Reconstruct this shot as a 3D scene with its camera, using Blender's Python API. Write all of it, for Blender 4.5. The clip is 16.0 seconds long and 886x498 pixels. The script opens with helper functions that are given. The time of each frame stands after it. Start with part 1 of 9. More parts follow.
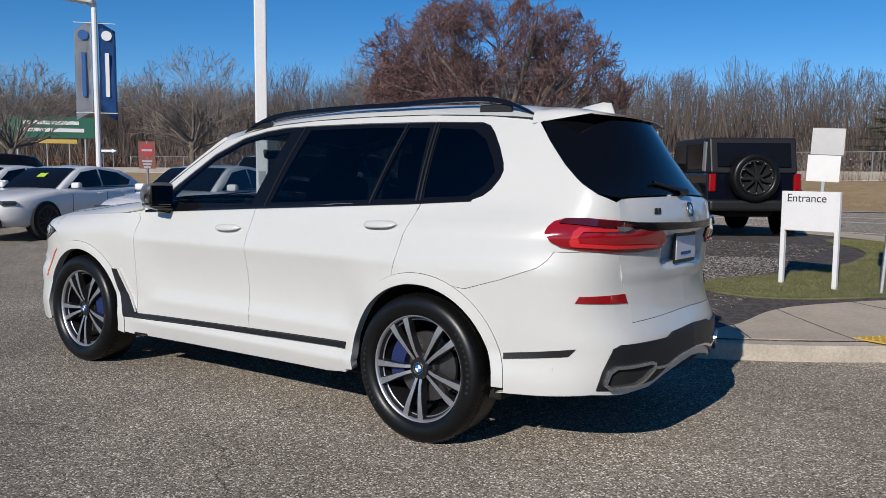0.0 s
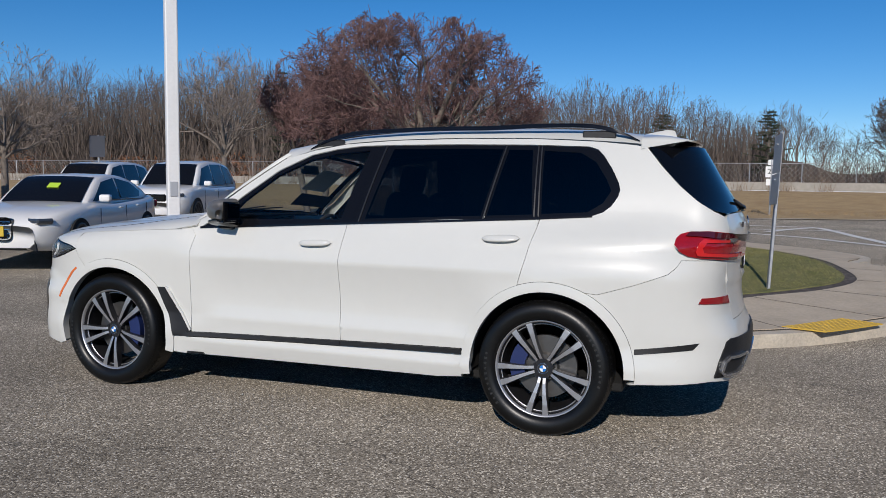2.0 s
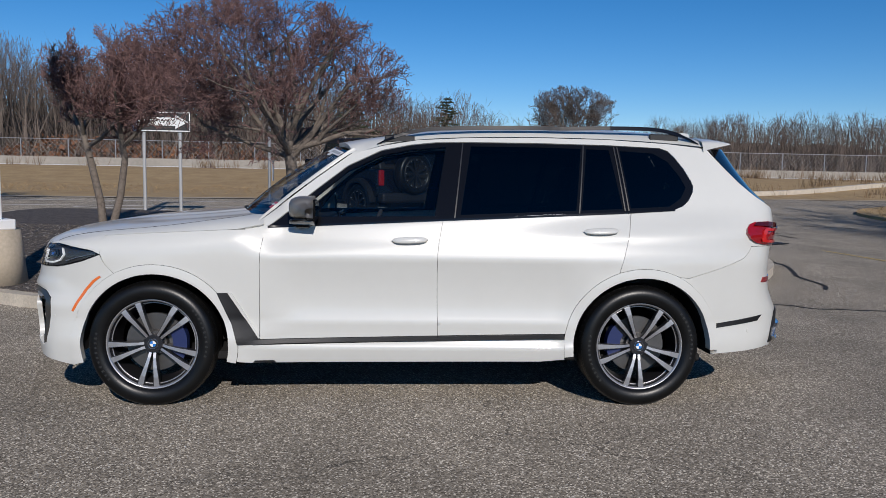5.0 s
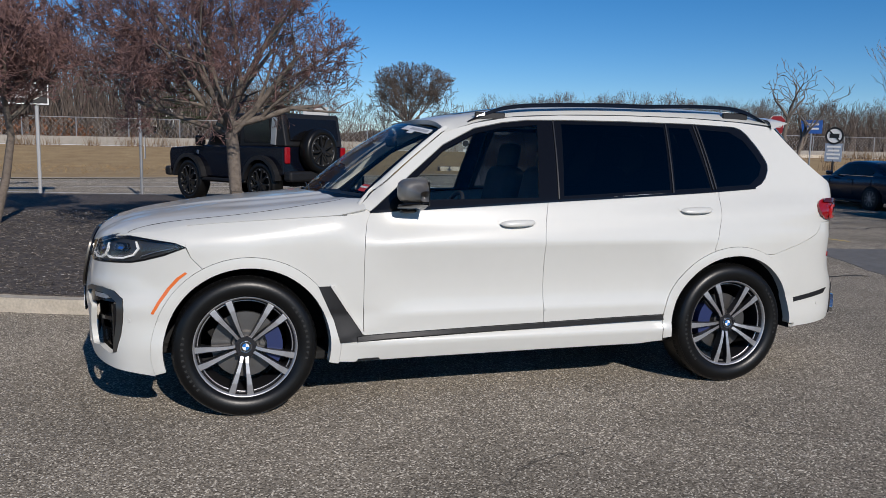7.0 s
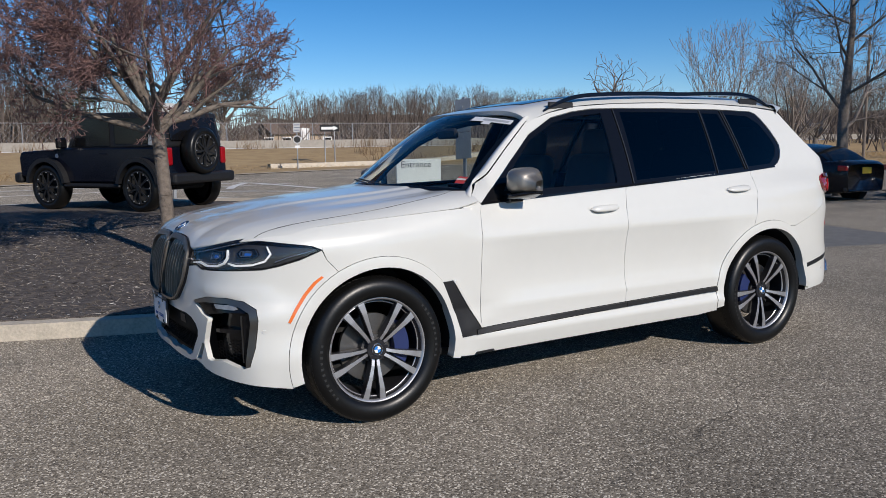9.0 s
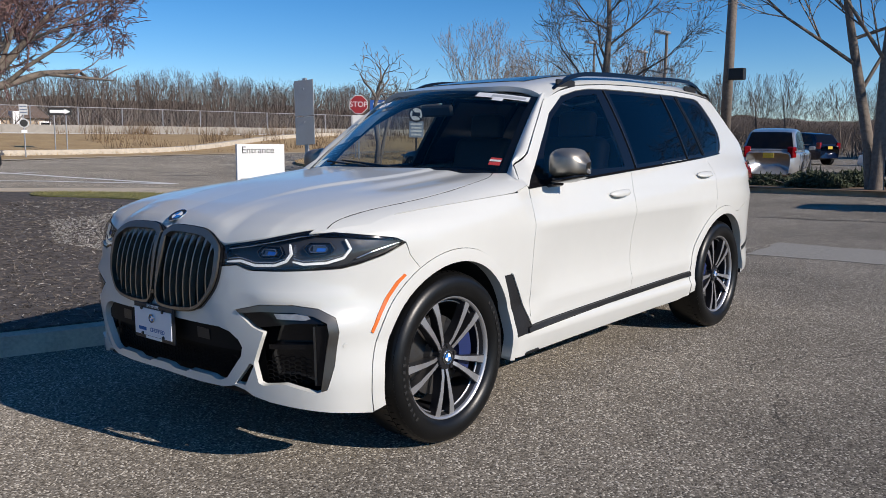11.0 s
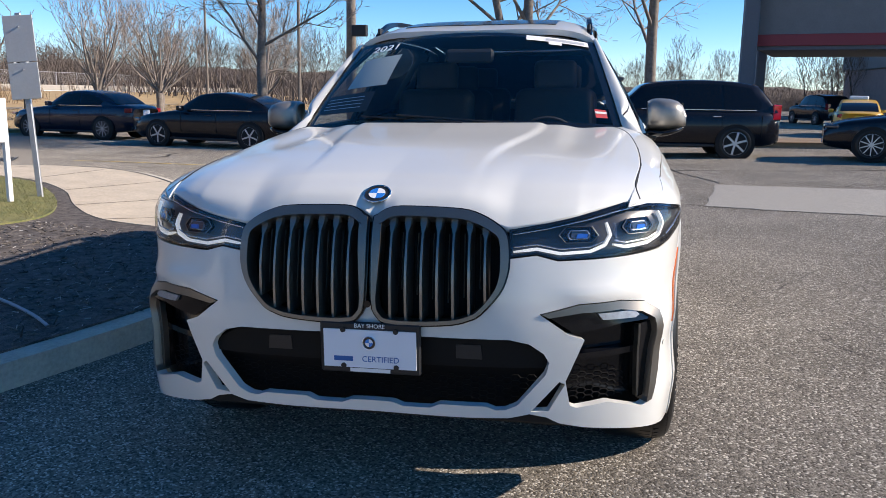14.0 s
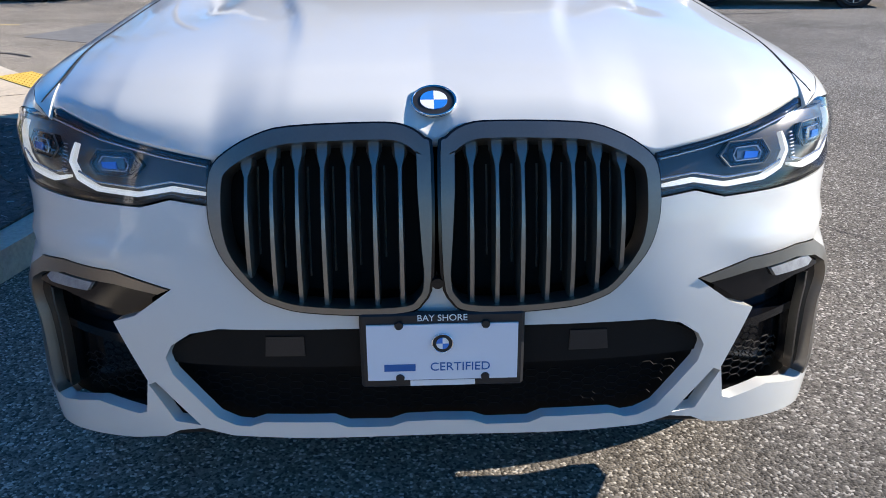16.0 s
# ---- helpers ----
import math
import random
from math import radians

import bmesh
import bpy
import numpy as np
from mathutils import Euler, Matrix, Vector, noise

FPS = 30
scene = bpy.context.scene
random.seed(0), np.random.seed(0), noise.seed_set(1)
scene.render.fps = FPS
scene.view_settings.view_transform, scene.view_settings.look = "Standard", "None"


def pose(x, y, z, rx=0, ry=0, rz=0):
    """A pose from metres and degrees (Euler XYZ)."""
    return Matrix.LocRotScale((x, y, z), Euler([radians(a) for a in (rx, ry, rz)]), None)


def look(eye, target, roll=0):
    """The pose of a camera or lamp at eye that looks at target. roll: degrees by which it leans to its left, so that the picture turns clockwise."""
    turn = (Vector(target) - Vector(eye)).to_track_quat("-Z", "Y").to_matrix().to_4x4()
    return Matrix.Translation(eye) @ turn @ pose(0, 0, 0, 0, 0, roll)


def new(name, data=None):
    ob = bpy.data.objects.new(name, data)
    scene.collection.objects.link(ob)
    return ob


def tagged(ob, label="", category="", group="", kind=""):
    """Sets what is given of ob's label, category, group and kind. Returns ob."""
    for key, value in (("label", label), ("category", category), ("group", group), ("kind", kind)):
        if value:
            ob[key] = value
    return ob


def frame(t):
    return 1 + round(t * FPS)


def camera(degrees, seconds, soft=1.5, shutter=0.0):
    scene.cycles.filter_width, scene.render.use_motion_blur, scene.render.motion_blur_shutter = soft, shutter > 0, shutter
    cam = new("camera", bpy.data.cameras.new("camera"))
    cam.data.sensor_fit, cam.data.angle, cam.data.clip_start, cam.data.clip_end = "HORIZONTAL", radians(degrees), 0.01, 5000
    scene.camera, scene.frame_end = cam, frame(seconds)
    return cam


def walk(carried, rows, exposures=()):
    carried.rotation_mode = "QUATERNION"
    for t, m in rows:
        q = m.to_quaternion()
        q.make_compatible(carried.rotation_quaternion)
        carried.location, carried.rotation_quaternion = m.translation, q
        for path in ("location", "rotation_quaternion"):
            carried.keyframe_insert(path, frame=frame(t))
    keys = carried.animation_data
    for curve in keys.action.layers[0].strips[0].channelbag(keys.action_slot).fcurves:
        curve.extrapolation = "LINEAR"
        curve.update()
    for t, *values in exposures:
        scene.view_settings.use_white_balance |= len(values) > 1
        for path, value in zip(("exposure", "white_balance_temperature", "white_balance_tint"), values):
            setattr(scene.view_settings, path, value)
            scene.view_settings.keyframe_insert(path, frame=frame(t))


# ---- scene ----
cam = camera(57.0, 16.0, soft=0.7)
PATH = [
    (0, (4.076, -4.302, 1.448), (2.930, -2.674, 1.257), 0.41),
    (0.5, (3.751, -4.598, 1.454), (2.672, -2.923, 1.276), 0.63),
    (1, (3.382, -4.934, 1.485), (2.412, -3.194, 1.306), 0.54),
    (1.5, (2.979, -5.177, 1.482), (2.146, -3.367, 1.307), 0.53),
    (2, (2.595, -5.513, 1.500), (1.913, -3.641, 1.330), 0.69),
    (2.5, (2.159, -5.802, 1.530), (1.632, -3.881, 1.361), 0.85),
    (3, (1.675, -5.999, 1.535), (1.296, -4.042, 1.374), 0.91),
    (3.5, (1.227, -6.199, 1.556), (0.977, -4.222, 1.394), 0.74),
    (4, (0.771, -6.190, 1.555), (0.650, -4.202, 1.385), 0.64),
    (4.2, (0.602, -6.179, 1.568), (0.532, -4.188, 1.394), 0.63),
    (6.3, (-1.192, -5.726, 1.572), (-0.763, -3.790, 1.317), 1.52),
    (6.5, (-1.353, -5.659, 1.559), (-0.885, -3.731, 1.306), 1.29),
    (7, (-1.775, -5.478, 1.553), (-1.209, -3.577, 1.297), 1.13),
    (7.5, (-2.231, -5.362, 1.547), (-1.565, -3.494, 1.291), 0.80),
    (8, (-2.625, -5.198, 1.523), (-1.857, -3.369, 1.266), 0.39),
    (8.5, (-3.024, -5.002, 1.523), (-2.141, -3.226, 1.262), -0.13),
    (9, (-3.412, -4.779, 1.525), (-2.403, -3.073, 1.258), -0.64),
    (9.2, (-3.526, -4.654, 1.511), (-2.466, -2.979, 1.242), -0.80),
    (11.3, (-4.465, -3.002, 1.435), (-2.895, -1.799, 1.140), 0.81),
    (11.5, (-4.541, -2.834, 1.444), (-2.936, -1.680, 1.140), 0.82),
    (12, (-4.629, -2.433, 1.423), (-2.940, -1.409, 1.108), 1.20),
    (12.5, (-4.696, -2.007, 1.416), (-2.931, -1.125, 1.088), 1.48),
    (13, (-4.793, -1.560, 1.409), (-2.960, -0.836, 1.069), 1.52),
    (13.5, (-4.797, -1.127, 1.371), (-2.908, -0.572, 1.018), 1.29),
    (14, (-4.820, -0.686, 1.367), (-2.893, -0.306, 0.992), 0.89),
    (14.5, (-4.800, -0.300, 1.380), (-2.854, -0.085, 0.971), 0.67),
    (15, (-4.603, -0.095, 1.346), (-2.658, -0.014, 0.888), 0.49),
    (15.5, (-4.307, 0.017, 1.317), (-2.378, -0.000, 0.787), 0.47),
    (16, (-3.905, 0.069, 1.347), (-2.039, -0.011, 0.632), 0.92),
]
walk(cam, [(t, look(eye, target, roll)) for t, eye, target, roll in PATH], [(0.0, 0.04, 6550, 12), (2.0, -0.06, 6500, 12), (4.0, -0.15, 6400, 13), (6.5, -0.12, 6500, 12), (9.0, 0.12, 6600, 12), (11.5, 0.40, 6750, 13), (13.0, 0.79, 7000, 14), (14.5, 1.21, 7050, 15), (15.0, 1.26, 7000, 14), (16.0, 1.42, 6750, 12)])

# ---- daylight: a low winter sun and a clear sky ----
SUN_FROM = Vector((0.15, -1.0, 0.0)).normalized()
SUN_UP = radians(29)
world = bpy.data.worlds.new("winter_sky")
scene.world = world
world.use_nodes = True
wn = world.node_tree
sky = wn.nodes.new("ShaderNodeTexSky")
sky.sky_type = 'NISHITA'
sky.sun_disc = False
sky.sun_elevation = SUN_UP
sky.sun_rotation = math.atan2(SUN_FROM.x, SUN_FROM.y)
sky.altitude, sky.air_density, sky.dust_density, sky.ozone_density = 1500, 0.85, 0.0, 4.5
wn.nodes["Background"].inputs["Strength"].default_value = 0.095
deep = wn.nodes.new("ShaderNodeHueSaturation")
deep.inputs["Saturation"].default_value = 1.27
wn.links.new(sky.outputs[0], deep.inputs["Color"])
wn.links.new(deep.outputs[0], wn.nodes["Background"].inputs["Color"])
sun = new("sun", bpy.data.lights.new("sun", 'SUN'))
sun.data.energy, sun.data.angle, sun.data.color = 3.8, radians(0.53), (1.0, 0.94, 0.86)
sun.matrix_world = look(SUN_FROM * 50 * math.cos(SUN_UP) + Vector((0, 0, 50 * math.sin(SUN_UP))), (0, 0, 0))
scene.view_settings.exposure = 0.0

# ---- materials ----
def mat(name, color=(0.5, 0.5, 0.5), rough=0.5, metal=0.0, coat=0.0, spec=0.5, vary=0.0, scale=8.0, bump=0.0, bump_scale=60.0, second=None, mix=0.5, coord="Object", detail=4.0, island=0.0, rvary=0.0):
    """A surface with colour variation at two scales and fine relief."""
    m = bpy.data.materials.new(name)
    m.use_nodes = True
    nt = m.node_tree
    n, l = nt.nodes, nt.links
    b = n["Principled BSDF"]
    b.inputs["Roughness"].default_value = rough
    b.inputs["Metallic"].default_value = metal
    b.inputs["Coat Weight"].default_value = coat
    b.inputs["Coat Roughness"].default_value = 0.06
    b.inputs["Specular IOR Level"].default_value = spec
    tc = n.new("ShaderNodeTexCoord")
    b.inputs["Base Color"].default_value = (*color, 1)
    if vary or second:
        big = n.new("ShaderNodeTexNoise")
        big.inputs["Scale"].default_value, big.inputs["Detail"].default_value = scale, detail
        l.new(tc.outputs[coord], big.inputs["Vector"])
        fine = n.new("ShaderNodeTexNoise")
        fine.inputs["Scale"].default_value, fine.inputs["Detail"].default_value = scale * 9, 3
        l.new(tc.outputs[coord], fine.inputs["Vector"])
        two = second or tuple(min(1, c * (1 + vary)) for c in color)
        one = color if second else tuple(c * (1 - vary) for c in color)
        add = n.new("ShaderNodeMath")
        add.operation = 'MULTIPLY_ADD'
        add.inputs[1].default_value, add.inputs[2].default_value = 0.5, 0.0
        l.new(fine.outputs["Fac"], add.inputs[0])
        add2 = n.new("ShaderNodeMath")
        add2.operation = 'MULTIPLY_ADD'
        add2.inputs[1].default_value = 0.5
        l.new(big.outputs["Fac"], add2.inputs[0])
        l.new(add.outputs[0], add2.inputs[2])
        ramp = n.new("ShaderNodeMapRange")
        ramp.inputs[1].default_value, ramp.inputs[2].default_value = mix - 0.16, mix + 0.16
        l.new(add2.outputs[0], ramp.inputs[0])
        blend = n.new("ShaderNodeMix")
        blend.data_type = 'RGBA'
        blend.inputs[6].default_value, blend.inputs[7].default_value = (*one, 1), (*two, 1)
        l.new(ramp.outputs[0], blend.inputs[0])
        out = blend.outputs[2]
        if island:
            geo = n.new("ShaderNodeNewGeometry")
            val = n.new("ShaderNodeMapRange")
            val.inputs[3].default_value, val.inputs[4].default_value = 1 - island, 1 + island
            l.new(geo.outputs["Random Per Island"], val.inputs[0])
            mul = n.new("ShaderNodeMix")
            mul.data_type, mul.blend_type = 'RGBA', 'MULTIPLY'
            mul.inputs[0].default_value = 1
            l.new(out, mul.inputs[6])
            l.new(val.outputs[0], mul.inputs[7])
            out = mul.outputs[2]
        l.new(out, b.inputs["Base Color"])
        if rvary:
            rr = n.new("ShaderNodeMapRange")
            rr.inputs[3].default_value, rr.inputs[4].default_value = rough - rvary, rough + rvary
            l.new(add2.outputs[0], rr.inputs[0])
            l.new(rr.outputs[0], b.inputs["Roughness"])
    if bump:
        bn = n.new("ShaderNodeTexNoise")
        bn.inputs["Scale"].default_value, bn.inputs["Detail"].default_value = bump_scale, 3
        l.new(tc.outputs[coord], bn.inputs["Vector"])
        bu = n.new("ShaderNodeBump")
        bu.inputs["Strength"].default_value, bu.inputs["Distance"].default_value = bump, 0.01
        l.new(bn.outputs["Fac"], bu.inputs["Height"])
        l.new(bu.outputs[0], b.inputs["Normal"])
    return m


def glass(name, tint, rough=0.0, alpha=0.5):
    """Thin tinted pane: reflects like glass, lets tinted light through."""
    m = bpy.data.materials.new(name)
    m.use_nodes = True
    n, l = m.node_tree.nodes, m.node_tree.links
    n.remove(n["Principled BSDF"])
    tr, gl, mx, fr = n.new("ShaderNodeBsdfTransparent"), n.new("ShaderNodeBsdfGlossy"), n.new("ShaderNodeMixShader"), n.new("ShaderNodeLayerWeight")
    tr.inputs[0].default_value = (*tint, 1)
    gl.inputs["Roughness"].default_value = rough
    fr.inputs["Blend"].default_value = 0.5
    power, gloss = n.new("ShaderNodeMath"), n.new("ShaderNodeMath")
    power.operation, gloss.operation = 'POWER', 'MULTIPLY_ADD'
    power.inputs[1].default_value = 5.0
    gloss.inputs[1].default_value, gloss.inputs[2].default_value = 0.94, 0.055
    l.new(fr.outputs["Facing"], power.inputs[0])
    l.new(power.outputs[0], gloss.inputs[0])
    l.new(gloss.outputs[0], mx.inputs[0])
    l.new(tr.outputs[0], mx.inputs[1])
    l.new(gl.outputs[0], mx.inputs[2])
    l.new(mx.outputs[0], n["Material Output"].inputs[0])
    return m


def asphalt_mat(name, dark, light, wear):
    """Aggregate in a dark binder: fine pale stones, broad worn patches, oil marks and cracks."""
    m = bpy.data.materials.new(name)
    m.use_nodes = True
    n, l = m.node_tree.nodes, m.node_tree.links
    b = n["Principled BSDF"]
    b.inputs["Roughness"].default_value = 0.95
    b.inputs["Diffuse Roughness"].default_value = 0.5
    b.inputs["Specular IOR Level"].default_value = 0.22
    tc = n.new("ShaderNodeTexCoord")

    def tex(kind, scale, **kw):
        t = n.new(kind)
        t.inputs["Scale"].default_value = scale
        for k, v in kw.items():
            t.inputs[k].default_value = v
        l.new(tc.outputs["Object"], t.inputs["Vector"])
        return t

    def rng(src, a, c, lo, hi):
        r = n.new("ShaderNodeMapRange")
        for i, v in enumerate((a, c, lo, hi)):
            r.inputs[i + 1].default_value = v
        l.new(src, r.inputs[0])
        return r.outputs[0]

    def mixc(f, a, c, blend='MIX'):
        x = n.new("ShaderNodeMix")
        x.data_type, x.blend_type = 'RGBA', blend
        for sock, v in ((x.inputs[0], f), (x.inputs[6], a), (x.inputs[7], c)):
            if isinstance(v, (tuple, float, int)):
                sock.default_value = (*v, 1) if isinstance(v, tuple) else v
            else:
                l.new(v, sock)
        return x.outputs[2]

    stones = tex("ShaderNodeTexVoronoi", 120.0)
    sep = n.new("ShaderNodeSeparateColor")
    l.new(stones.outputs["Color"], sep.inputs[0])
    base = mixc(rng(sep.outputs[0], 0.0, 1.0, 0, 1), dark, light)
    pale = mixc(rng(sep.outputs[1], 0.865, 0.915, 0, 0.9), base, wear)
    broad = tex("ShaderNodeTexNoise", 0.55, Detail=5.0, Roughness=0.6)
    shade = rng(broad.outputs["Fac"], 0.3, 0.7, 0.72, 1.2)
    col = mixc(1.0, pale, shade, 'MULTIPLY')
    spots = tex("ShaderNodeTexNoise", 2.6, Detail=3.0, Roughness=0.7)
    col = mixc(rng(spots.outputs["Fac"], 0.68, 0.74, 0, 0.45), col, (0.03, 0.03, 0.03))
    crack = tex("ShaderNodeTexVoronoi", 0.22)
    crack.feature = 'DISTANCE_TO_EDGE'
    wob = tex("ShaderNodeTexNoise", 1.3, Detail=6.0)
    addv = n.new("ShaderNodeVectorMath")
    addv.operation = 'MULTIPLY_ADD'
    addv.inputs[1].default_value = (1.1, 1.1, 1.1)
    l.new(wob.outputs["Color"], addv.inputs[0])
    l.new(tc.outputs["Object"], addv.inputs[2])
    l.new(addv.outputs[0], crack.inputs["Vector"])
    gate = tex("ShaderNodeTexNoise", 0.16, Detail=2.0)
    g1 = rng(crack.outputs["Distance"], 0.0, 0.0025, 0.7, 0.0)
    g2 = rng(gate.outputs["Fac"], 0.585, 0.62, 0.0, 1.0)
    mu = n.new("ShaderNodeMath")
    mu.operation = 'MULTIPLY'
    l.new(g1, mu.inputs[0])
    l.new(g2, mu.inputs[1])
    col = mixc(mu.outputs[0], col, (0.018, 0.018, 0.018))
    l.new(col, b.inputs["Base Color"])
    bu = n.new("ShaderNodeBump")
    bu.inputs["Strength"].default_value, bu.inputs["Distance"].default_value = 0.7, 0.004
    inv = rng(stones.outputs["Distance"], 0.0, 0.9, 1.0, 0.0)
    l.new(inv, bu.inputs["Height"])
    l.new(bu.outputs[0], b.inputs["Normal"])
    return m


ASPHALT = asphalt_mat("worn_asphalt", (0.070, 0.060, 0.048), (0.315, 0.280, 0.228), (0.64, 0.585, 0.495))
CONCRETE = mat("pale_concrete", (0.50, 0.42, 0.315), 0.9, vary=0.14, scale=3, bump=0.25, bump_scale=120)
KERB = mat("kerb_concrete", (0.52, 0.46, 0.37), 0.9, vary=0.2, scale=5, bump=0.4, bump_scale=90)
MULCH = mat("dark_mulch", (0.032, 0.027, 0.025), 0.95, second=(0.18, 0.152, 0.132), scale=14, mix=0.55, bump=1.0, bump_scale=35)
LAWN = mat("winter_lawn", (0.085, 0.105, 0.032), 0.95, second=(0.21, 0.19, 0.08), scale=5, bump=0.8, bump_scale=60)
DRYGRASS = mat("dry_grass", (0.30, 0.195, 0.092), 0.95, second=(0.46, 0.33, 0.165), scale=1.2, bump=0.8, bump_scale=18)
DIRT = mat("leaf_litter", (0.13, 0.085, 0.05), 0.95, second=(0.24, 0.16, 0.09), scale=0.8, bump=0.6, bump_scale=12)
YELLOW = mat("yellow_tactile", (0.62, 0.40, 0.06), 0.7, vary=0.12, scale=10)
ROADWHITE = mat("road_paint", (0.68, 0.67, 0.64), 0.8, vary=0.25, scale=9)
ROADYELLOW = mat("yellow_road_paint", (0.5, 0.36, 0.1), 0.8, vary=0.25, scale=9)
PATCH = mat("pale_patch", (0.20, 0.19, 0.168), 0.95, second=(0.37, 0.35, 0.31), scale=40, bump=0.5, bump_scale=120)
BARK = mat("grey_bark", (0.11, 0.09, 0.074), 0.9, second=(0.25, 0.21, 0.175), scale=12, bump=0.8, bump_scale=40)
TWIG_RED = mat("reddish_twigs", (0.095, 0.054, 0.050), 0.8, second=(0.25, 0.142, 0.128), scale=3, island=0.3)
TWIG = mat("grey_twigs", (0.17, 0.135, 0.11), 0.85, second=(0.32, 0.27, 0.23), scale=3, island=0.3)
THICKET = mat("brown_thicket", (0.055, 0.042, 0.034), 1.0, second=(0.15, 0.115, 0.09), scale=1.6, mix=0.5, bump=1.0, bump_scale=4)
BARKDARK = mat("dark_mottled_bark", (0.045, 0.036, 0.030), 0.95, second=(0.20, 0.165, 0.135), scale=22, mix=0.4, bump=1.0, bump_scale=45)
WOODS = mat("far_twigs", (0.075, 0.060, 0.050), 0.9, second=(0.17, 0.135, 0.112), scale=0.25, island=0.3)
PINE = mat("pine_needles", (0.045, 0.058, 0.03), 0.9, vary=0.3, scale=3, island=0.3)
WHITEPAINT = mat("white_painted_steel", (0.78, 0.78, 0.77), 0.45, vary=0.04, scale=3)
STEEL = mat("galvanised_steel", (0.42, 0.43, 0.44), 0.45, metal=0.7, vary=0.15, scale=20)
SIGNBACK = mat("sign_aluminium", (0.5, 0.5, 0.49), 0.5, metal=0.3, vary=0.06, scale=6)
SIGNWHITE = mat("sign_white", (0.8, 0.8, 0.78), 0.5, vary=0.03, scale=6)
BLACKPAINT = mat("black_paint", (0.015, 0.015, 0.015), 0.5)
SIGNRED = mat("sign_red", (0.34, 0.025, 0.03), 0.5, vary=0.12, scale=9)
SIGNGREEN = mat("sign_green", (0.03, 0.14, 0.09), 0.5)
SIGNBLUE = mat("sign_blue", (0.03, 0.12, 0.42), 0.5)
BANNERGREY = mat("banner_grey", (0.38, 0.40, 0.43), 0.8)
BANNERBLUE = mat("banner_blue", (0.03, 0.12, 0.34), 0.8)

PAINT = mat("pearl_white_paint", (0.635, 0.635, 0.596), 0.34, coat=0.75, vary=0.012, scale=1.5)
GLOSSBLACK = mat("gloss_black_trim", (0.006, 0.006, 0.007), 0.12, spec=0.4)
SATINBLACK = mat("black_plastic", (0.010, 0.010, 0.011), 0.5, vary=0.2, scale=30, bump=0.1, bump_scale=300)
INTAKE = mat("dead_black_plastic", (0.003, 0.003, 0.003), 0.7, spec=0.15, vary=0.2, scale=30)
UNDER = mat("dark_underbody", (0.008, 0.008, 0.008), 0.85, vary=0.3, scale=8)
SATINGREY = mat("satin_grey_metal", (0.13, 0.124, 0.115), 0.32, metal=0.9, vary=0.06, scale=20)
MIRRORCAP = mat("satin_bronze_grey", (0.34, 0.315, 0.28), 0.42, metal=0.75, vary=0.04, scale=20)
CERIUM = mat("dark_bronze_metal", (0.21, 0.193, 0.17), 0.36, metal=0.9, vary=0.05, scale=20)
ALLOY = mat("machined_alloy", (0.52, 0.52, 0.53), 0.36, metal=0.8, vary=0.04, scale=40)
ALLOYDARK = mat("dark_grey_alloy", (0.045, 0.045, 0.05), 0.35, metal=0.7, vary=0.08, scale=30)
RUBBER = mat("tyre_rubber", (0.005, 0.005, 0.005), 0.36, spec=0.4, vary=0.25, scale=14, bump=0.04, bump_scale=90)
CALIPER = mat("blue_caliper", (0.012, 0.024, 0.10), 0.45, coat=0.2)
DISC = mat("brake_disc", (0.16, 0.155, 0.15), 0.4, metal=0.9, vary=0.1, scale=30)
SLAT = mat("brushed_slat_metal", (0.26, 0.245, 0.22), 0.3, metal=0.8, vary=0.06, scale=20)
CHROME = mat("bright_chrome", (0.75, 0.75, 0.76), 0.12, metal=1.0)
REDLENS = mat("red_lens", (0.30, 0.006, 0.01), 0.12, coat=1.0, vary=0.12, scale=7)
REDGLOW = mat("red_light_guide", (0.60, 0.02, 0.02), 0.25, coat=1.0)
DARKRED = mat("dark_red_lens", (0.07, 0.006, 0.008), 0.1, coat=1.0)
ORANGE = mat("orange_marker", (0.75, 0.16, 0.03), 0.25, coat=0.8)
DARKLENS = mat("projector_lens", (0.05, 0.06, 0.075), 0.08, coat=1.0)
LAMPDARK = mat("lamp_housing", (0.035, 0.036, 0.038), 0.28, metal=0.0, vary=0.15, scale=18)
LAMPGREY = mat("lamp_reflector", (0.55, 0.56, 0.58), 0.16, metal=0.9)
LAMPBLUE = mat("blue_lamp_accent", (0.03, 0.16, 0.55), 0.25, metal=0.4)
EMBLUE = mat("roundel_blue", (0.02, 0.20, 0.62), 0.25, coat=0.6)
PLATEWHITE = mat("plate_white", (0.74, 0.76, 0.80), 0.4)
PLATEYELLOW = mat("plate_yellow", (0.62, 0.42, 0.04), 0.45)
CABIN = mat("dark_cabin", (0.03, 0.03, 0.032), 0.75, vary=0.2, scale=12)
LEATHER = mat("dark_leather", (0.055, 0.05, 0.047), 0.5, vary=0.15, scale=16, bump=0.1, bump_scale=120)
CREAM = mat("pale_headliner", (0.30, 0.29, 0.27), 0.9)
PAPER = mat("pale_paper", (0.62, 0.68, 0.66), 0.6, vary=0.03, scale=10)
STICKER = mat("white_sticker", (0.72, 0.73, 0.74), 0.5)
STICKERRED = mat("red_sticker", (0.55, 0.05, 0.05), 0.5)
GLASSFRONT = glass("windscreen_glass", (0.78, 0.82, 0.81))
GLASSSIDE = glass("door_glass", (0.72, 0.77, 0.77))
GLASSDARK = glass("privacy_glass", (0.035, 0.038, 0.045))
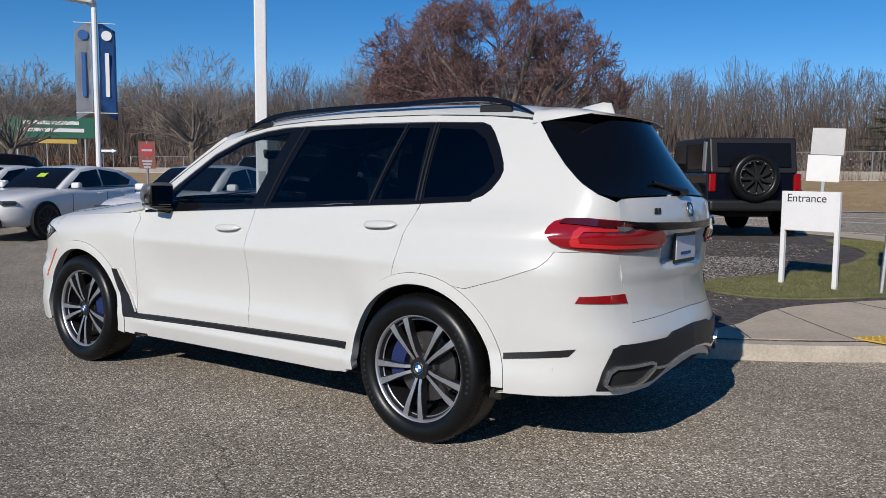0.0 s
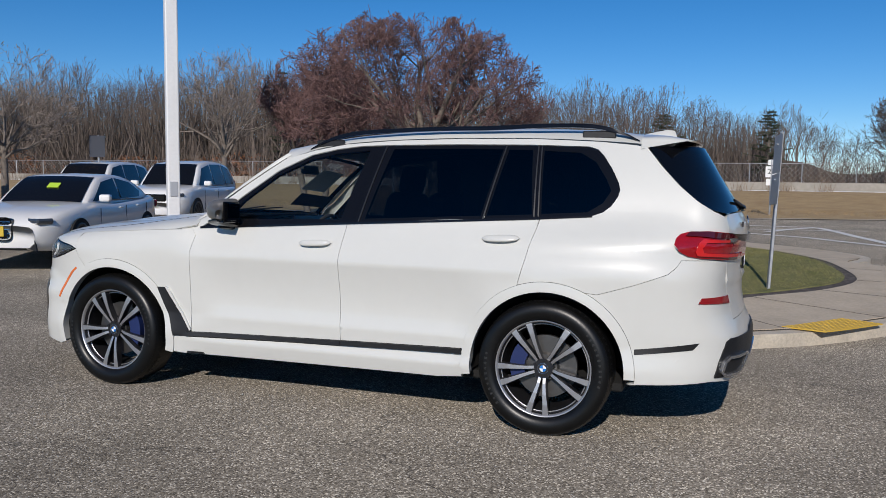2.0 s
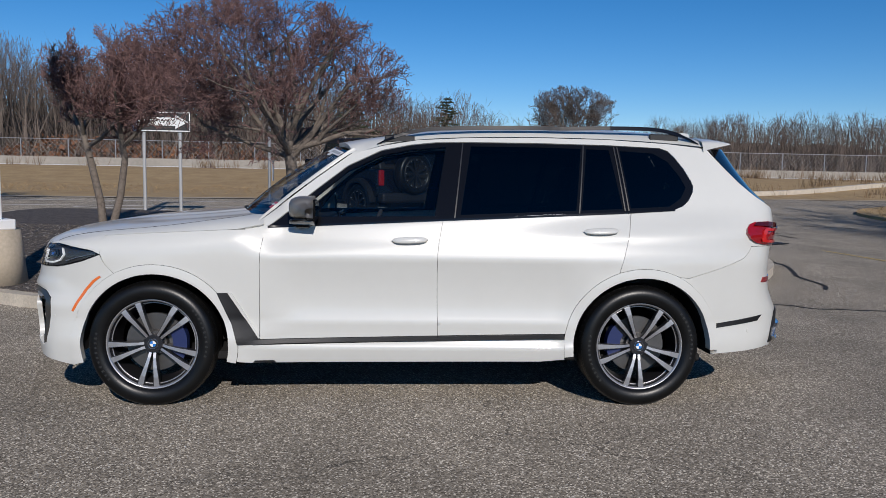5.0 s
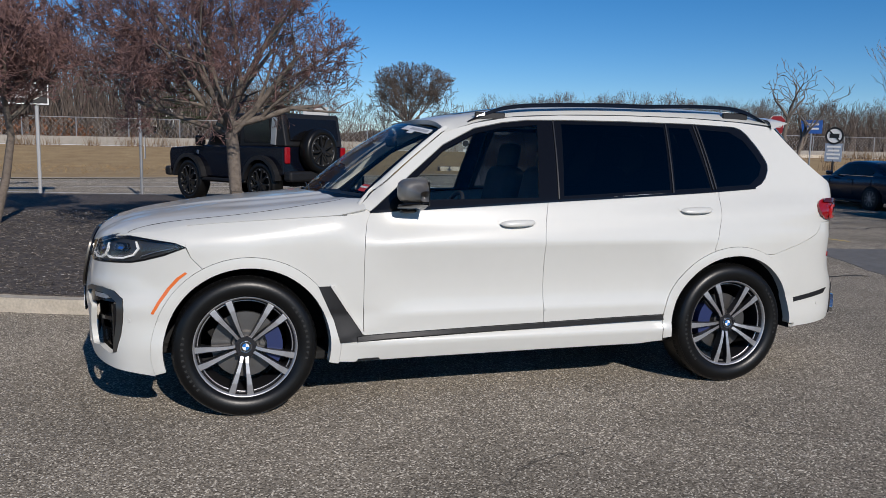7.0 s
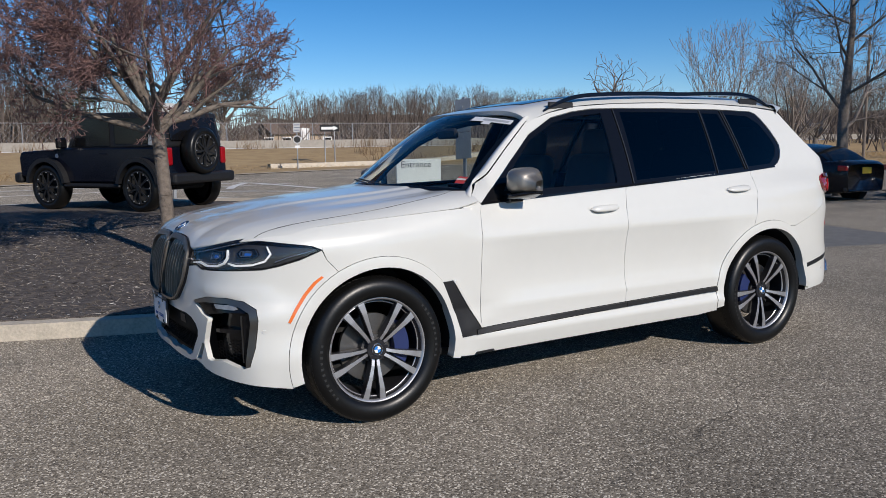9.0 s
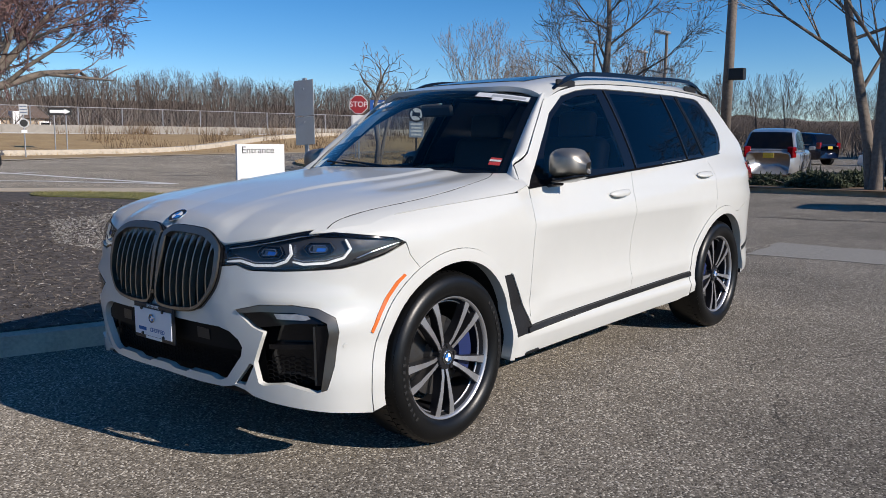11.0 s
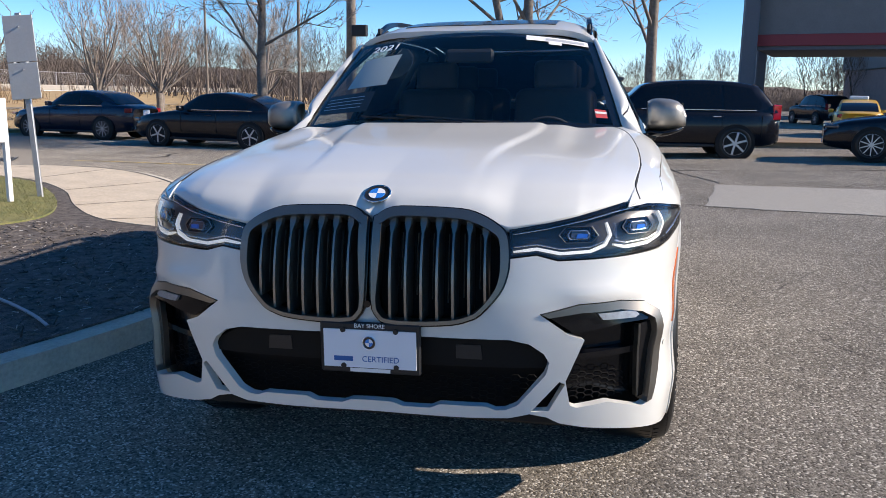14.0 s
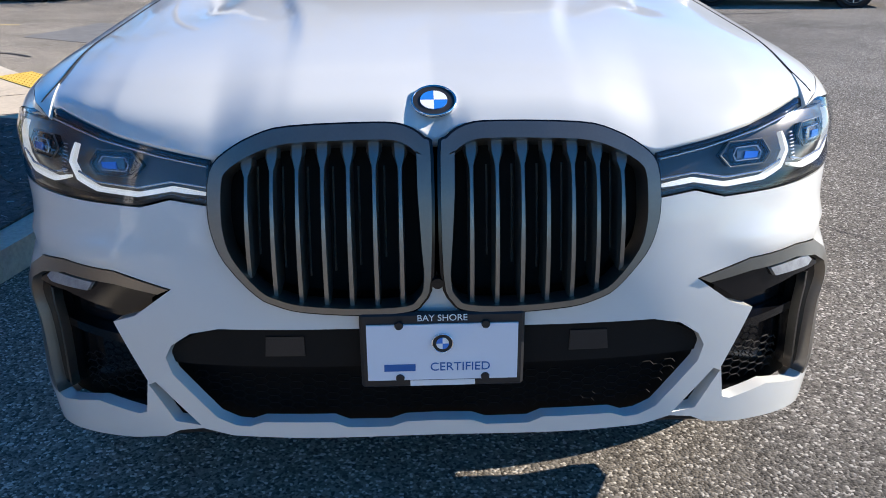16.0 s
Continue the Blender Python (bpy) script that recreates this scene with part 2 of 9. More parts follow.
LENS = glass("clear_lens", (0.92, 0.93, 0.95))
DRL = bpy.data.materials.new("daytime_light")
DRL.use_nodes = True
DRL.node_tree.nodes["Principled BSDF"].inputs["Base Color"].default_value = (0.8, 0.8, 0.78, 1)
DRL.node_tree.nodes["Principled BSDF"].inputs["Emission Color"].default_value = (0.97, 1.0, 0.93, 1)
DRL.node_tree.nodes["Principled BSDF"].inputs["Emission Strength"].default_value = 0.17

# ---- mesh helpers ----
def finish(name, verts, faces, material, parent=None, label="", smooth=False):
    me = bpy.data.meshes.new(name)
    me.from_pydata([tuple(v) for v in verts], [], faces)
    me.update()
    for m in (material if isinstance(material, (list, tuple)) else [material]):
        me.materials.append(m)
    if smooth:
        me.polygons.foreach_set("use_smooth", [True] * len(me.polygons))
    ob = new(name, me)
    if parent:
        ob.parent = parent
    return tagged(ob, label)


def part(name, bm, material, parent=None, label="", smooth=False):
    """Links a bmesh as one mesh object under a thing or a part."""
    me = bpy.data.meshes.new(name)
    bmesh.ops.recalc_face_normals(bm, faces=bm.faces)
    bm.to_mesh(me)
    bm.free()
    me.materials.append(material)
    if smooth:
        me.polygons.foreach_set("use_smooth", [True] * len(me.polygons))
    ob = new(name, me)
    if parent:
        ob.parent = parent
    return tagged(ob, label)


def thing(name, m, label, category, group=""):
    ob = new(name)
    ob.empty_display_size = 0.2
    ob.matrix_basis = m
    return tagged(ob, label, category, group)


def box(size, m=None, bevel=0.0, bm=None, seg=1):
    b = bm or bmesh.new()
    r = bmesh.ops.create_cube(b, size=1.0, matrix=(m or Matrix()) @ Matrix.Diagonal((*size, 1)))
    if bevel:
        edges = list({e for v in r["verts"] for e in v.link_edges})
        bmesh.ops.bevel(b, geom=edges, offset=bevel, segments=seg, affect='EDGES', profile=0.5)
    return b


def tube(r1, r2, depth, m=None, seg=16, bm=None, caps=True):
    b = bm or bmesh.new()
    bmesh.ops.create_cone(b, cap_ends=caps, segments=seg, radius1=r1, radius2=r2, depth=depth, matrix=m or Matrix())
    return b


def prism(pts, h, m=None, bm=None):
    """A flat outline (x, y) with thickness h, standing on z = 0 of m."""
    b = bm or bmesh.new()
    m = m or Matrix()
    lo = [b.verts.new(m @ Vector((x, y, 0))) for x, y in pts]
    hi = [b.verts.new(m @ Vector((x, y, h))) for x, y in pts]
    b.faces.new(list(reversed(lo)))
    b.faces.new(hi)
    for i in range(len(pts)):
        j = (i + 1) % len(pts)
        b.faces.new((lo[i], lo[j], hi[j], hi[i]))
    return b


def segments_mesh(name, p0, p1, r0, r1, material, parent=None, sides=3, label="", smooth=True):
    """Many tapered prisms, for branches and wires, in one mesh."""
    p0, p1, r0, r1 = (np.asarray(a, float) for a in (p0, p1, r0, r1))
    d = p1 - p0
    d /= np.linalg.norm(d, axis=1, keepdims=True) + 1e-9
    ref = np.where(np.abs(d[:, 2:3]) > 0.9, [[1.0, 0, 0]], [[0, 0, 1.0]])
    a = np.cross(d, ref)
    a /= np.linalg.norm(a, axis=1, keepdims=True) + 1e-9
    b = np.cross(d, a)
    ang = np.arange(sides) * 2 * np.pi / sides
    ring = a[:, None] * np.cos(ang)[None, :, None] + b[:, None] * np.sin(ang)[None, :, None]
    v = np.concatenate([p0[:, None] + ring * r0[:, None, None], p1[:, None] + ring * r1[:, None, None]], 1)
    n = len(p0)
    k = np.arange(sides)
    quad = np.stack([k, (k + 1) % sides, (k + 1) % sides + sides, k + sides], 1)
    f = (quad[None] + (np.arange(n) * 2 * sides)[:, None, None]).reshape(-1, 4)
    me = bpy.data.meshes.new(name)
    me.vertices.add(n * 2 * sides)
    me.vertices.foreach_set("co", v.reshape(-1))
    me.loops.add(f.size)
    me.loops.foreach_set("vertex_index", f.reshape(-1).astype(np.int32))
    me.polygons.add(len(f))
    me.polygons.foreach_set("loop_start", (np.arange(len(f)) * 4).astype(np.int32))
    me.polygons.foreach_set("use_smooth", np.full(len(f), smooth))
    me.update(calc_edges=True)
    me.materials.append(material)
    ob = new(name, me)
    if parent:
        ob.parent = parent
    return tagged(ob, label)


def twig_mesh(name, p0, p1, r0, r1, material, parent=None, label="", seed=1):
    """A great many fine tapered blades for twigs, each turned its own way."""
    p0, p1, r0, r1 = (np.asarray(a, float) for a in (p0, p1, r0, r1))
    rg = np.random.default_rng(seed)
    d = p1 - p0
    a = np.cross(d, rg.normal(0, 1, d.shape))
    a /= np.linalg.norm(a, axis=1, keepdims=True) + 1e-9
    v = np.stack([p0 - a * r0[:, None], p0 + a * r0[:, None], p1 + a * r1[:, None], p1 - a * r1[:, None]], 1)
    n = len(p0)
    me = bpy.data.meshes.new(name)
    me.vertices.add(n * 4)
    me.vertices.foreach_set("co", v.reshape(-1))
    me.loops.add(n * 4)
    me.loops.foreach_set("vertex_index", np.arange(n * 4, dtype=np.int32))
    me.polygons.add(n)
    me.polygons.foreach_set("loop_start", (np.arange(n) * 4).astype(np.int32))
    me.update(calc_edges=True)
    me.materials.append(material)
    ob = new(name, me)
    if parent:
        ob.parent = parent
    return tagged(ob, label)


def spline(pts, n=8, closed=False):
    """Catmull-Rom curve through points, n steps a span."""
    p = np.asarray(pts, float)
    m = len(p)
    out = []
    for i in range(m if closed else m - 1):
        if closed:
            a, b, c, d = p[(i - 1) % m], p[i], p[(i + 1) % m], p[(i + 2) % m]
        else:
            a, b, c, d = p[max(i - 1, 0)], p[i], p[i + 1], p[min(i + 2, m - 1)]
        for k in range(n):
            t = k / n
            out.append(0.5 * ((2 * b) + (c - a) * t + (2 * a - 5 * b + 4 * c - d) * t * t + (3 * b - a - 3 * c + d) * t ** 3))
    if not closed:
        out.append(p[-1])
    return np.array(out)


def sm(a, b, x):
    t = np.clip((x - a) / (b - a), 0, 1)
    return t * t * (3 - 2 * t)


TILT = -1.3          # the lot falls gently towards the kerb
SLOPE = math.tan(radians(-TILT))


def land(x, y):
    """Height of the paved ground."""
    near = -SLOPE * np.clip(y, -9, 3.2)
    k = sm(2.5, 8.5, y)
    far = np.interp(y, [-9, -7, 9, 15, 20, 24], [0.26, 0.24, -0.15, -0.14, -0.02, 0.17])
    far = far + (-0.12 - far) * sm(17, 26, x) * (1 - sm(14, 20, y))
    e = sm(6, 13, x)
    return (near * (1 - k) + 0.17 * k) * (1 - e) + far * e


def bank(x, y):
    """Height of the verge and bank beyond the road."""
    return land(x, y) + 0.85 * sm(33, 46, y) + 0.5 * sm(52, 80, y)


def lettering(text, size, m, material, parent, name="lettering", depth=0.001, width=None):
    cu = bpy.data.curves.new(name, 'FONT')
    cu.body, cu.size, cu.extrude = text, size, depth
    cu.align_x, cu.align_y = 'CENTER', 'CENTER'
    ob = bpy.data.objects.new("tmp_text", cu)
    scene.collection.objects.link(ob)
    me = bpy.data.meshes.new_from_object(ob.evaluated_get(bpy.context.evaluated_depsgraph_get()))
    bpy.data.objects.remove(ob)
    bpy.data.curves.remove(cu)
    me.name = name
    me.transform(m)
    me.materials.clear()
    me.materials.append(material)
    t = new(name, me)
    t.parent = parent
    return t

# ---- the white car's skin: plan outline, wall, bonnet and roof surfaces (car frame: nose at -x, left side at -y) ----
PLAN = spline([(-2.445, 0.0), (-2.44, -0.28), (-2.41, -0.52), (-2.335, -0.73), (-2.2, -0.87), (-2.0, -0.955), (-1.78, -0.985), (-1.5, -0.995), (-1.1, -0.983), (-0.6, -0.97), (0.0, -0.968), (0.6, -0.972),
               (1.1, -0.985), (1.55, -0.998), (1.95, -0.985), (2.25, -0.935), (2.45, -0.845), (2.58, -0.69), (2.65, -0.45), (2.68, -0.2), (2.69, 0.0)], 12)
PLAN_U = np.r_[0, np.cumsum(np.linalg.norm(np.diff(PLAN, axis=0), axis=1))]
tang = np.gradient(PLAN, PLAN_U, axis=0)
tang /= np.linalg.norm(tang, axis=1, keepdims=True)
PLAN_N = np.stack([tang[:, 1], -tang[:, 0]], 1)      # outward
ULEN = float(PLAN_U[-1])


def curve(pts):
    a = np.asarray(pts, float)
    return lambda t: np.interp(t, a[:, 0], a[:, 1])


def smooth_curve(pts):
    s = spline(pts, 10)
    return lambda t: np.interp(t, s[:, 0], s[:, 1])


belt_half = smooth_curve([(-1.2, 0.88), (-0.8, 0.89), (0.0, 0.905), (0.8, 0.895), (1.5, 0.86), (2.0, 0.815), (2.4, 0.77)])
# between the wheels: shaded door flank, flared lower edge, recessed strip, sill with a sunlit shoulder
SIDE_DOOR = smooth_curve([(0.15, 0.10), (0.22, 0.062), (0.28, 0.042), (0.33, 0.026), (0.368, 0.016), (0.376, 0.014), (0.384, 0.0165), (0.40, 0.027), (0.412, 0.034), (0.43, 0.036), (0.45, 0.036), (0.49, 0.033), (0.525, 0.0285), (0.535, 0.0275), (0.545, 0.0285), (0.57, 0.0345), (0.62, 0.042), (0.66, 0.0435), (0.70, 0.0425), (0.78, 0.034), (0.88, 0.015), (0.93, 0.003), (0.945, 0.0), (0.96, 0.002), (1.0, 0.011), (1.06, 0.024)])
SIDE_LOW = smooth_curve([(0.15, 0.10), (0.22, 0.055), (0.27, 0.035), (0.33, 0.028), (0.38, 0.022), (0.42, 0.021), (0.47, 0.028), (0.53, 0.034), (0.56, 0.035), (0.585, 0.030), (0.65, 0.024), (0.75, 0.016), (0.88, 0.006), (0.93, 0.001), (0.945, 0.0), (0.96, 0.002), (1.0, 0.011), (1.06, 0.024)])
FRONT_IN = smooth_curve([(0.18, 0.10), (0.24, 0.045), (0.32, 0.02), (0.45, 0.008), (0.60, 0.0), (0.70, 0.004), (0.80, 0.018), (0.90, 0.038), (0.97, 0.062), (1.02, 0.09)])
REAR_IN = smooth_curve([(0.20, 0.16), (0.27, 0.08), (0.35, 0.03), (0.45, 0.005), (0.56, 0.0), (0.62, 0.006), (0.68, 0.03), (0.75, 0.055), (0.85, 0.07), (0.95, 0.068), (1.05, 0.055), (1.15, 0.045), (1.22, 0.05), (1.28, 0.068), (1.33, 0.095), (1.50, 0.20), (1.65, 0.29), (1.78, 0.37)])


HOOD_TOP = smooth_curve([(-2.42, 0.95), (-2.37, 1.0), (-2.31, 1.048), (-2.2, 1.083), (-2.1, 1.108), (-1.8, 1.158), (-1.45, 1.195), (-1.05, 1.232), (-0.6, 1.255)])


def side_in(x, z, plan_y):
    mid = sm(-1.0, -0.55 - 0.4 * (1 - sm(0.40, 0.50, z)), x) * (1 - sm(0.98, 1.25, x))
    low = SIDE_LOW(np.clip(z, 0.15, 1.06)) * (1 - mid) + SIDE_DOOR(np.clip(z, 0.15, 1.06)) * mid
    b = belt_half(np.clip(x, -1.2, 2.4))
    belt = 1.19 + 0.053 * x
    over = np.maximum(z - belt, 0)
    slope = 0.47 - 0.12 * sm(1.0, 2.0, x)
    green = (plan_y - b) + slope * over + 0.22 * over ** 2
    k = sm(belt - 0.2, belt + 0.015, z)
    flank = low * (1 - k) + green * k
    n = 3.1 + 1.1 * sm(-1.7, -0.85, x)
    c = np.clip((z - 0.93) / (HOOD_TOP(x) - 0.93), 0, 0.995)
    low = SIDE_LOW(np.clip(z, 0.15, 0.93))
    wing = low + (plan_y - low) * (1 - (1 - c ** n) ** (1 / n))
    f = 1 - sm(-1.06, -0.72, x)
    return flank * (1 - f) + wing * f


def wall(u, z):
    """Point of the car's upright skin, u metres along the plan outline, at height z."""
    u, z = np.broadcast_arrays(np.asarray(u, float), np.asarray(z, float))
    px, py = np.interp(u, PLAN_U, PLAN[:, 0]), np.interp(u, PLAN_U, PLAN[:, 1])
    nx, ny = np.interp(u, PLAN_U, PLAN_N[:, 0]), np.interp(u, PLAN_U, PLAN_N[:, 1])
    q = np.hypot(nx, ny)
    nx, ny = nx / q, ny / q
    end = np.where(px < 0, FRONT_IN(np.clip(z, 0.18, 1.02)), REAR_IN(np.clip(z, 0.2, 1.78)))
    w = np.clip(nx * nx * 1.15, 0, 1)
    d = side_in(px, z, -py) * (1 - w) + end * w
    # wheel-arch lips stand a little proud
    for ax in (-1.5525, 1.5525):
        r = np.hypot(px - ax, z - 0.385)
        d = d - 0.012 * np.exp(-((r - 0.455) / 0.06) ** 2) * (1 - w)
    d = d - 0.045 * np.exp(-((u - 0.98) / 0.19) ** 2) * (1 - sm(0.62, 0.76, z))
    return np.stack([px - nx * d, py - ny * d, z], -1)


def at_x(x):
    return float(np.interp(x, PLAN[:, 0], PLAN_U))


_w93 = wall(np.linspace(0, ULEN * 0.55, 300), 0.93)


def hood(x, y):
    """Height of bonnet and wing tops."""
    x, y = np.broadcast_arrays(np.asarray(x, float), np.asarray(y, float))
    half = np.interp(x, _w93[:, 0], -_w93[:, 1])
    r = np.clip(np.abs(y) / np.maximum(half, 0.02), 0, 1)
    n = 3.1 + 1.1 * sm(-1.7, -0.85, x)
    z = 0.93 + (HOOD_TOP(x) - 0.93) * (1 - r ** n) ** (1 / n)
    return z


def creases(x, y):
    """Raised centre of the bonnet and the tapering hollow beside it."""
    a = np.abs(y)
    line = 0.29 + 0.13 * sm(-2.1, -1.1, x)
    top = 0.010 * (1 - sm(line - 0.006, line + 0.026, a)) * sm(-2.25, -1.6, x)
    d = a - 0.55
    return top - 0.013 * sm(-0.05, 0.045, d) * (1 - sm(0.05, 0.22, d)) * sm(-1.9, -1.4, x)


ROOF_EDGE = smooth_curve([(-0.7, 1.42), (-0.56, 1.49), (-0.4, 1.575), (-0.13, 1.672), (0.1, 1.714), (0.45, 1.737), (0.9, 1.747), (1.36, 1.743), (1.8, 1.722), (2.1, 1.698), (2.4, 1.66)])
ROOF_MID = smooth_curve([(-0.7, 1.63), (-0.45, 1.695), (-0.15, 1.748), (0.25, 1.80), (0.87, 1.833), (1.64, 1.818), (2.02, 1.785), (2.35, 1.735)])


def roof_half(x):
    u = np.interp(x, PLAN[:, 0], PLAN_U)
    side = side_in(x, ROOF_EDGE(x), -np.interp(u, PLAN_U, PLAN[:, 1]))
    return -np.interp(u, PLAN_U, PLAN[:, 1]) - side


def roof(x, y):
    r = np.clip(np.abs(y) / roof_half(x), 0, 1)
    return ROOF_EDGE(x) + (ROOF_MID(x) - ROOF_EDGE(x)) * (1 - r ** 5) ** 0.7

from mathutils.geometry import delaunay_2d_cdt as delaunay


def in_poly(p, poly):
    x, y = p[:, 0], p[:, 1]
    c = np.zeros(len(p), bool)
    q = np.asarray(poly)
    for (x1, y1), (x2, y2) in zip(q, np.roll(q, 1, axis=0)):
        if y1 == y2:
            continue
        hit = ((y1 > y) != (y2 > y)) & (x < (x2 - x1) * (y - y1) / (y2 - y1) + x1)
        c ^= hit
    return c


def resample(poly, step):
    out = []
    q = np.asarray(poly, float)
    for a, b in zip(q, np.roll(q, -1, axis=0)):
        n = max(1, int(math.ceil(np.linalg.norm(b - a) / step)))
        out += [a + (b - a) * k / n for k in range(n)]
    return np.array(out)


def fill(outline, holes, step):
    """Triangles that fill an outline with holes, with inner points on a grid."""
    loops = [resample(outline, step)] + [resample(h, step) for h in holes]
    edge = np.concatenate(loops)
    lo, hi = loops[0].min(0), loops[0].max(0)
    gx, gy = np.meshgrid(np.arange(lo[0] + step * 0.5, hi[0], step), np.arange(lo[1] + step * 0.5, hi[1], step))
    g = np.stack([gx.ravel(), gy.ravel()], 1)
    if len(g):
        keep = in_poly(g, loops[0])
        for h in loops[1:]:
            keep &= ~in_poly(g, h)
        g = g[keep]
    if len(g):
        far = np.min(np.linalg.norm(g[:, None] - edge[None], axis=2), axis=1) > 0.45 * step
        g = g[far]
    pts = [Vector(p) for p in edge] + [Vector(p) for p in g]
    con, k, ids = [], 0, []
    for L in loops:
        con += [(k + i, k + (i + 1) % len(L)) for i in range(len(L))]
        ids.append((k, len(L)))
        k += len(L)
    vs, _, fs, ov, *_ = delaunay(pts, con, [], 0, 1e-5)
    v = np.array([(p.x, p.y) for p in vs])
    f = np.array([t for t in fs if len(t) == 3])
    mid = v[f].mean(1)
    ok = in_poly(mid, loops[0])
    for h in loops[1:]:
        ok &= ~in_poly(mid, h)
    f = f[ok]
    back = {}
    for new_i, olds in enumerate(ov):
        for o in olds:
            back[o] = new_i
    rings = [[back[i] for i in range(s, s + n)] for s, n in ids]
    return v, f, rings


def normals_of(surf, v, out):
    e = 1e-3
    du = surf(v[:, 0] + e, v[:, 1]) - surf(v[:, 0] - e, v[:, 1])
    dv = surf(v[:, 0], v[:, 1] + e) - surf(v[:, 0], v[:, 1] - e)
    n = np.cross(du, dv)
    n /= np.linalg.norm(n, axis=1, keepdims=True) + 1e-12
    p = surf(v[:, 0], v[:, 1])
    flip = (n * out(p)).sum(1) < 0
    n[flip] *= -1
    return p, n


def outward(p):
    return p - np.array([0.3, 0.0, 0.7]) * np.array([1.0, 1.0, 1.0]) - np.stack([np.clip(p[:, 0] - 0.3, -1.6, 1.6), 0 * p[:, 0], 0 * p[:, 0]], 1)


def offset_poly(poly, d):
    """Pull an outline inwards by d."""
    q = np.asarray(poly, float)
    area = 0.5 * np.sum(q[:, 0] * np.roll(q[:, 1], -1) - np.roll(q[:, 0], -1) * q[:, 1])
    s = 1 if area > 0 else -1
    out = []
    for i in range(len(q)):
        a, b, c = q[i - 1], q[i], q[(i + 1) % len(q)]
        t1, t2 = b - a, c - b
        t1, t2 = t1 / (np.linalg.norm(t1) + 1e-9), t2 / (np.linalg.norm(t2) + 1e-9)
        n1, n2 = np.array([-t1[1], t1[0]]) * s, np.array([-t2[1], t2[0]]) * s
        m = n1 + n2
        l = np.linalg.norm(m)
        m = m / l if l > 1e-6 else n1
        out.append(b + m * d / max(0.45, float(m @ n1)))
    return np.array(out)


def skin(surf, outline, holes=(), step=0.045, lift=0.0, depth=0.014, gap=0.0013, out=outward, seam=None, extra=None):
    """Vertices and faces of a panel on a surface: its face, and a turned-in edge. seam: (axis, value) lines with no edge."""
    o = offset_poly(outline, gap) if gap else np.asarray(outline, float)
    if seam is not None:
        src = np.asarray(outline, float)
        for ax, s in seam:
            hit = np.abs(src[:, ax] - s) < 1e-6
            o[hit, ax] = s
    hs = [offset_poly(h, -gap) if gap else np.asarray(h, float) for h in holes]
    v, f, rings = fill(o, hs, step)
    p, n = normals_of(surf, v, out)
    top = p + n * lift
    if extra is not None:
        top = top + n * extra(v)[:, None]
    a, b, c = top[f[:, 0]], top[f[:, 1]], top[f[:, 2]]
    fn = np.cross(b - a, c - a)
    bad = (fn * n[f].sum(1)).sum(1) < 0
    longest = np.maximum(np.maximum(((b - a) ** 2).sum(1), ((c - b) ** 2).sum(1)), ((a - c) ** 2).sum(1))
    whole_face = np.sqrt((fn ** 2).sum(1)) > 0.03 * longest
    f, bad = f[whole_face].copy(), bad[whole_face]
    f[bad] = f[bad][:, ::-1]
    verts, faces = [tuple(x) for x in top], [tuple(int(i) for i in t) for t in f]
    for ring in rings if depth else ():
        k = len(verts)
        m = len(ring)
        for i in ring:
            verts.append(tuple(top[i]))
            verts.append(tuple(top[i] - n[i] * depth))
        for i in range(m):
            j = (i + 1) % m
            if seam is not None and any(abs(v[ring[i]][ax] - s) < 1e-5 and abs(v[ring[j]][ax] - s) < 1e-5 for ax, s in seam):
                continue
            faces.append((k + 2 * i, k + 2 * i + 1, k + 2 * j + 1, k + 2 * j))
    return verts, faces


def panel(name, surf, outline, material, parent, holes=(), label="", whole=False, both=True, **kw):
    """A panel for the left side and its mirror image, as two parts or as one."""
    v, f = skin(surf, outline, holes, **kw)
    mv = [(x, -y, z) for x, y, z in v]
    mf = [tuple(reversed(t)) for t in f]
    if whole:
        k = len(v)
        return finish(name, v + mv, f + [tuple(i + k for i in t) for t in mf], material, parent, label, smooth=True)
    a = finish(name, v, f, material, parent, label, smooth=True)
    if both:
        finish(name, mv, mf, material, parent, label, smooth=True)
    return a


def sides(pts):
    """(x, z) points of the flank as (u, z)."""
    return [(at_x(x), z) for x, z in pts]


def arc(cx, cz, r, a0, a1, n=14):
    return [(cx + r * math.cos(radians(a0 + (a1 - a0) * i / n)), cz + r * math.sin(radians(a0 + (a1 - a0) * i / n))) for i in range(n + 1)]


def lathe(profile, seg=48, axis_y=True, bm=None):
    """Turn a profile (radius, y) round the y axis."""
    verts, faces = [], []
    m = len(profile)
    for k in range(seg):
        a = 2 * math.pi * k / seg
        for r, y in profile:
            verts.append((r * math.cos(a), y, r * math.sin(a)))
    for k in range(seg):
        for i in range(m - 1):
            a, b = k * m + i, ((k + 1) % seg) * m + i
            faces.append((a, a + 1, b + 1, b))
    return verts, faces

# ---- ground: one sheet to the horizon, paving on it ----
def far_edge(x):
    """Where the road's far side meets the dry bank."""
    return np.interp(x, [-120, -16, -4, 9, 17, 60, 120], [14, 23, 24.8, 29.6, 32, 36, 36])


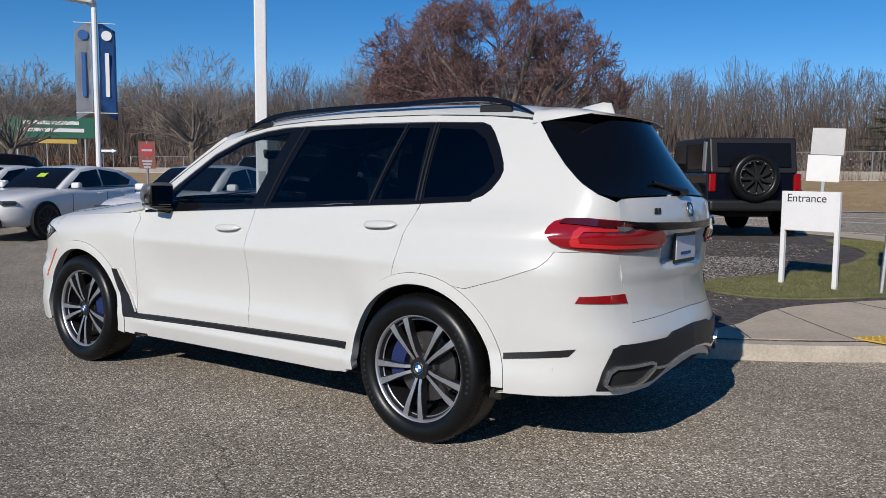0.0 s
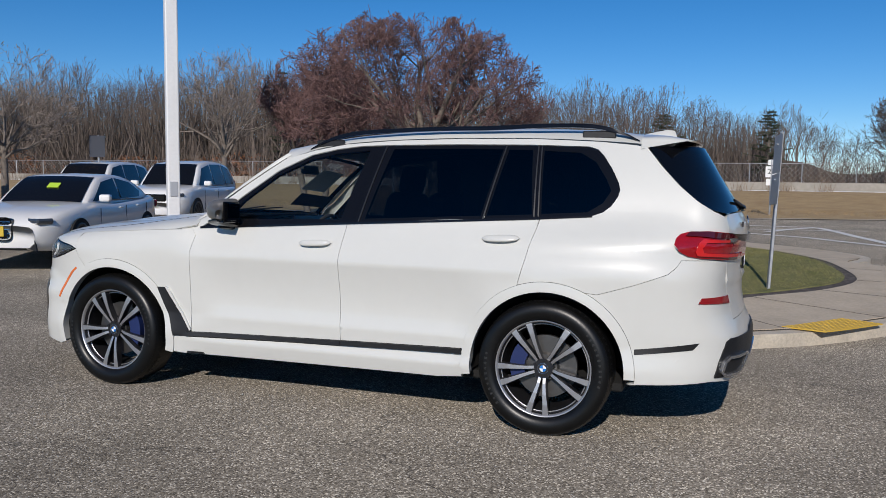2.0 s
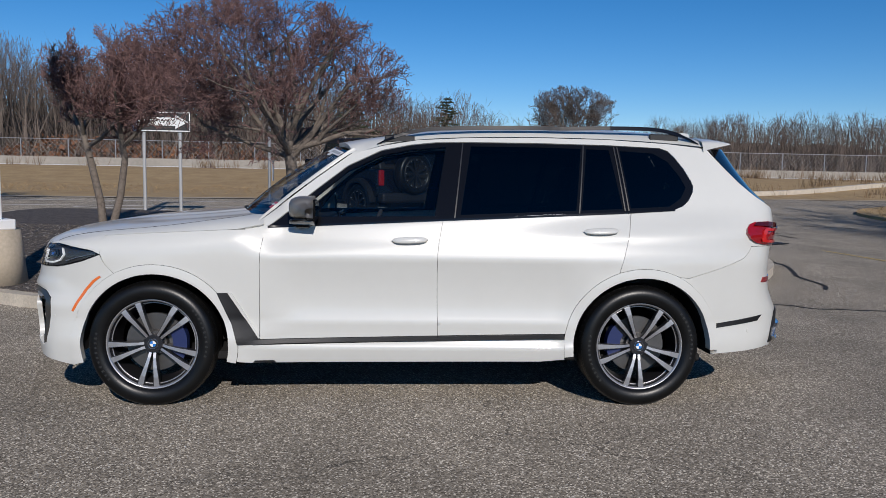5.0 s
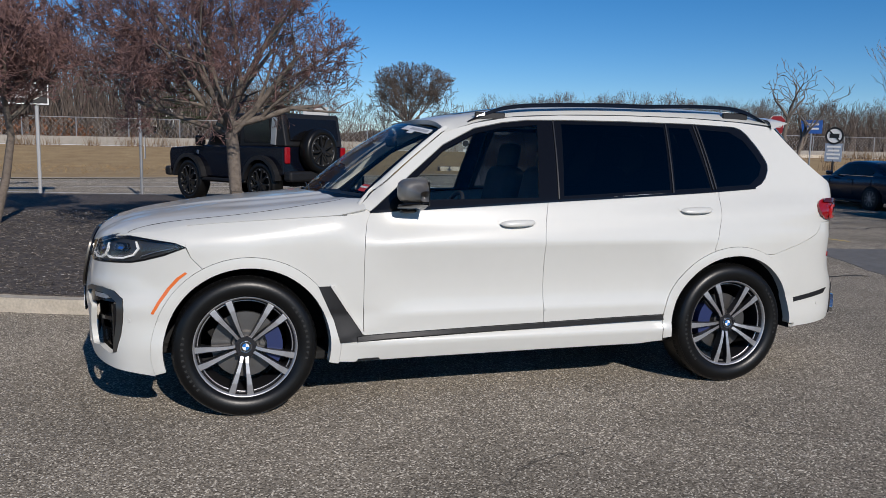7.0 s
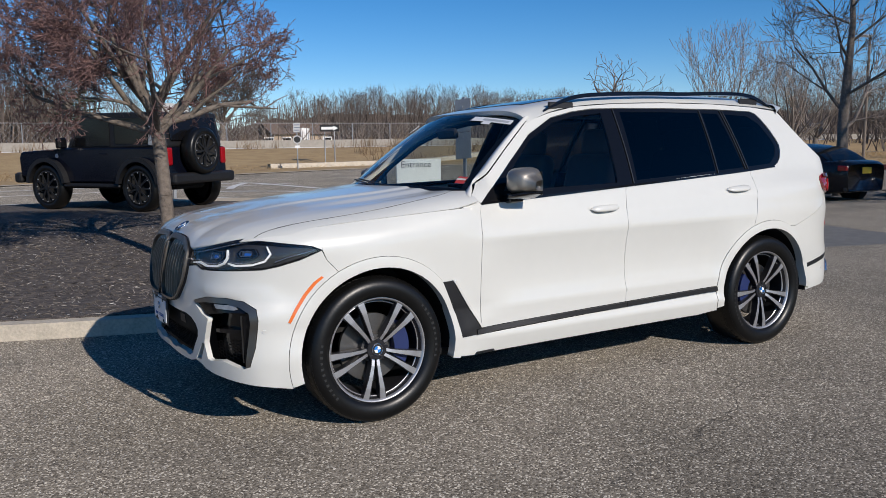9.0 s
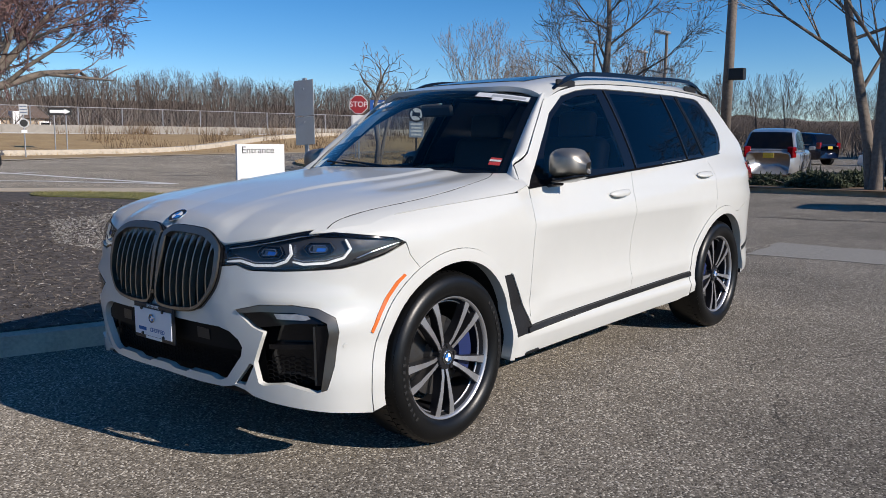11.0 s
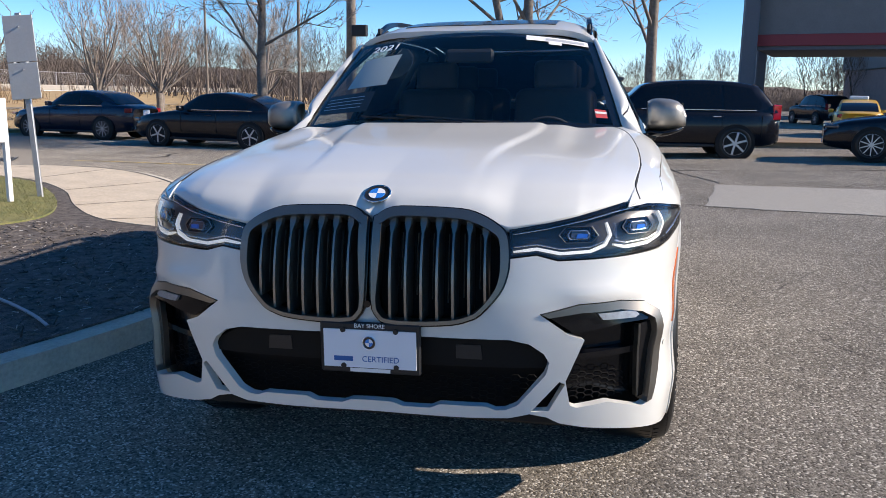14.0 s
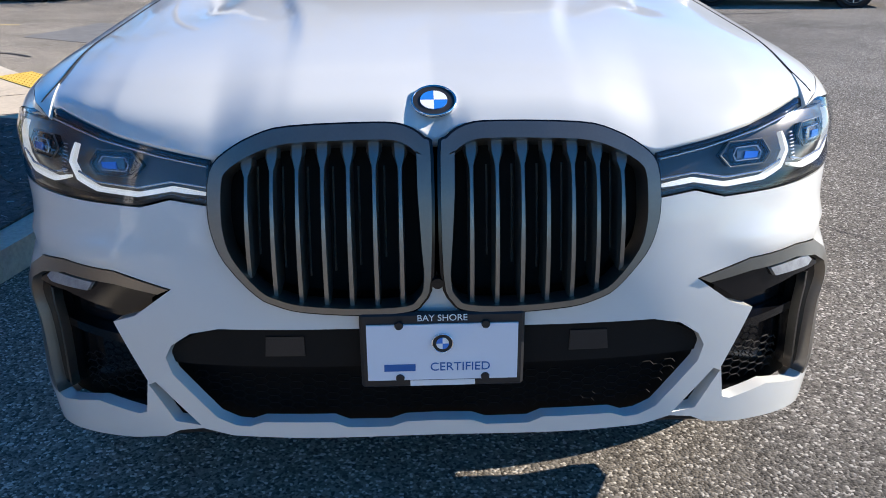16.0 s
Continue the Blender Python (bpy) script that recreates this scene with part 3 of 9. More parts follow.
def sheet(name, xs, ys, height, material, label="", category="", warp=False):
    xs, ys = np.asarray(xs, float), np.asarray(ys, float)
    gx, gy = np.meshgrid(xs, ys)
    if warp:
        gy = np.where(gy > 13, 13 + (gy - 13) * (far_edge(gx) - 13) / 17.5, gy)
    v = np.stack([gx, gy, height(gx, gy)], -1).reshape(-1, 3)
    w = len(xs)
    f = [(j * w + i, j * w + i + 1, (j + 1) * w + i + 1, (j + 1) * w + i) for j in range(len(ys) - 1) for i in range(w - 1)]
    return tagged(finish(name, v, f, material, smooth=True), label, category, kind="structure")


XS = np.r_[-1500, -600, -250, np.linspace(-120, -22, 12), np.linspace(-20, 30, 60), np.linspace(34, 140, 16), 300, 700, 1500]
sheet("ground", XS, np.r_[-1500, -500, -150, np.linspace(-60, -10, 8), np.linspace(-9, 12, 40), np.linspace(13, 90, 60), 140, 300, 700, 1500],
      lambda x, y: bank(x, y) - 0.03 + 0.07 * sm(0.2, 1.6, y - far_edge(x)) * sm(13.5, 15, y), DRYGRASS, "dry winter grass and litter on open ground", "ground")
sheet("road", np.r_[-120, -60, np.linspace(-30, 35, 80), 60, 120], np.r_[-60, -30, np.linspace(-9, 12, 50), np.linspace(13, 30.5, 12)], land, ASPHALT, "worn grey asphalt of the lot and road", "road", True)


def slab(name, outline, height, material, label, category, drop=0.25):
    """A raised area with a top that follows the ground, and side walls."""
    pts = [Vector((x, y)) for x, y in outline]
    import_pts = list(pts)
    from_edge = len(pts)
    xs = [p.x for p in pts]
    ys = [p.y for p in pts]
    inner = []
    step = max(0.35, (max(xs) - min(xs)) / 40)
    for gx in np.arange(min(xs), max(xs), step):
        for gy in np.arange(min(ys), max(ys), step):
            if inside(gx, gy, outline):
                inner.append(Vector((gx, gy)))
    vs, _, fs, *_ = delaunay(import_pts + inner, [(i, (i + 1) % from_edge) for i in range(from_edge)], [], 1, 0.001)
    v3 = [(p.x, p.y, float(land(p.x, p.y)) + height) for p in vs]
    faces = [tuple(f) for f in fs]
    k = len(v3)
    for p in pts:
        v3.append((p.x, p.y, float(land(p.x, p.y)) + height))
        v3.append((p.x, p.y, float(land(p.x, p.y)) + height - drop))
    for i in range(from_edge):
        a, b = k + 2 * i, k + 2 * ((i + 1) % from_edge)
        faces.append((a, a + 1, b + 1, b))
    ob = finish(name, v3, faces, material)
    return tagged(ob, label, category, kind="structure")


def inside(x, y, poly):
    c = False
    for i in range(len(poly)):
        (x1, y1), (x2, y2) = poly[i], poly[i - 1]
        if (y1 > y) != (y2 > y) and x < (x2 - x1) * (y - y1) / (y2 - y1) + x1:
            c = not c
    return c


# the planted island beside the parked car
KERB_LINE = spline([(-7.3, 5.1), (-6.85, 4.4), (-5.2, 3.55), (-3.4, 2.66), (-1.9, 2.12), (-0.5, 1.75), (0.9, 1.72), (2.3, 2.35), (3.3, 3.05), (4.2, 3.95), (5.2, 4.95), (5.75, 6.0), (5.5, 7.1), (4.3, 8.3)], 6)
ROAD_LINE = spline([(4.3, 8.3), (4.6, 9.4), (4.0, 10.8), (2.4, 12.3), (0.5, 13.5), (-1.5, 13.9), (-3.5, 13.8), (-6.5, 14.4), (-8.6, 14.4), (-8.7, 11.2), (-7.9, 7.6), (-7.3, 5.1)], 5)
ISLAND = [tuple(p) for p in KERB_LINE] + [tuple(p) for p in ROAD_LINE[1:-1]]
def shrink(poly, d):
    out = []
    n = len(poly)
    for i in range(n):
        a, b = Vector(poly[i - 1]), Vector(poly[(i + 1) % n])
        t = (b - a).normalized()
        out.append((poly[i][0] - t.y * d, poly[i][1] + t.x * d))
    return out


KERB_IN = shrink(ISLAND, 0.16)
slab("kerb", ISLAND, 0.135, KERB, "weathered concrete kerb round the planted island", "kerb")
slab("planting_bed", KERB_IN, 0.147, MULCH, "dark mulch bed with debris inside the kerb", "planting bed", 0.02)
WALK_IN = spline([(1.75, 2.25), (2.05, 3.1), (2.2, 4.05), (2.75, 4.75), (3.55, 5.45), (4.05, 6.3), (4.0, 7.4), (3.7, 8.8), (3.0, 10.2), (1.8, 11.5), (0.2, 12.6)], 5)
edge_out = [p for p in KERB_IN if p[0] > 1.6 and (p[1] <= 8.1 and (p[0] > 3.5 or p[1] < 5))]
road_out = [p for p in KERB_IN if 0.2 < p[0] and p[1] > 8.1]
slab("pavement", edge_out + road_out + [tuple(p) for p in WALK_IN[::-1]], 0.153, CONCRETE, "pale tan concrete pavement round the corner", "pavement", 0.02)
slab("lawn", [tuple(p) for p in spline([(1.25, 4.75), (1.9, 4.55), (2.6, 4.85), (3.4, 5.55), (3.9, 6.3), (3.85, 7.4), (3.55, 8.7), (2.9, 10.0), (1.9, 11.0), (1.5, 10.4), (2.1, 9.3), (2.4, 8.2), (2.3, 7.0), (1.8, 6.0), (1.2, 5.3)], 5, True)],
     0.165, LAWN, "short winter lawn, half green and half straw", "lawn", 0.04)

# ---- the white SUV ----
CAR = thing("parked_suv", pose(0, 0, 0, TILT, 0, 0), "pearl white seven-seat SUV with black roof rails, parked by the kerb", "car")
FC, RC = (-1.535, 0.385), (1.565, 0.39)          # wheel-arch centres
RI, RO = 0.452, 0.512                            # wheel-arch lip, inner and outer
hoodsurf = lambda x, y: np.stack([np.broadcast_arrays(x, y)[0], np.broadcast_arrays(x, y)[1], hood(x, y)], -1)
roofsurf = lambda x, y: np.stack([np.broadcast_arrays(x, y)[0], np.broadcast_arrays(x, y)[1], roof(np.asarray(x, float), np.asarray(y, float))], -1)
upward = lambda p: np.tile([0.0, 0, 1], (len(p), 1))


def wind(s, t):
    """Windscreen: s across from -1 to 1, t up from 0 to 1."""
    s, t = np.broadcast_arrays(np.asarray(s, float), np.asarray(t, float))
    xb, zb = -1.13 + 0.25 * s * s, 1.222 - 0.03 * s * s
    xt, zt = -0.475 + 0.125 * s * s, 1.683 - 0.058 * s * s
    bulge = 0.03 * (1 - s * s) * 4 * t * (1 - t) * 0.6 + 0.012 * 4 * t * (1 - t)
    return np.stack([xb + (xt - xb) * t - bulge * 0.57, s * (0.79 + (0.635 - 0.79) * t), zb + (zt - zb) * t + bulge * 0.82], -1)


# flank panels
strip_lo, strip_hi = lambda x: 0.412 + 0.0235 * x, lambda x: 0.446 + 0.0235 * x
door_front = [(-0.843, 1.138), (-0.868, 1.08), (-0.885, 0.99), (-0.889, 0.9), (-0.89, 0.65), (-0.888, strip_hi(-0.888))]
door_mid = [(0.236, strip_hi(0.236)), (0.231, 0.62), (0.226, 0.85), (0.227, 0.98), (0.236, 1.06), (0.262, 1.199)]
rear_arc = arc(*RC, RO, 171, 108, 12)
door_back = [(1.397, 0.879), (1.42, 0.96), (1.447, 1.066), (1.470, 1.16), (1.493, 1.263)]
panel("front_door", wall, sides(door_front + door_mid + [(-0.3, 1.17)]), PAINT, CAR, step=0.02, label="white front door")
panel("rear_door", wall, sides(door_mid[::-1] + [(1.055, strip_hi(1.055))] + rear_arc + door_back + [(0.9, 1.238)]), PAINT, CAR, step=0.02, label="white rear door")
panel("door_strip", wall, sides([(-0.93, strip_lo(-0.93)), (0.236, strip_lo(0.236)), (0.236, strip_hi(0.236)), (-0.93, strip_hi(-0.93))]), SATINBLACK, CAR, lift=0.016, step=0.08, label="dark grey strip low on the door")
panel("door_strip", wall, sides([(0.236, strip_lo(0.236)), (1.06, strip_lo(1.06)), (1.055, strip_hi(1.055)), (0.236, strip_hi(0.236))]), SATINBLACK, CAR, lift=0.016, step=0.08, label="dark grey strip low on the door")
panel("side_sill", wall, sides(arc(*FC, RO, -12, 2, 4) + [(-0.9, strip_lo(-0.9)), (1.06, strip_lo(1.06))] + arc(*RC, RO, 180, 190, 4) + [(0.9, 0.285), (-0.95, 0.272)]), PAINT, CAR, step=0.018, depth=0.05, label="white sill under the doors")
panel("jacking_slot", wall, sides([(-0.93, 0.277), (-0.79, 0.278), (-0.80, 0.290), (-0.92, 0.289)]), SATINBLACK, CAR, lift=0.005, step=0.05, gap=0)
panel("sill_backing", wall, sides([(-0.99, 0.30), (-0.99, 0.385), (1.05, 0.43), (1.05, 0.31)]), PAINT, CAR, lift=-0.02, step=0.06, depth=0, gap=0)
front_arc = arc(*FC, RO, 118, 2, 20)
seam_z = lambda x: 0.93 + 0.62 * (float(HOOD_TOP(x)) - 0.93)
panel("front_wing", wall, sides([(x, seam_z(x)) for x in np.linspace(-0.895, -1.86, 14)] + [(-1.86, 0.96), (-1.835, 0.90)] + front_arc + [(-1.0, strip_lo(-1.0)), (-0.93, strip_lo(-0.93)), (-0.89, strip_hi(-0.89))] + door_front[::-1][1:-1]), PAINT, CAR, label="white front wing")
panel("wing_vent", wall, sides([(-1.155, 0.722), (-1.07, 0.722), (-1.0, 0.61), (-0.90, 0.46), (-0.885, 0.425), (-0.93, 0.391), (-1.03, 0.389), (-1.065, 0.52)]), SATINBLACK, CAR, lift=0.006, step=0.02, label="dark wedge-shaped vent behind the wheel")
panel("vent_edge", wall, sides([(-1.09, 0.728), (-1.06, 0.722), (-0.885, 0.44), (-0.897, 0.432)]), PAINT, CAR, lift=0.013)
for c, (lo, hi) in ((FC, (-13, 194)), (RC, (-2, 188))):
    ring = arc(*c, RO, lo, hi, 44) + arc(*c, RI, hi, lo, 44)
    panel("arch_lip", wall, sides(ring), PAINT, CAR, lift=0.004, depth=0.055, step=0.02, label="white wheel-arch lip")
DLO = [(-0.843, 1.138), (0.265, 1.199), (1.42, 1.258), (1.794, 1.281), (1.86, 1.305), (1.907, 1.341), (1.945, 1.395), (1.956, 1.435), (1.945, 1.475), (1.90, 1.555), (1.84, 1.635), (1.80, 1.672), (1.744, 1.69),
       (1.363, 1.704), (0.9, 1.709), (0.446, 1.706), (0.22, 1.70), (0.05, 1.68), (-0.138, 1.640), (-0.355, 1.533), (-0.571, 1.36), (-0.72, 1.235), (-0.80, 1.17)]
quarter = sides([(-0.843, 1.138)] + DLO[:3:-1] + [(1.794, 1.281), (1.493, 1.263)] + door_back[::-1][1:] + arc(*RC, RO, 108, 64, 8)) + [(5.02, 0.844), (5.22, 0.905), (5.404, 0.973), (5.45, 1.01), (5.479, 1.05), (5.84, 1.05), (5.825, 1.286), (5.704, 1.325),
          (5.619, 1.377), (5.498, 1.471), (5.385, 1.584), (5.291, 1.687)] + sides([(2.05, 1.70), (1.8, 1.722), (1.36, 1.743), (0.9, 1.747), (0.45, 1.737), (0.1, 1.714), (-0.13, 1.672), (-0.34, 1.612), (-0.56, 1.445), (-0.80, 1.25), (-0.9, 1.17)])
panel("side_frame", wall, quarter, PAINT, CAR, label="white pillars, roof edge and rear quarter")
panes = {"front": [(-0.655, 1.205), (-0.56, 1.325), (-0.355, 1.50), (-0.138, 1.608), (0.05, 1.65), (0.285, 1.672), (0.205, 1.222)],
         "rear": [(0.375, 1.232), (0.455, 1.68), (0.9, 1.682), (1.185, 1.678), (1.125, 1.27)],
         "small": [(1.165, 1.272), (1.225, 1.676), (1.375, 1.672), (1.435, 1.285)],
         "quarter": [(1.495, 1.29), (1.455, 1.668), (1.69, 1.655), (1.79, 1.60), (1.865, 1.50), (1.90, 1.43), (1.855, 1.36), (1.765, 1.305)]}
panel("window_surround", wall, sides(DLO), GLOSSBLACK, CAR, holes=[sides(p) for p in panes.values()], lift=-0.006, depth=0.02, label="gloss black window surround and pillars")
for k, p in panes.items():
    v, f = skin(wall, sides(p), lift=-0.007, depth=0.0, gap=-0.004)
    for s in (1, -1):
        g = finish("side_window", [(x, y * s, z) for x, y, z in v], f if s > 0 else [tuple(reversed(t)) for t in f], GLASSSIDE if k == "front" else GLASSDARK, CAR, smooth=True,
                   label="clear front door glass" if k == "front" else "dark privacy glass")
        g.visible_shadow = k != "front"
for xa, za, xb, zb in ((0.335, 1.21, 0.40, 1.70), (1.145, 1.25, 1.205, 1.70), (1.452, 1.27, 1.412, 1.695), (1.478, 1.272, 1.435, 1.693)):
    panel("pillar_trim", wall, sides([(xa - 0.004, za), (xa + 0.004, za), (xb + 0.004, zb), (xb - 0.004, zb)]), SATINGREY, CAR, lift=0.0, gap=0, step=0.06)
panel("belt_trim", wall, sides([(-0.845, 1.128), (0.265, 1.189), (1.42, 1.248), (1.80, 1.272), (1.80, 1.283), (1.42, 1.261), (0.265, 1.202), (-0.845, 1.141)]), GLOSSBLACK, CAR, lift=0.006, gap=0)
for c, s in ((0.05, 1.066), (1.278, 1.14)):
    # door handle: a cup behind a bowed bar
    verts, faces = [], []
    for i in range(13):
        a = -1 + 2 * i / 12
        for j in range(10):
            b = 2 * math.pi * j / 10
            r = math.sqrt(max(0.0, 1 - abs(a) ** 3.2))
            pt = wall(at_x(c + 0.118 * a), s + 0.004 * a + 0.021 * r * math.sin(b))
            pt[1] -= 0.010 + 0.018 * math.sqrt(max(0, 1 - a * a)) + 0.013 * r * math.cos(b)
            verts.append(tuple(pt))
    for i in range(12):
        for j in range(10):
            q = (j + 1) % 10
            faces.append((i * 10 + j, i * 10 + q, i * 10 + 10 + q, i * 10 + 10 + j))
    finish("door_handle", verts, faces, PAINT, CAR, "white door handle", True)
    finish("door_handle", [(x, -y, z) for x, y, z in verts], [tuple(reversed(t)) for t in faces], PAINT, CAR, "white door handle", True)
    panel("handle_cup", wall, sides([(c + 0.125 * math.cos(a), s + 0.004 + 0.036 * math.sin(a)) for a in np.linspace(0, 2 * math.pi, 20, endpoint=False)]), PAINT, CAR, lift=0.0012, depth=0, gap=0, step=0.02)

# bonnet and wing tops
hood_side = [(-2.225, -0.785), (-2.05, -0.815), (-1.75, -0.84), (-1.4, -0.838), (-1.08, -0.805), (-0.95, -0.75)]
BONNET_U = np.r_[np.linspace(0, 0.06, 9), np.linspace(0.075, 0.45, 28), np.linspace(0.465, 0.952, 34)]
bonnet_crest = np.interp(BONNET_U, [0, 0.122, 0.28, 0.347, 0.403, 0.431, 0.445, 0.56, 0.627, 0.70, 0.80, 0.88, 0.952], [1.014, 1.014, 1.009, 0.994, 0.967, 0.957, 0.958, 0.975, 0.986, 0.999, 1.014, 1.023, 1.020])
bonnet_notch = np.interp(BONNET_U, [0, 0.012, 0.03, 0.07], [-0.034, -0.030, -0.012, 0.0])


def bonnet_mesh():
    """Bonnet skin between the grille and lamp tops, the wings and the windscreen foot."""
    F = wall(BONNET_U, bonnet_crest)
    nn = np.stack([np.interp(BONNET_U, PLAN_U, PLAN_N[:, 0]), np.interp(BONNET_U, PLAN_U, PLAN_N[:, 1])], 1)
    F[:, :2] += nn * 0.005
    n = len(BONNET_U)
    s = np.r_[0, np.cumsum(np.linalg.norm(np.diff(F[:, :2], axis=0), axis=1))]
    s /= s[-1]
    t = np.linspace(0, 1, 72) ** 1.35
    along = lambda pts, q: np.stack([np.interp(q, np.linspace(0, 1, len(pts)), pts[:, k]) for k in (0, 1)], 1)
    B = along(spline([(-1.135, 0.0), (-1.09, -0.33), (-1.0, -0.6), (-0.952, -0.747)], 12), s)
    S = along(spline([tuple(F[-1, :2]), (-2.05, -0.812), (-1.75, -0.837), (-1.4, -0.835), (-1.08, -0.802), (-0.952, -0.747)], 12), t)
    C = np.stack([F[0, 0] + (-1.135 - F[0, 0]) * t, 0 * t], 1)
    T, Q = t[:, None, None], s[None, :, None]
    P = (1 - T) * F[None, :, :2] + T * B[None] + (1 - Q) * C[:, None] + Q * S[:, None] - (1 - Q) * (1 - T) * F[0, :2] - Q * (1 - T) * F[-1, :2] - (1 - Q) * T * B[0] - Q * T * B[-1]
    mid, side = HOOD_TOP(C[:, 0]), hood(S[:, 0], S[:, 1])
    bow = s[None] ** 3.0
    z = (1 - bow) * mid[:, None] + bow * side[:, None]
    dF = bonnet_crest - z[0]
    z = z + dF[None] * (1 - t[:, None]) ** 6 + bonnet_notch[None] * np.exp(-45 * t[:, None])
    z = z + creases(P[..., 0], P[..., 1])
    v = np.concatenate([P, z[..., None]], -1)
    v = np.concatenate([v, v[:, -1:] - np.array([0, -0.004, 0.02])], 1)
    v = np.concatenate([v[:1] - np.array([-0.012, 0, 0.016]), v], 0)
    rows, cols = v.shape[:2]
    faces = [(i * cols + j, (i + 1) * cols + j, (i + 1) * cols + j + 1, i * cols + j + 1) for i in range(rows - 1) for j in range(cols - 1)]
    v = v.reshape(-1, 3)
    k = len(v)
    right = v * np.array([1, -1, 1])
    merged = {i: i - k for i in range(k, 2 * k) if abs(right[i - k][1]) < 1e-6}
    other = [tuple(reversed([merged.get(i + k, i + k) for i in f])) for f in faces]
    seam = np.c_[S[1:], side[1:] - 0.0015]
    for m in (np.array([1, 1, 1]), np.array([1, -1, 1])):
        q = seam * m
        tagged(segments_mesh("bonnet_seam", q[:-1], q[1:], np.full(len(q) - 1, 0.003), np.full(len(q) - 1, 0.003), UNDER, CAR, 5), "dark shut line beside the bonnet", kind="stuff")
    finish("bonnet", np.concatenate([v, right]), faces + other, PAINT, CAR, "white bonnet with raised creases", True)


bonnet_mesh()
seam_z = lambda x: 0.93 + 0.62 * (float(HOOD_TOP(x)) - 0.93)
w_edge = [tuple(wall(at_x(x), seam_z(x))[:2]) for x in np.linspace(-0.87, -1.86, 14)]
panel("wing_top", hoodsurf, hood_side + [(-0.87, -0.78)] + w_edge + [(-2.0, -0.905), (-2.14, -0.845)], PAINT, CAR, step=0.016, out=upward, depth=0.01)
panel("cowl_panel", hoodsurf, [(-1.13, 0.0), (-1.085, -0.33), (-0.995, -0.6), (-0.945, -0.75), (-0.87, -0.79), (-0.80, -0.6), (-0.86, 0.0)], SATINBLACK, CAR, whole=True, lift=-0.02, out=upward, step=0.06)
# wing corner over the lamp's trailing end
corner_s = np.linspace(0, 1, 13)
corner_u = np.interp(corner_s, [0, 0.3, 0.5, 0.8, 1], [1.302, 1.25, 1.13, 1.03, 0.955])
corner_z = np.interp(corner_s, [0, 0.3, 0.5, 0.8, 1], [0.957, 0.980, 0.996, 1.009, 1.010])
corner_top = np.stack([np.interp(corner_s, [0, 0.45, 0.8, 1], [-1.850, -2.0, -2.14, -2.222]), np.interp(corner_s, [0, 0.45, 0.8, 1], [-0.899, -0.905, -0.845, -0.788])], 1)
corner = []
for s_, u_, z_, (tx, ty) in zip(corner_s, corner_u, corner_z, corner_top):
    top = np.array([tx, ty, float(hood(tx, ty)) + 0.001])
    ut = at_x(tx)
    for t_ in np.linspace(0, 1, 6):
        uu, zz = u_ + (ut - u_) * t_, z_ + (top[2] - z_) * t_
        corner.append(wall(uu, zz) + (top - wall(ut, top[2])) * t_ ** 2)
corner_f = [(i * 6 + j, i * 6 + j + 1, i * 6 + 7 + j, i * 6 + 6 + j) for i in range(12) for j in range(5)]
finish("wing_corner", corner, corner_f, PAINT, CAR, smooth=True)
finish("wing_corner", [(x, -y, z) for x, y, z in corner], [tuple(reversed(t)) for t in corner_f], PAINT, CAR, smooth=True)
panel("pillar_foot", wall, sides([(-0.98, 1.07), (-0.85, 1.07), (-0.83, 1.14), (-0.86, 1.185), (-0.98, 1.16)]), PAINT, CAR, lift=-0.006, depth=0, gap=0, step=0.03)
# windscreen and roof
v, f = skin(wind, [(-1, 0), (1, 0), (1, 1), (-1, 1)], lift=0.0, depth=0, gap=0, step=0.07, out=lambda p: np.tile([-0.5, 0, 1.0], (len(p), 1)))
ws = finish("windscreen", v, f, GLASSFRONT, CAR, "raked windscreen with stickers", True)
ws.visible_shadow = False
upfwd = lambda p: np.tile([-0.5, 0, 1.0], (len(p), 1))
panel("screen_border", wind, [(-1.0, 0), (-0.945, 0.0), (-0.935, 0.95), (0.0, 0.955), (0.0, 1.0), (-1.0, 1.0)], GLOSSBLACK, CAR, whole=True, lift=-0.003, depth=0, gap=0, step=0.07, out=upfwd)
panel("screen_border", wind, [(-1.02, 0), (-0.0, 0), (0.0, 0.05), (-1.02, 0.05)], GLOSSBLACK, CAR, whole=True, lift=-0.003, depth=0, gap=0, step=0.07, out=upfwd)
# pillar skin between the screen's edge and the window line
foot_x = smooth_curve([(0, -0.90), (0.3, -0.735), (0.6, -0.56), (0.9, -0.37), (1, -0.30)])
foot_z = smooth_curve([(0, 1.172), (0.3, 1.312), (0.6, 1.452), (0.9, 1.595), (1, 1.638)])
pillar = []
for q in np.linspace(-0.04, 1.02, 24):
    inner = wind(-1.0, q) + np.array([-0.004, 0.006, 0.006])
    outer = wall(at_x(float(foot_x(q))), float(foot_z(q))) + np.array([0, -0.002, 0])
    for e in np.linspace(0, 1, 7):
        pillar.append(inner + (outer - inner) * e + np.array([-0.30, -0.45, 0.55]) * 0.022 * math.sin(math.pi * e))
pillar_f = [(i * 7 + j, i * 7 + j + 1, i * 7 + 8 + j, i * 7 + 7 + j) for i in range(23) for j in range(6)]
finish("windscreen_pillar", pillar, pillar_f, PAINT, CAR, "white windscreen pillar", True)
finish("windscreen_pillar", [(x, -y, z) for x, y, z in pillar], [tuple(reversed(t)) for t in pillar_f], PAINT, CAR, "white windscreen pillar", True)
rxs = np.linspace(-0.33, 2.06, 26)
redge = [(float(x), -float(roof_half(x))) for x in rxs]
sun_roof = [(-0.22, 0.0), (-0.20, -0.42), (0.75, -0.44), (0.75, 0.0)]
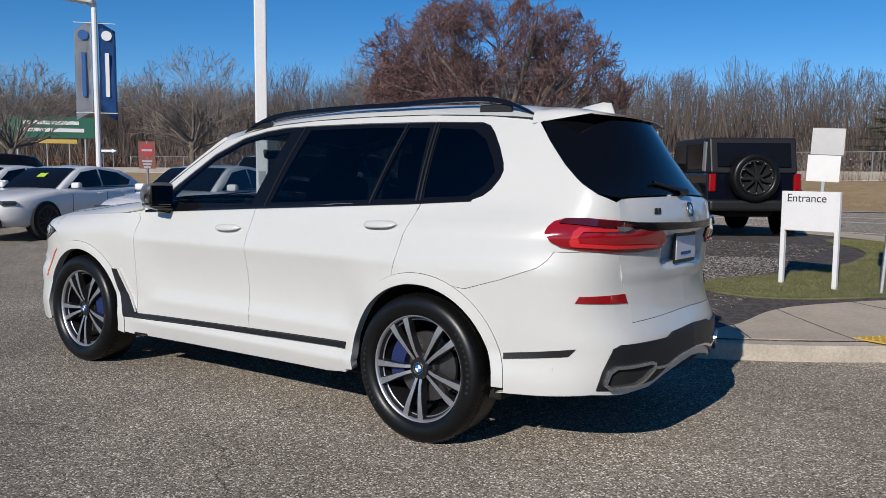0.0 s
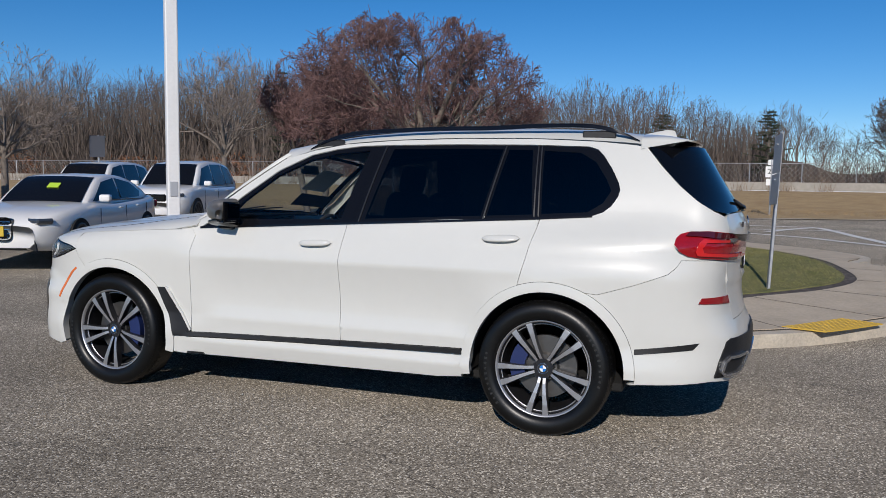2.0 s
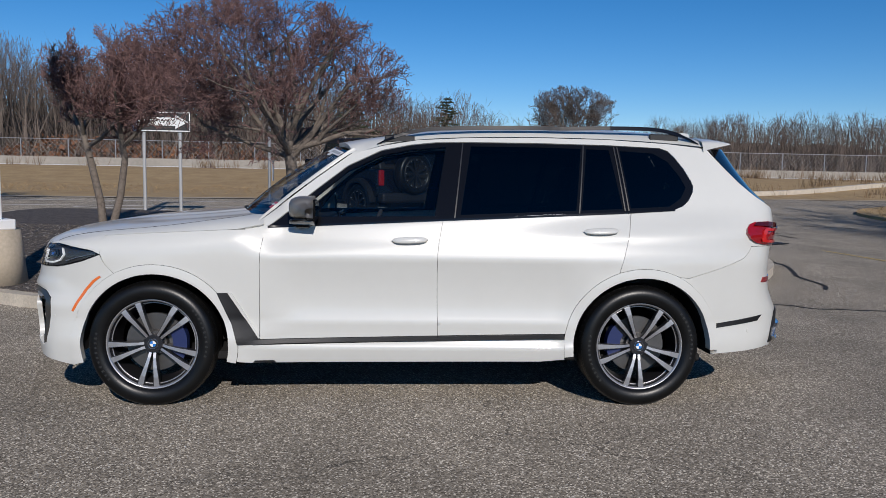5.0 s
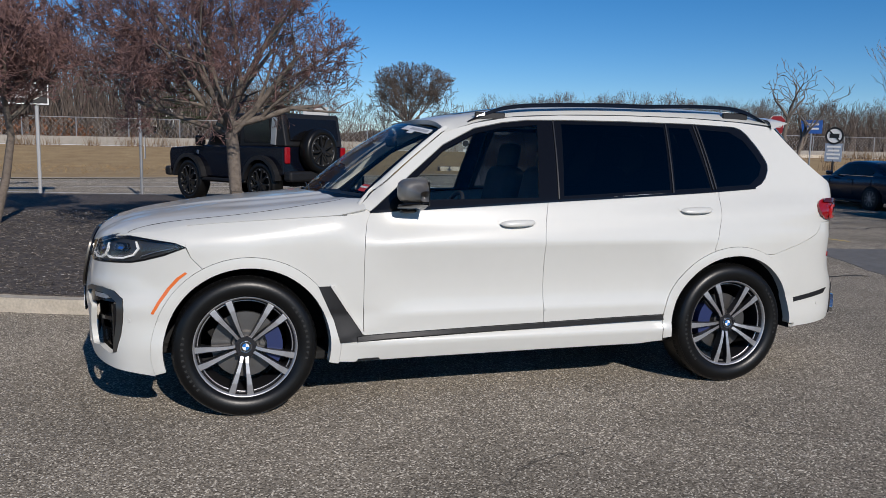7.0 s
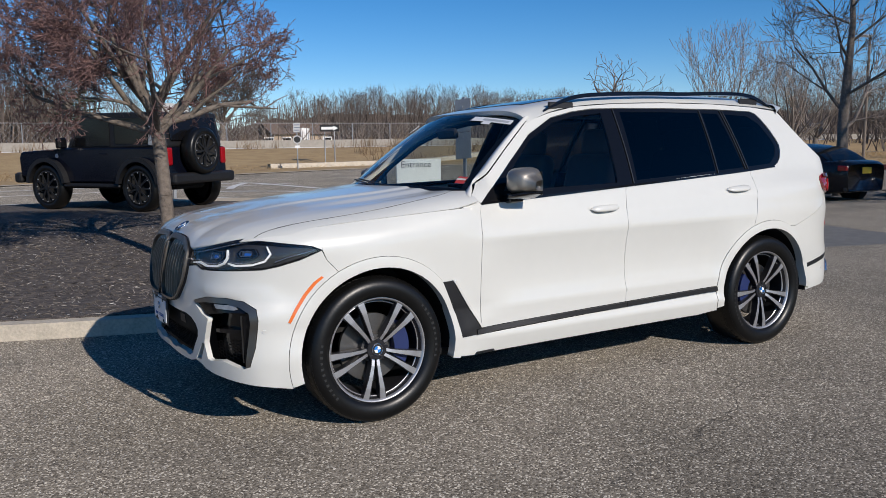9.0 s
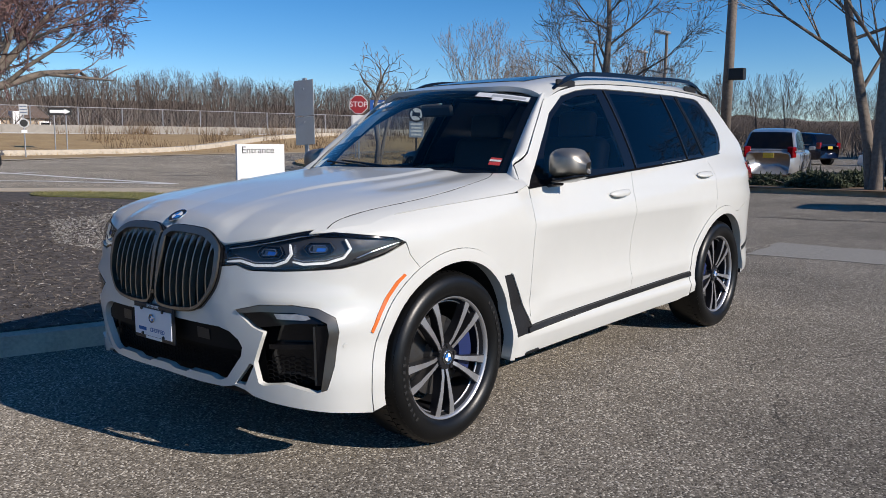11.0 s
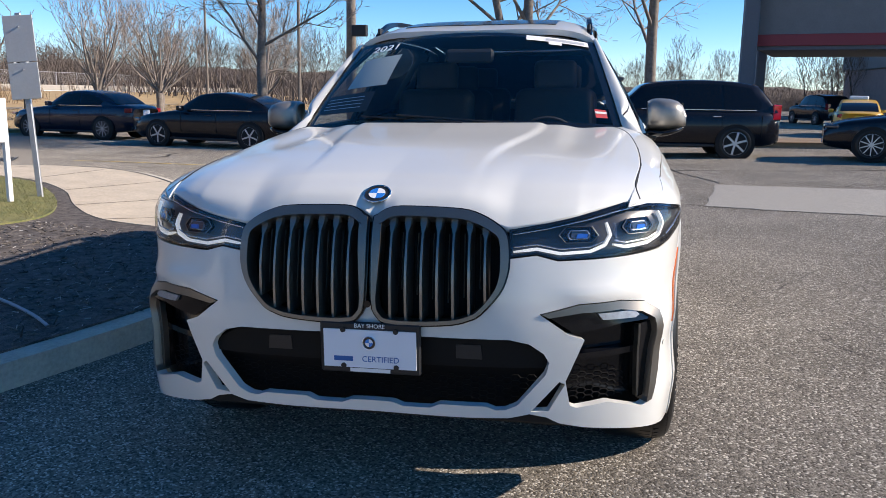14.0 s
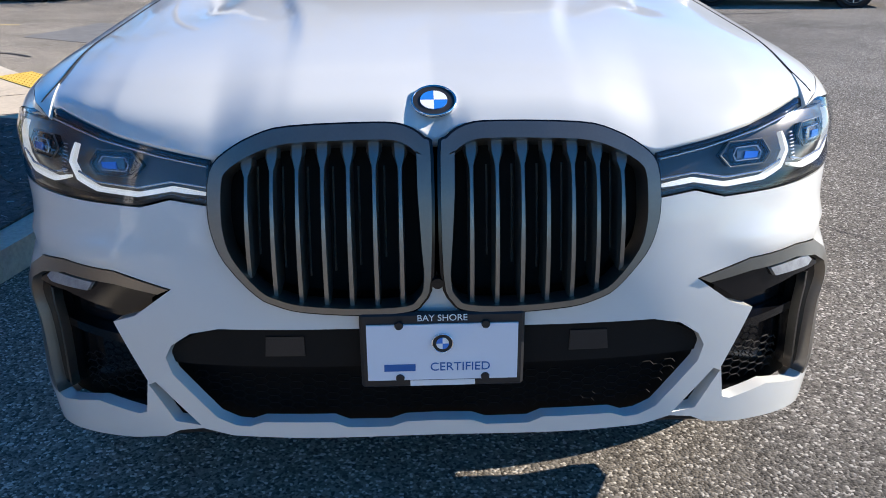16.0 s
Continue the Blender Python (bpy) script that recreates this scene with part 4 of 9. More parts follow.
panel("roof", roofsurf, [(-0.462, 0.0), (-0.44, -0.35), (-0.36, -0.57)] + redge + [(2.072, -0.5), (2.078, 0.0)], PAINT, CAR, whole=True, step=0.06, out=upward, depth=0.03, seam=((1, 0.0),), label="white roof")
panel("glass_roof", roofsurf, sun_roof, GLOSSBLACK, CAR, whole=True, lift=0.004, out=upward, step=0.08, seam=((1, 0.0),), label="dark glass roof panel")
# spoiler over the rear window: white wedge above, black underside
SPOILER = [(-1.0, 0.0), (-0.995, 0.35), (-0.975, 0.68), (-0.94, 0.88), (-0.88, 0.97)] + [(-0.78 + 0.13 * k, 1.0) for k in range(13)] + [(0.88, 0.97), (0.94, 0.88), (0.975, 0.68), (0.995, 0.35), (1.0, 0.0)]
sv, under_v = [], []
for i in range(11):
    a = i / 10
    for e, h in SPOILER:
        y = e * (0.660 - 0.150 * a)
        back = 2.345 - 0.22 * y * y
        x = 2.035 + (back - 2.035) * a
        top = (1 - a) * (float(roof(2.035, min(abs(y), 0.56))) + 0.003) + a * 1.742 + 0.008 * math.sin(math.pi * a)
        low = 1.676 + 0.056 * a
        sv.append((x, y, low + (top - low) * h))
        under_v.append((x - 0.006, y * 0.985, low - 0.001 + 0.006 * (1 - abs(e))))
m_ = len(SPOILER)
sf = [(i * m_ + j, i * m_ + j + 1, i * m_ + m_ + 1 + j, i * m_ + m_ + j) for i in range(10) for j in range(m_ - 1)]
sf.append(tuple(range(10 * m_, 11 * m_)))
finish("spoiler", sv, sf, PAINT, CAR, "white roof spoiler", True)
finish("spoiler_underside", under_v, [tuple(reversed(t)) for t in sf[:-1]], GLOSSBLACK, CAR, "black spoiler underside", True)
fin = bmesh.new()
prof = [(1.93, 0.0), (2.02, 0.035), (2.12, 0.068), (2.17, 0.07), (2.2, 0.0)]
ring = []
for x, h in prof:
    w = 0.022 if h else 0.035
    ring.append([fin.verts.new((x, -w, float(roof(x, 0.0)) - 0.01)), fin.verts.new((x, -0.006, float(roof(x, 0.0)) + h)), fin.verts.new((x, 0.006, float(roof(x, 0.0)) + h)), fin.verts.new((x, w, float(roof(x, 0.0)) - 0.01))])
for a, b in zip(ring, ring[1:]):
    for i in range(3):
        fin.faces.new((a[i], a[i + 1], b[i + 1], b[i]))
part("aerial_fin", fin, PAINT, CAR, "white shark-fin aerial", True)
for s in (-1, 1):
    # roof rail: a bowed bar on three feet
    xs = np.linspace(-0.17, 2.02, 40)
    verts, faces = [], []
    for x in xs:
        e = min(1, (x + 0.17) / 0.42, (2.02 - x) / 0.36)
        e = max(0.0, e)
        zt = float(roof(x, 0.6 * 0.98)) + 0.012 + 0.058 * math.sin(e * math.pi / 2) ** 0.8
        hh = 0.006 + 0.020 * min(1, e * 2)
        yy = min(0.60, float(roof_half(x)) - 0.012)
        for a, b in ((-0.016, 0), (-0.012, hh), (0.012, hh), (0.016, 0)):
            verts.append((float(x), s * (yy + a), zt - 0.03 + b))
    n = len(xs)
    for i in range(n - 1):
        for j in range(4):
            q = (j + 1) % 4
            faces.append((i * 4 + j, i * 4 + q, i * 4 + 4 + q, i * 4 + 4 + j))
    rail = finish("roof_rail", verts, faces, GLOSSBLACK, CAR, "gloss black roof rail")
    for x in (-0.02, 1.78):
        part("rail_foot", box((0.20, 0.020, 0.045), pose(x, s * 0.597, float(roof(x, 0.59)) + 0.004), 0.006), SATINBLACK, rail)

# nose
bumper = [(0, 0.36), (0.30, 0.356), (0.44, 0.358), (0.505, 0.372), (0.56, 0.36), (0.60, 0.338), (0.684, 0.320), (0.85, 0.298), (1.0, 0.277)] + sides(arc(*FC, RO, 195, 118, 14)) + sides([(-1.835, 0.90)]) + [(1.302, 0.952), (1.19, 0.91), (1.08, 0.882), (1.0, 0.868),
          (0.85, 0.864), (0.712, 0.860), (0.59, 0.858), (0.524, 0.876), (0.438, 0.866), (0.432, 0.84), (0.393, 0.766), (0.337, 0.70), (0.253, 0.668), (0.15, 0.66), (0.047, 0.668), (0.019, 0.687), (0, 0.735),
          (0, 0.622), (0.44, 0.617), (0.50, 0.603), (0.545, 0.572), (0.562, 0.543), (0.553, 0.505), (0.468, 0.405), (0.43, 0.388), (0.40, 0.386), (0.37, 0.398), (0.22, 0.40), (0.19, 0.386), (0.10, 0.386), (0.07, 0.398), (0, 0.40)]
vent = [(0.534, 0.697), (0.656, 0.725), (0.80, 0.727), (0.90, 0.712), (0.965, 0.675), (0.975, 0.62), (0.955, 0.48), (0.925, 0.385), (0.885, 0.372), (0.76, 0.405), (0.655, 0.392), (0.635, 0.40), (0.618, 0.48), (0.674, 0.615), (0.62, 0.634)]
slot = [(0.512, 0.382), (0.598, 0.478), (0.614, 0.47), (0.566, 0.385)]
shelf = lambda v: 0.014 * np.exp(-((v[:, 1] - 0.755) / 0.022) ** 2) * sm(0.55, 0.7, v[:, 0]) * (1 - sm(0.98, 1.12, v[:, 0]))
panel("front_bumper", wall, bumper, PAINT, CAR, holes=[vent, slot], whole=True, step=0.03, depth=0.03, seam=((0, 0.0),), extra=shelf, label="white front bumper with large openings")
lip_in = lambda d: (lambda u, z: wall(u, z) + np.stack([np.full(np.broadcast(u, z).shape, d), np.zeros(np.broadcast(u, z).shape), np.zeros(np.broadcast(u, z).shape)], -1))
panel("lower_intake", lip_in(0.07), [(0, 0.66), (0.60, 0.66), (0.62, 0.36), (0, 0.36)], INTAKE, CAR, whole=True, gap=0, depth=0, step=0.06, seam=((0, 0.0),), label="black lower air intake")
panel("intake_bar", lip_in(0.025), [(0, 0.622), (0.45, 0.617), (0.553, 0.56), (0.56, 0.52), (0, 0.522)], mat("matt_black_bar", (0.006, 0.0058, 0.0055), 0.7, spec=0.2, vary=0.1, scale=20), CAR, whole=True, depth=0.02, gap=0.0, seam=((0, 0.0),), label="dark bar across the intake")
panel("sensor_cover", lip_in(0.022), [(0.27, 0.595), (0.35, 0.593), (0.355, 0.545), (0.27, 0.547)], SATINBLACK, CAR, both=True, depth=0.01)
# honeycomb in the intakes
def honeycomb(name, u0, u1, z0, z1, back, keep=None):
    p0, p1 = [], []
    s = 0.017
    for i in range(int((u1 - u0) / (1.5 * s)) + 1):
        for j in range(int((z1 - z0) / (1.732 * s)) + 1):
            cu, cz = u0 + i * 1.5 * s, z0 + (j + 0.5 * (i % 2)) * 1.732 * s * 0.62
            if keep is not None and not in_poly(np.array([[cu, cz]]), keep)[0]:
                continue
            for k in range(3):
                a, b = radians(60 * k), radians(60 * k + 60)
                p0.append(wall(cu + s * math.cos(a), cz + s * 0.62 * math.sin(a)) + (back, 0, 0))
                p1.append(wall(cu + s * math.cos(b), cz + s * 0.62 * math.sin(b)) + (back, 0, 0))
    p0, p1 = np.array(p0), np.array(p1)
    for m in (np.array([1, 1, 1]), np.array([1, -1, 1])):
        tagged(segments_mesh(name, p0 * m, p1 * m, np.full(len(p0), 0.0016), np.full(len(p0), 0.0016), INTAKE, CAR, 4, smooth=False), "black honeycomb mesh")


honeycomb("intake_mesh", 0.02, 0.56, 0.395, 0.52, 0.055, [(0, 0.39), (0.45, 0.39), (0.55, 0.505), (0.55, 0.525), (0, 0.525)])
honeycomb("vent_mesh", 0.64, 0.80, 0.40, 0.58, 0.06, [(0.63, 0.39), (0.80, 0.40), (0.80, 0.49), (0.64, 0.49)])
# corner vents: a grey L-shaped frame, lamp, blade
panel("vent_well", lip_in(0.09), [(0.50, 0.76), (1.02, 0.76), (1.02, 0.34), (0.55, 0.34)], GLOSSBLACK, CAR, gap=0, depth=0, step=0.06)
panel("vent_frame", wall, [(0.534, 0.697), (0.656, 0.725), (0.80, 0.727), (0.90, 0.712), (0.965, 0.675), (0.975, 0.62), (0.955, 0.48), (0.925, 0.385), (0.90, 0.378), (0.915, 0.48), (0.935, 0.61), (0.928, 0.655), (0.88, 0.682), (0.80, 0.698), (0.66, 0.697), (0.56, 0.684)], CERIUM, CAR, lift=0.003, depth=0.05, step=0.03, label="satin grey frame of the corner vent")
panel("vent_fin", lip_in(0.012), [(0.56, 0.684), (0.66, 0.697), (0.80, 0.697), (0.90, 0.675), (0.90, 0.655), (0.80, 0.655), (0.70, 0.640), (0.64, 0.632)], GLOSSBLACK, CAR, depth=0.04, gap=0, step=0.03)
panel("fog_lamp", lip_in(0.006), [(0.715, 0.692), (0.845, 0.692), (0.865, 0.675), (0.845, 0.668), (0.73, 0.672)], mat("fog_lamp_lens", (0.30, 0.31, 0.32), 0.3, metal=0.3, vary=0.3, scale=60), CAR, lift=0.004, depth=0.01, gap=0, step=0.02, label="narrow clear fog lamp strip")
panel("vent_blade", lip_in(0.03), [(0.865, 0.64), (0.905, 0.645), (0.92, 0.60), (0.90, 0.40), (0.865, 0.395)], GLOSSBLACK, CAR, depth=0.04, gap=0, step=0.04)
panel("blade_edge", lip_in(0.026), [(0.858, 0.64), (0.866, 0.64), (0.868, 0.40), (0.860, 0.398)], SATINGREY, CAR, depth=0.02, gap=0, step=0.04)
panel("vent_bar", lip_in(0.05), [(0.65, 0.555), (0.86, 0.565), (0.86, 0.545), (0.65, 0.535)], GLOSSBLACK, CAR, depth=0.03, gap=0, step=0.04)
# grille
KID = [(0.012, 0.735), (0.010, 0.955), (0.022, 0.982), (0.06, 1.003), (0.122, 1.008), (0.28, 1.003), (0.347, 0.988), (0.403, 0.960), (0.431, 0.928), (0.436, 0.86), (0.428, 0.81), (0.406, 0.762), (0.35, 0.70), (0.312, 0.680), (0.26, 0.667), (0.15, 0.66), (0.06, 0.664), (0.030, 0.682)]
KID = [tuple(p) for p in spline(KID, 3, True)]
KIN = [tuple(a + (b - a) * (0.45 + 0.55 * float(sm(0.70, 0.88, a[1])))) for a, b in zip(np.array(KID), offset_poly(KID, 0.026))]
panel("grille_frame", wall, KID, CERIUM, CAR, holes=[KIN], lift=0.022, depth=0.06, gap=0, step=0.025, label="bronze-grey kidney grille frame")
panel("grille_edge", wall, [tuple(p) for p in offset_poly(KID, -0.006)], GLOSSBLACK, CAR, holes=[[tuple(p) for p in offset_poly(KID, 0.004)]], lift=0.012, depth=0.03, gap=0, step=0.03)
panel("grille_back", lip_in(0.10), KID, UNDER, CAR, gap=0, depth=0, step=0.06)
kin = np.array(KIN)
for i in range(7):
    u = 0.068 + i * 0.0495
    zs = []
    for (ua, za), (ub, zb) in zip(kin, np.roll(kin, -1, axis=0)):
        if (ua - u) * (ub - u) < 0:
            zs.append(za + (zb - za) * (u - ua) / (ub - ua))
    lo, hi = min(zs), max(zs)
    for s in (1, -1):
        verts, faces = [], []
        rows = 14
        for k in range(rows + 1):
            z = lo - 0.004 + (hi - lo + 0.008) * k / rows
            flare = 1.0 + 1.7 * sm(0.84, 0.95, k / rows) - 0.25 * sm(0.3, 0.85, k / rows)
            bow = 0.014 * math.sin(math.pi * k / rows)
            p = wall(u, z)
            for dy, dx in ((-0.0065 * flare, 0.012), (-0.004 * flare, -0.002 - bow), (0.004 * flare, -0.002 - bow), (0.0065 * flare, 0.012), (0.004, 0.085), (-0.004, 0.085)):
                verts.append((p[0] + dx, s * (p[1] - dy), z))
        for k in range(rows):
            for j in range(6):
                q = (j + 1) % 6
                faces.append((k * 6 + j, k * 6 + q, k * 6 + 6 + q, k * 6 + 6 + j))
        finish("grille_slat", verts, faces, SLAT, CAR)
        if i < 6:
            # bright edge of a closed air flap standing between two slats
            fz_ = np.linspace(lo + 0.05 + 0.012 * abs(i - 3), min(hi, 0.955) - 0.02, 8)
            fp = np.array([wall(u + 0.031, q) + (0.022, 0, 0) for q in fz_]) * np.array([1, s, 1])
            finish("air_flap", [tuple(q + np.array(o)) for q in fp for o in ((0, -0.002, 0), (-0.003, 0, 0), (0, 0.002, 0))], [(3 * k + j, 3 * k + (j + 1) % 3, 3 * k + 3 + (j + 1) % 3, 3 * k + 3 + j) for k in range(7) for j in range(3)], SLAT, CAR)
part("nose_camera", tube(0.011, 0.011, 0.02, pose(-2.452, 0, 0.722, 0, 90, 0), 16), GLOSSBLACK, CAR)
# headlamps
HL = [(0.438, 0.868), (0.524, 0.878), (0.59, 0.860), (0.712, 0.862), (0.85, 0.866), (1.0, 0.870), (1.08, 0.884), (1.19, 0.912), (1.302, 0.955), (1.25, 0.978), (1.13, 0.994), (1.03, 1.008), (0.95, 1.016), (0.88, 1.020), (0.80, 1.010), (0.70, 0.994), (0.627, 0.981), (0.56, 0.970), (0.438, 0.952)]
panel("headlamp_housing", lip_in(0.045), HL, LAMPDARK, CAR, gap=-0.004, depth=0, step=0.04)
panel("headlamp_rim", wall, HL, GLOSSBLACK, CAR, holes=[[tuple(p) for p in offset_poly(HL, 0.009)]], lift=0.001, depth=0.03, gap=0.001, step=0.03)
v, f = skin(wall, HL, lift=0.003, depth=0.0, gap=0.004, step=0.04)
for s in (1, -1):
    g = finish("headlamp_lens", [(x, y * s, z) for x, y, z in v], f if s > 0 else [tuple(reversed(t)) for t in f], LENS, CAR, "clear headlamp lens", True)
    g.visible_shadow = False
def lamp_line(name, pts, r, material, back=0.02, parent=CAR, label=""):
    pts = np.asarray(pts, float)
    p = np.array([wall(a, b) + (back, 0.0, 0) for a, b in pts])
    for s in (1, -1):
        q = p * np.array([1, s, 1])
        segments_mesh(name, q[:-1], q[1:], np.full(len(q) - 1, r), np.full(len(q) - 1, r), material, parent, 6, label)


def ribbon(name, pts, w, material, back, label=""):
    """A flat light guide of width w along a line on the lamp, with fine cross ribs."""
    p = np.array([np.array(a) + (np.array(b) - np.array(a)) * k / 3 for a, b in zip(pts, pts[1:]) for k in range(3)] + [pts[-1]])
    d = np.gradient(p, axis=0)
    d /= np.linalg.norm(d, axis=1, keepdims=True)
    side = np.stack([-d[:, 1], d[:, 0]], 1) * w / 2
    taper = np.r_[0.55, 0.8, np.ones(len(p) - 4), 0.8, 0.55][:, None]
    outline = [tuple(q) for q in np.concatenate([p + side * taper, (p - side * taper)[::-1]])]
    panel(name, lip_in(back), outline, material, CAR, depth=0.012, gap=0, step=0.02, label=label)


def bracket(name, pts, r, material, back):
    lamp_line(name, pts + pts[:1], r, material, back)


INNER_GUIDE = [(0.45, 0.884), (0.525, 0.892), (0.60, 0.877), (0.70, 0.881), (0.752, 0.898), (0.776, 0.928), (0.768, 0.966)]
OUTER_GUIDE = [(0.785, 0.898), (0.83, 0.888), (0.93, 0.892), (1.0, 0.910), (1.03, 0.945), (1.012, 0.985)]
ribbon("daytime_strip", INNER_GUIDE, 0.0095, DRL, 0.014, "lit white daytime strip")
ribbon("daytime_strip", OUTER_GUIDE, 0.0095, DRL, 0.014, "lit white daytime strip")
lamp_line("guide_rib", [(u_, z_ + 0.013) for u_, z_ in INNER_GUIDE[:5]], 0.0022, LAMPGREY, 0.016)
lamp_line("guide_rib", [(u_, z_ + 0.013) for u_, z_ in OUTER_GUIDE[:4]], 0.0022, LAMPGREY, 0.016)
lamp_line("lamp_brow", [(0.45, 0.935), (0.56, 0.951), (0.70, 0.974), (0.80, 0.992), (0.90, 1.003)], 0.003, LAMPGREY, 0.016)
lamp_line("lamp_brow", [(1.05, 0.905), (1.12, 0.928), (1.25, 0.957)], 0.004, LAMPGREY, 0.016)
for k_ in range(9):
    lamp_line("guide_tooth", [(0.786 + 0.004 * abs(k_ - 4) * 0.3, 0.905 + 0.007 * k_), (0.800, 0.906 + 0.007 * k_)], 0.0014, LAMPGREY, 0.014)
for cu, cz in ((0.665, 0.930), (0.893, 0.948)):
    hexa = [(cu - 0.070, cz + 0.0), (cu - 0.048, cz - 0.024), (cu + 0.042, cz - 0.024), (cu + 0.064, cz - 0.004), (cu + 0.046, cz + 0.024), (cu - 0.044, cz + 0.024)]
    panel("lamp_cube", lip_in(0.030), hexa, GLOSSBLACK, CAR, depth=0.02, gap=0, step=0.03)
    bracket("cube_rim", hexa, 0.0016, SATINGREY, 0.024)
    bracket("projector_rim", [(cu - 0.034, cz - 0.012), (cu + 0.026, cz - 0.012), (cu + 0.036, cz), (cu + 0.026, cz + 0.013), (cu - 0.030, cz + 0.013), (cu - 0.040, cz)], 0.0016, LAMPGREY, 0.020)
    panel("lamp_projector", lip_in(0.024), [(cu - 0.03, cz - 0.010), (cu + 0.024, cz - 0.010), (cu + 0.032, cz), (cu + 0.024, cz + 0.011), (cu - 0.026, cz + 0.011)], DARKLENS, CAR, depth=0.01, gap=0, step=0.03)
    panel("lamp_accent", lip_in(0.021), [(cu - 0.012, cz - 0.010), (cu + 0.024, cz - 0.010), (cu + 0.030, cz + 0.002), (cu - 0.006, cz + 0.004)], LAMPBLUE, CAR, depth=0.004, gap=0, step=0.03)
panel("side_marker", wall, [(u + 0.028, z - 0.012) for u, z in ((1.087, 0.612), (1.100, 0.606), (1.14, 0.672), (1.19, 0.742), (1.24, 0.796), (1.28, 0.826), (1.268, 0.834), (1.222, 0.802), (1.17, 0.745), (1.122, 0.675))], ORANGE, CAR, lift=0.004, step=0.02, depth=0.01, gap=0, label="orange side marker ahead of the arch")
panel("parking_sensor", wall, [(1.0 + 0.010 * math.cos(a), 0.56 + 0.010 * math.sin(a)) for a in np.linspace(0, 6.28, 12, endpoint=False)], PAINT, CAR, lift=0.002, step=0.02, depth=0.004, gap=0)
panel("parking_sensor", wall, [(5.48 + 0.011 * math.cos(a), 0.49 + 0.011 * math.sin(a)) for a in np.linspace(0, 6.28, 12, endpoint=False)], PAINT, CAR, lift=0.003, step=0.02, depth=0.005, gap=0)


def roundel(m, r, parent):
    """Round badge: dark ring, quartered blue and white field, bright rim."""
    b = part("roundel", tube(r, r * 0.98, 0.006, m, 40), BLACKPAINT, parent, "round quartered badge")
    rim = []
    vs, fs = lathe([(r * 1.0, -0.002), (r * 1.06, 0.003), (r * 1.0, 0.006), (r * 0.95, 0.004)], 40)
    me = finish("rim", [m @ Vector((x, z, y)) for x, y, z in vs], fs, CHROME, b, smooth=True)
    for k, mt in enumerate((SIGNWHITE, EMBLUE, SIGNWHITE, EMBLUE)):
        pts = [(0, 0)] + [(r * 0.62 * math.cos(a), r * 0.62 * math.sin(a)) for a in np.linspace(k * math.pi / 2, (k + 1) * math.pi / 2, 9)]
        part("quarter", prism(pts, 0.002, m @ pose(0, 0, 0.003)), mt, b)
    return b


en = math.degrees(math.atan2(float(hood(-2.30, 0) - hood(-2.335, 0)), 0.035))
roundel(Matrix.Translation((-2.319, 0, float(hood(-2.319, 0)) + 0.004)) @ pose(0, 0, 0, 0, -en, 0) @ pose(0, 0, 0, 0, 0, 90), 0.043, CAR)
# front plate in a frame
plate = thing("front_plate", pose(0, 0, 0), "", "")
plate.parent = CAR
tagged(plate, "white dealer plate in a black frame")
pm = pose(-2.462, -0.008, 0.582, 90, 0, -90)
part("plate_frame", box((0.325, 0.165, 0.014), pm, 0.006), SATINBLACK, plate)
part("plate_face", box((0.298, 0.122, 0.006), pm @ pose(0, -0.002, 0.008)), PLATEWHITE, plate)
lettering("BAY SHORE", 0.019, pm @ pose(0, 0.071, 0.0075), SIGNWHITE, plate, depth=0.0006)
lettering("CERTIFIED", 0.026, pm @ pose(0.035, -0.035, 0.0115), BANNERBLUE, plate, depth=0.0004)
part("brand_bar", box((0.062, 0.015, 0.001), pm @ pose(-0.085, -0.035, 0.0115)), BANNERBLUE, plate)
part("name_bar", box((0.13, 0.012, 0.001), pm @ pose(0.0, -0.072, 0.0078)), SIGNWHITE, plate)
roundel(pm @ pose(0, 0.02, 0.012), 0.020, plate)
for a in (-0.085, 0.085):
    for b in (0.058, -0.058):
        part("screw", tube(0.009, 0.008, 0.004, pm @ pose(a, b, 0.013), 10), SATINBLACK, plate)

# tail
panel("rear_bumper", wall, sides(arc(*RC, RO, 64, -4, 12)) + [(5.20, 0.345), (5.45, 0.355), (5.694, 0.372), (5.86, 0.362), (6.07, 0.375), (6.2, 0.42), (6.40, 0.455), (ULEN, 0.47), (ULEN, 0.727), (6.434, 0.725), (6.1, 0.712), (5.947, 0.705), (5.947, 0.777), (5.872, 0.932), (5.84, 1.05), (5.479, 1.05), (5.45, 1.01), (5.404, 0.973), (5.22, 0.905), (5.02, 0.844)],
      PAINT, CAR, whole=True, step=0.035, depth=0.03, seam=((0, ULEN),), label="white rear bumper")
gate = [(5.825, 1.286), (5.84, 1.05), (5.872, 0.932), (5.947, 0.777), (5.947, 0.705), (6.1, 0.712), (6.434, 0.725), (ULEN, 0.727), (ULEN, 1.325), (6.312, 1.32), (5.99, 1.312), (5.863, 1.305)]
dent = lambda v: -0.035 * sm(6.22, 6.27, v[:, 0]) * sm(0.955, 0.985, v[:, 1]) * (1 - sm(1.12, 1.135, v[:, 1])) + 0.012 * np.exp(-((v[:, 1] - 0.94) / 0.02) ** 2)
panel("tailgate", wall, gate, PAINT, CAR, whole=True, step=0.03, depth=0.03, seam=((0, ULEN),), extra=dent, label="white tailgate with a recess for the plate")
edge_z = smooth_curve([(0, 1.312), (0.12, 1.328), (0.3, 1.385), (0.6, 1.52), (0.85, 1.635), (1, 1.69)])
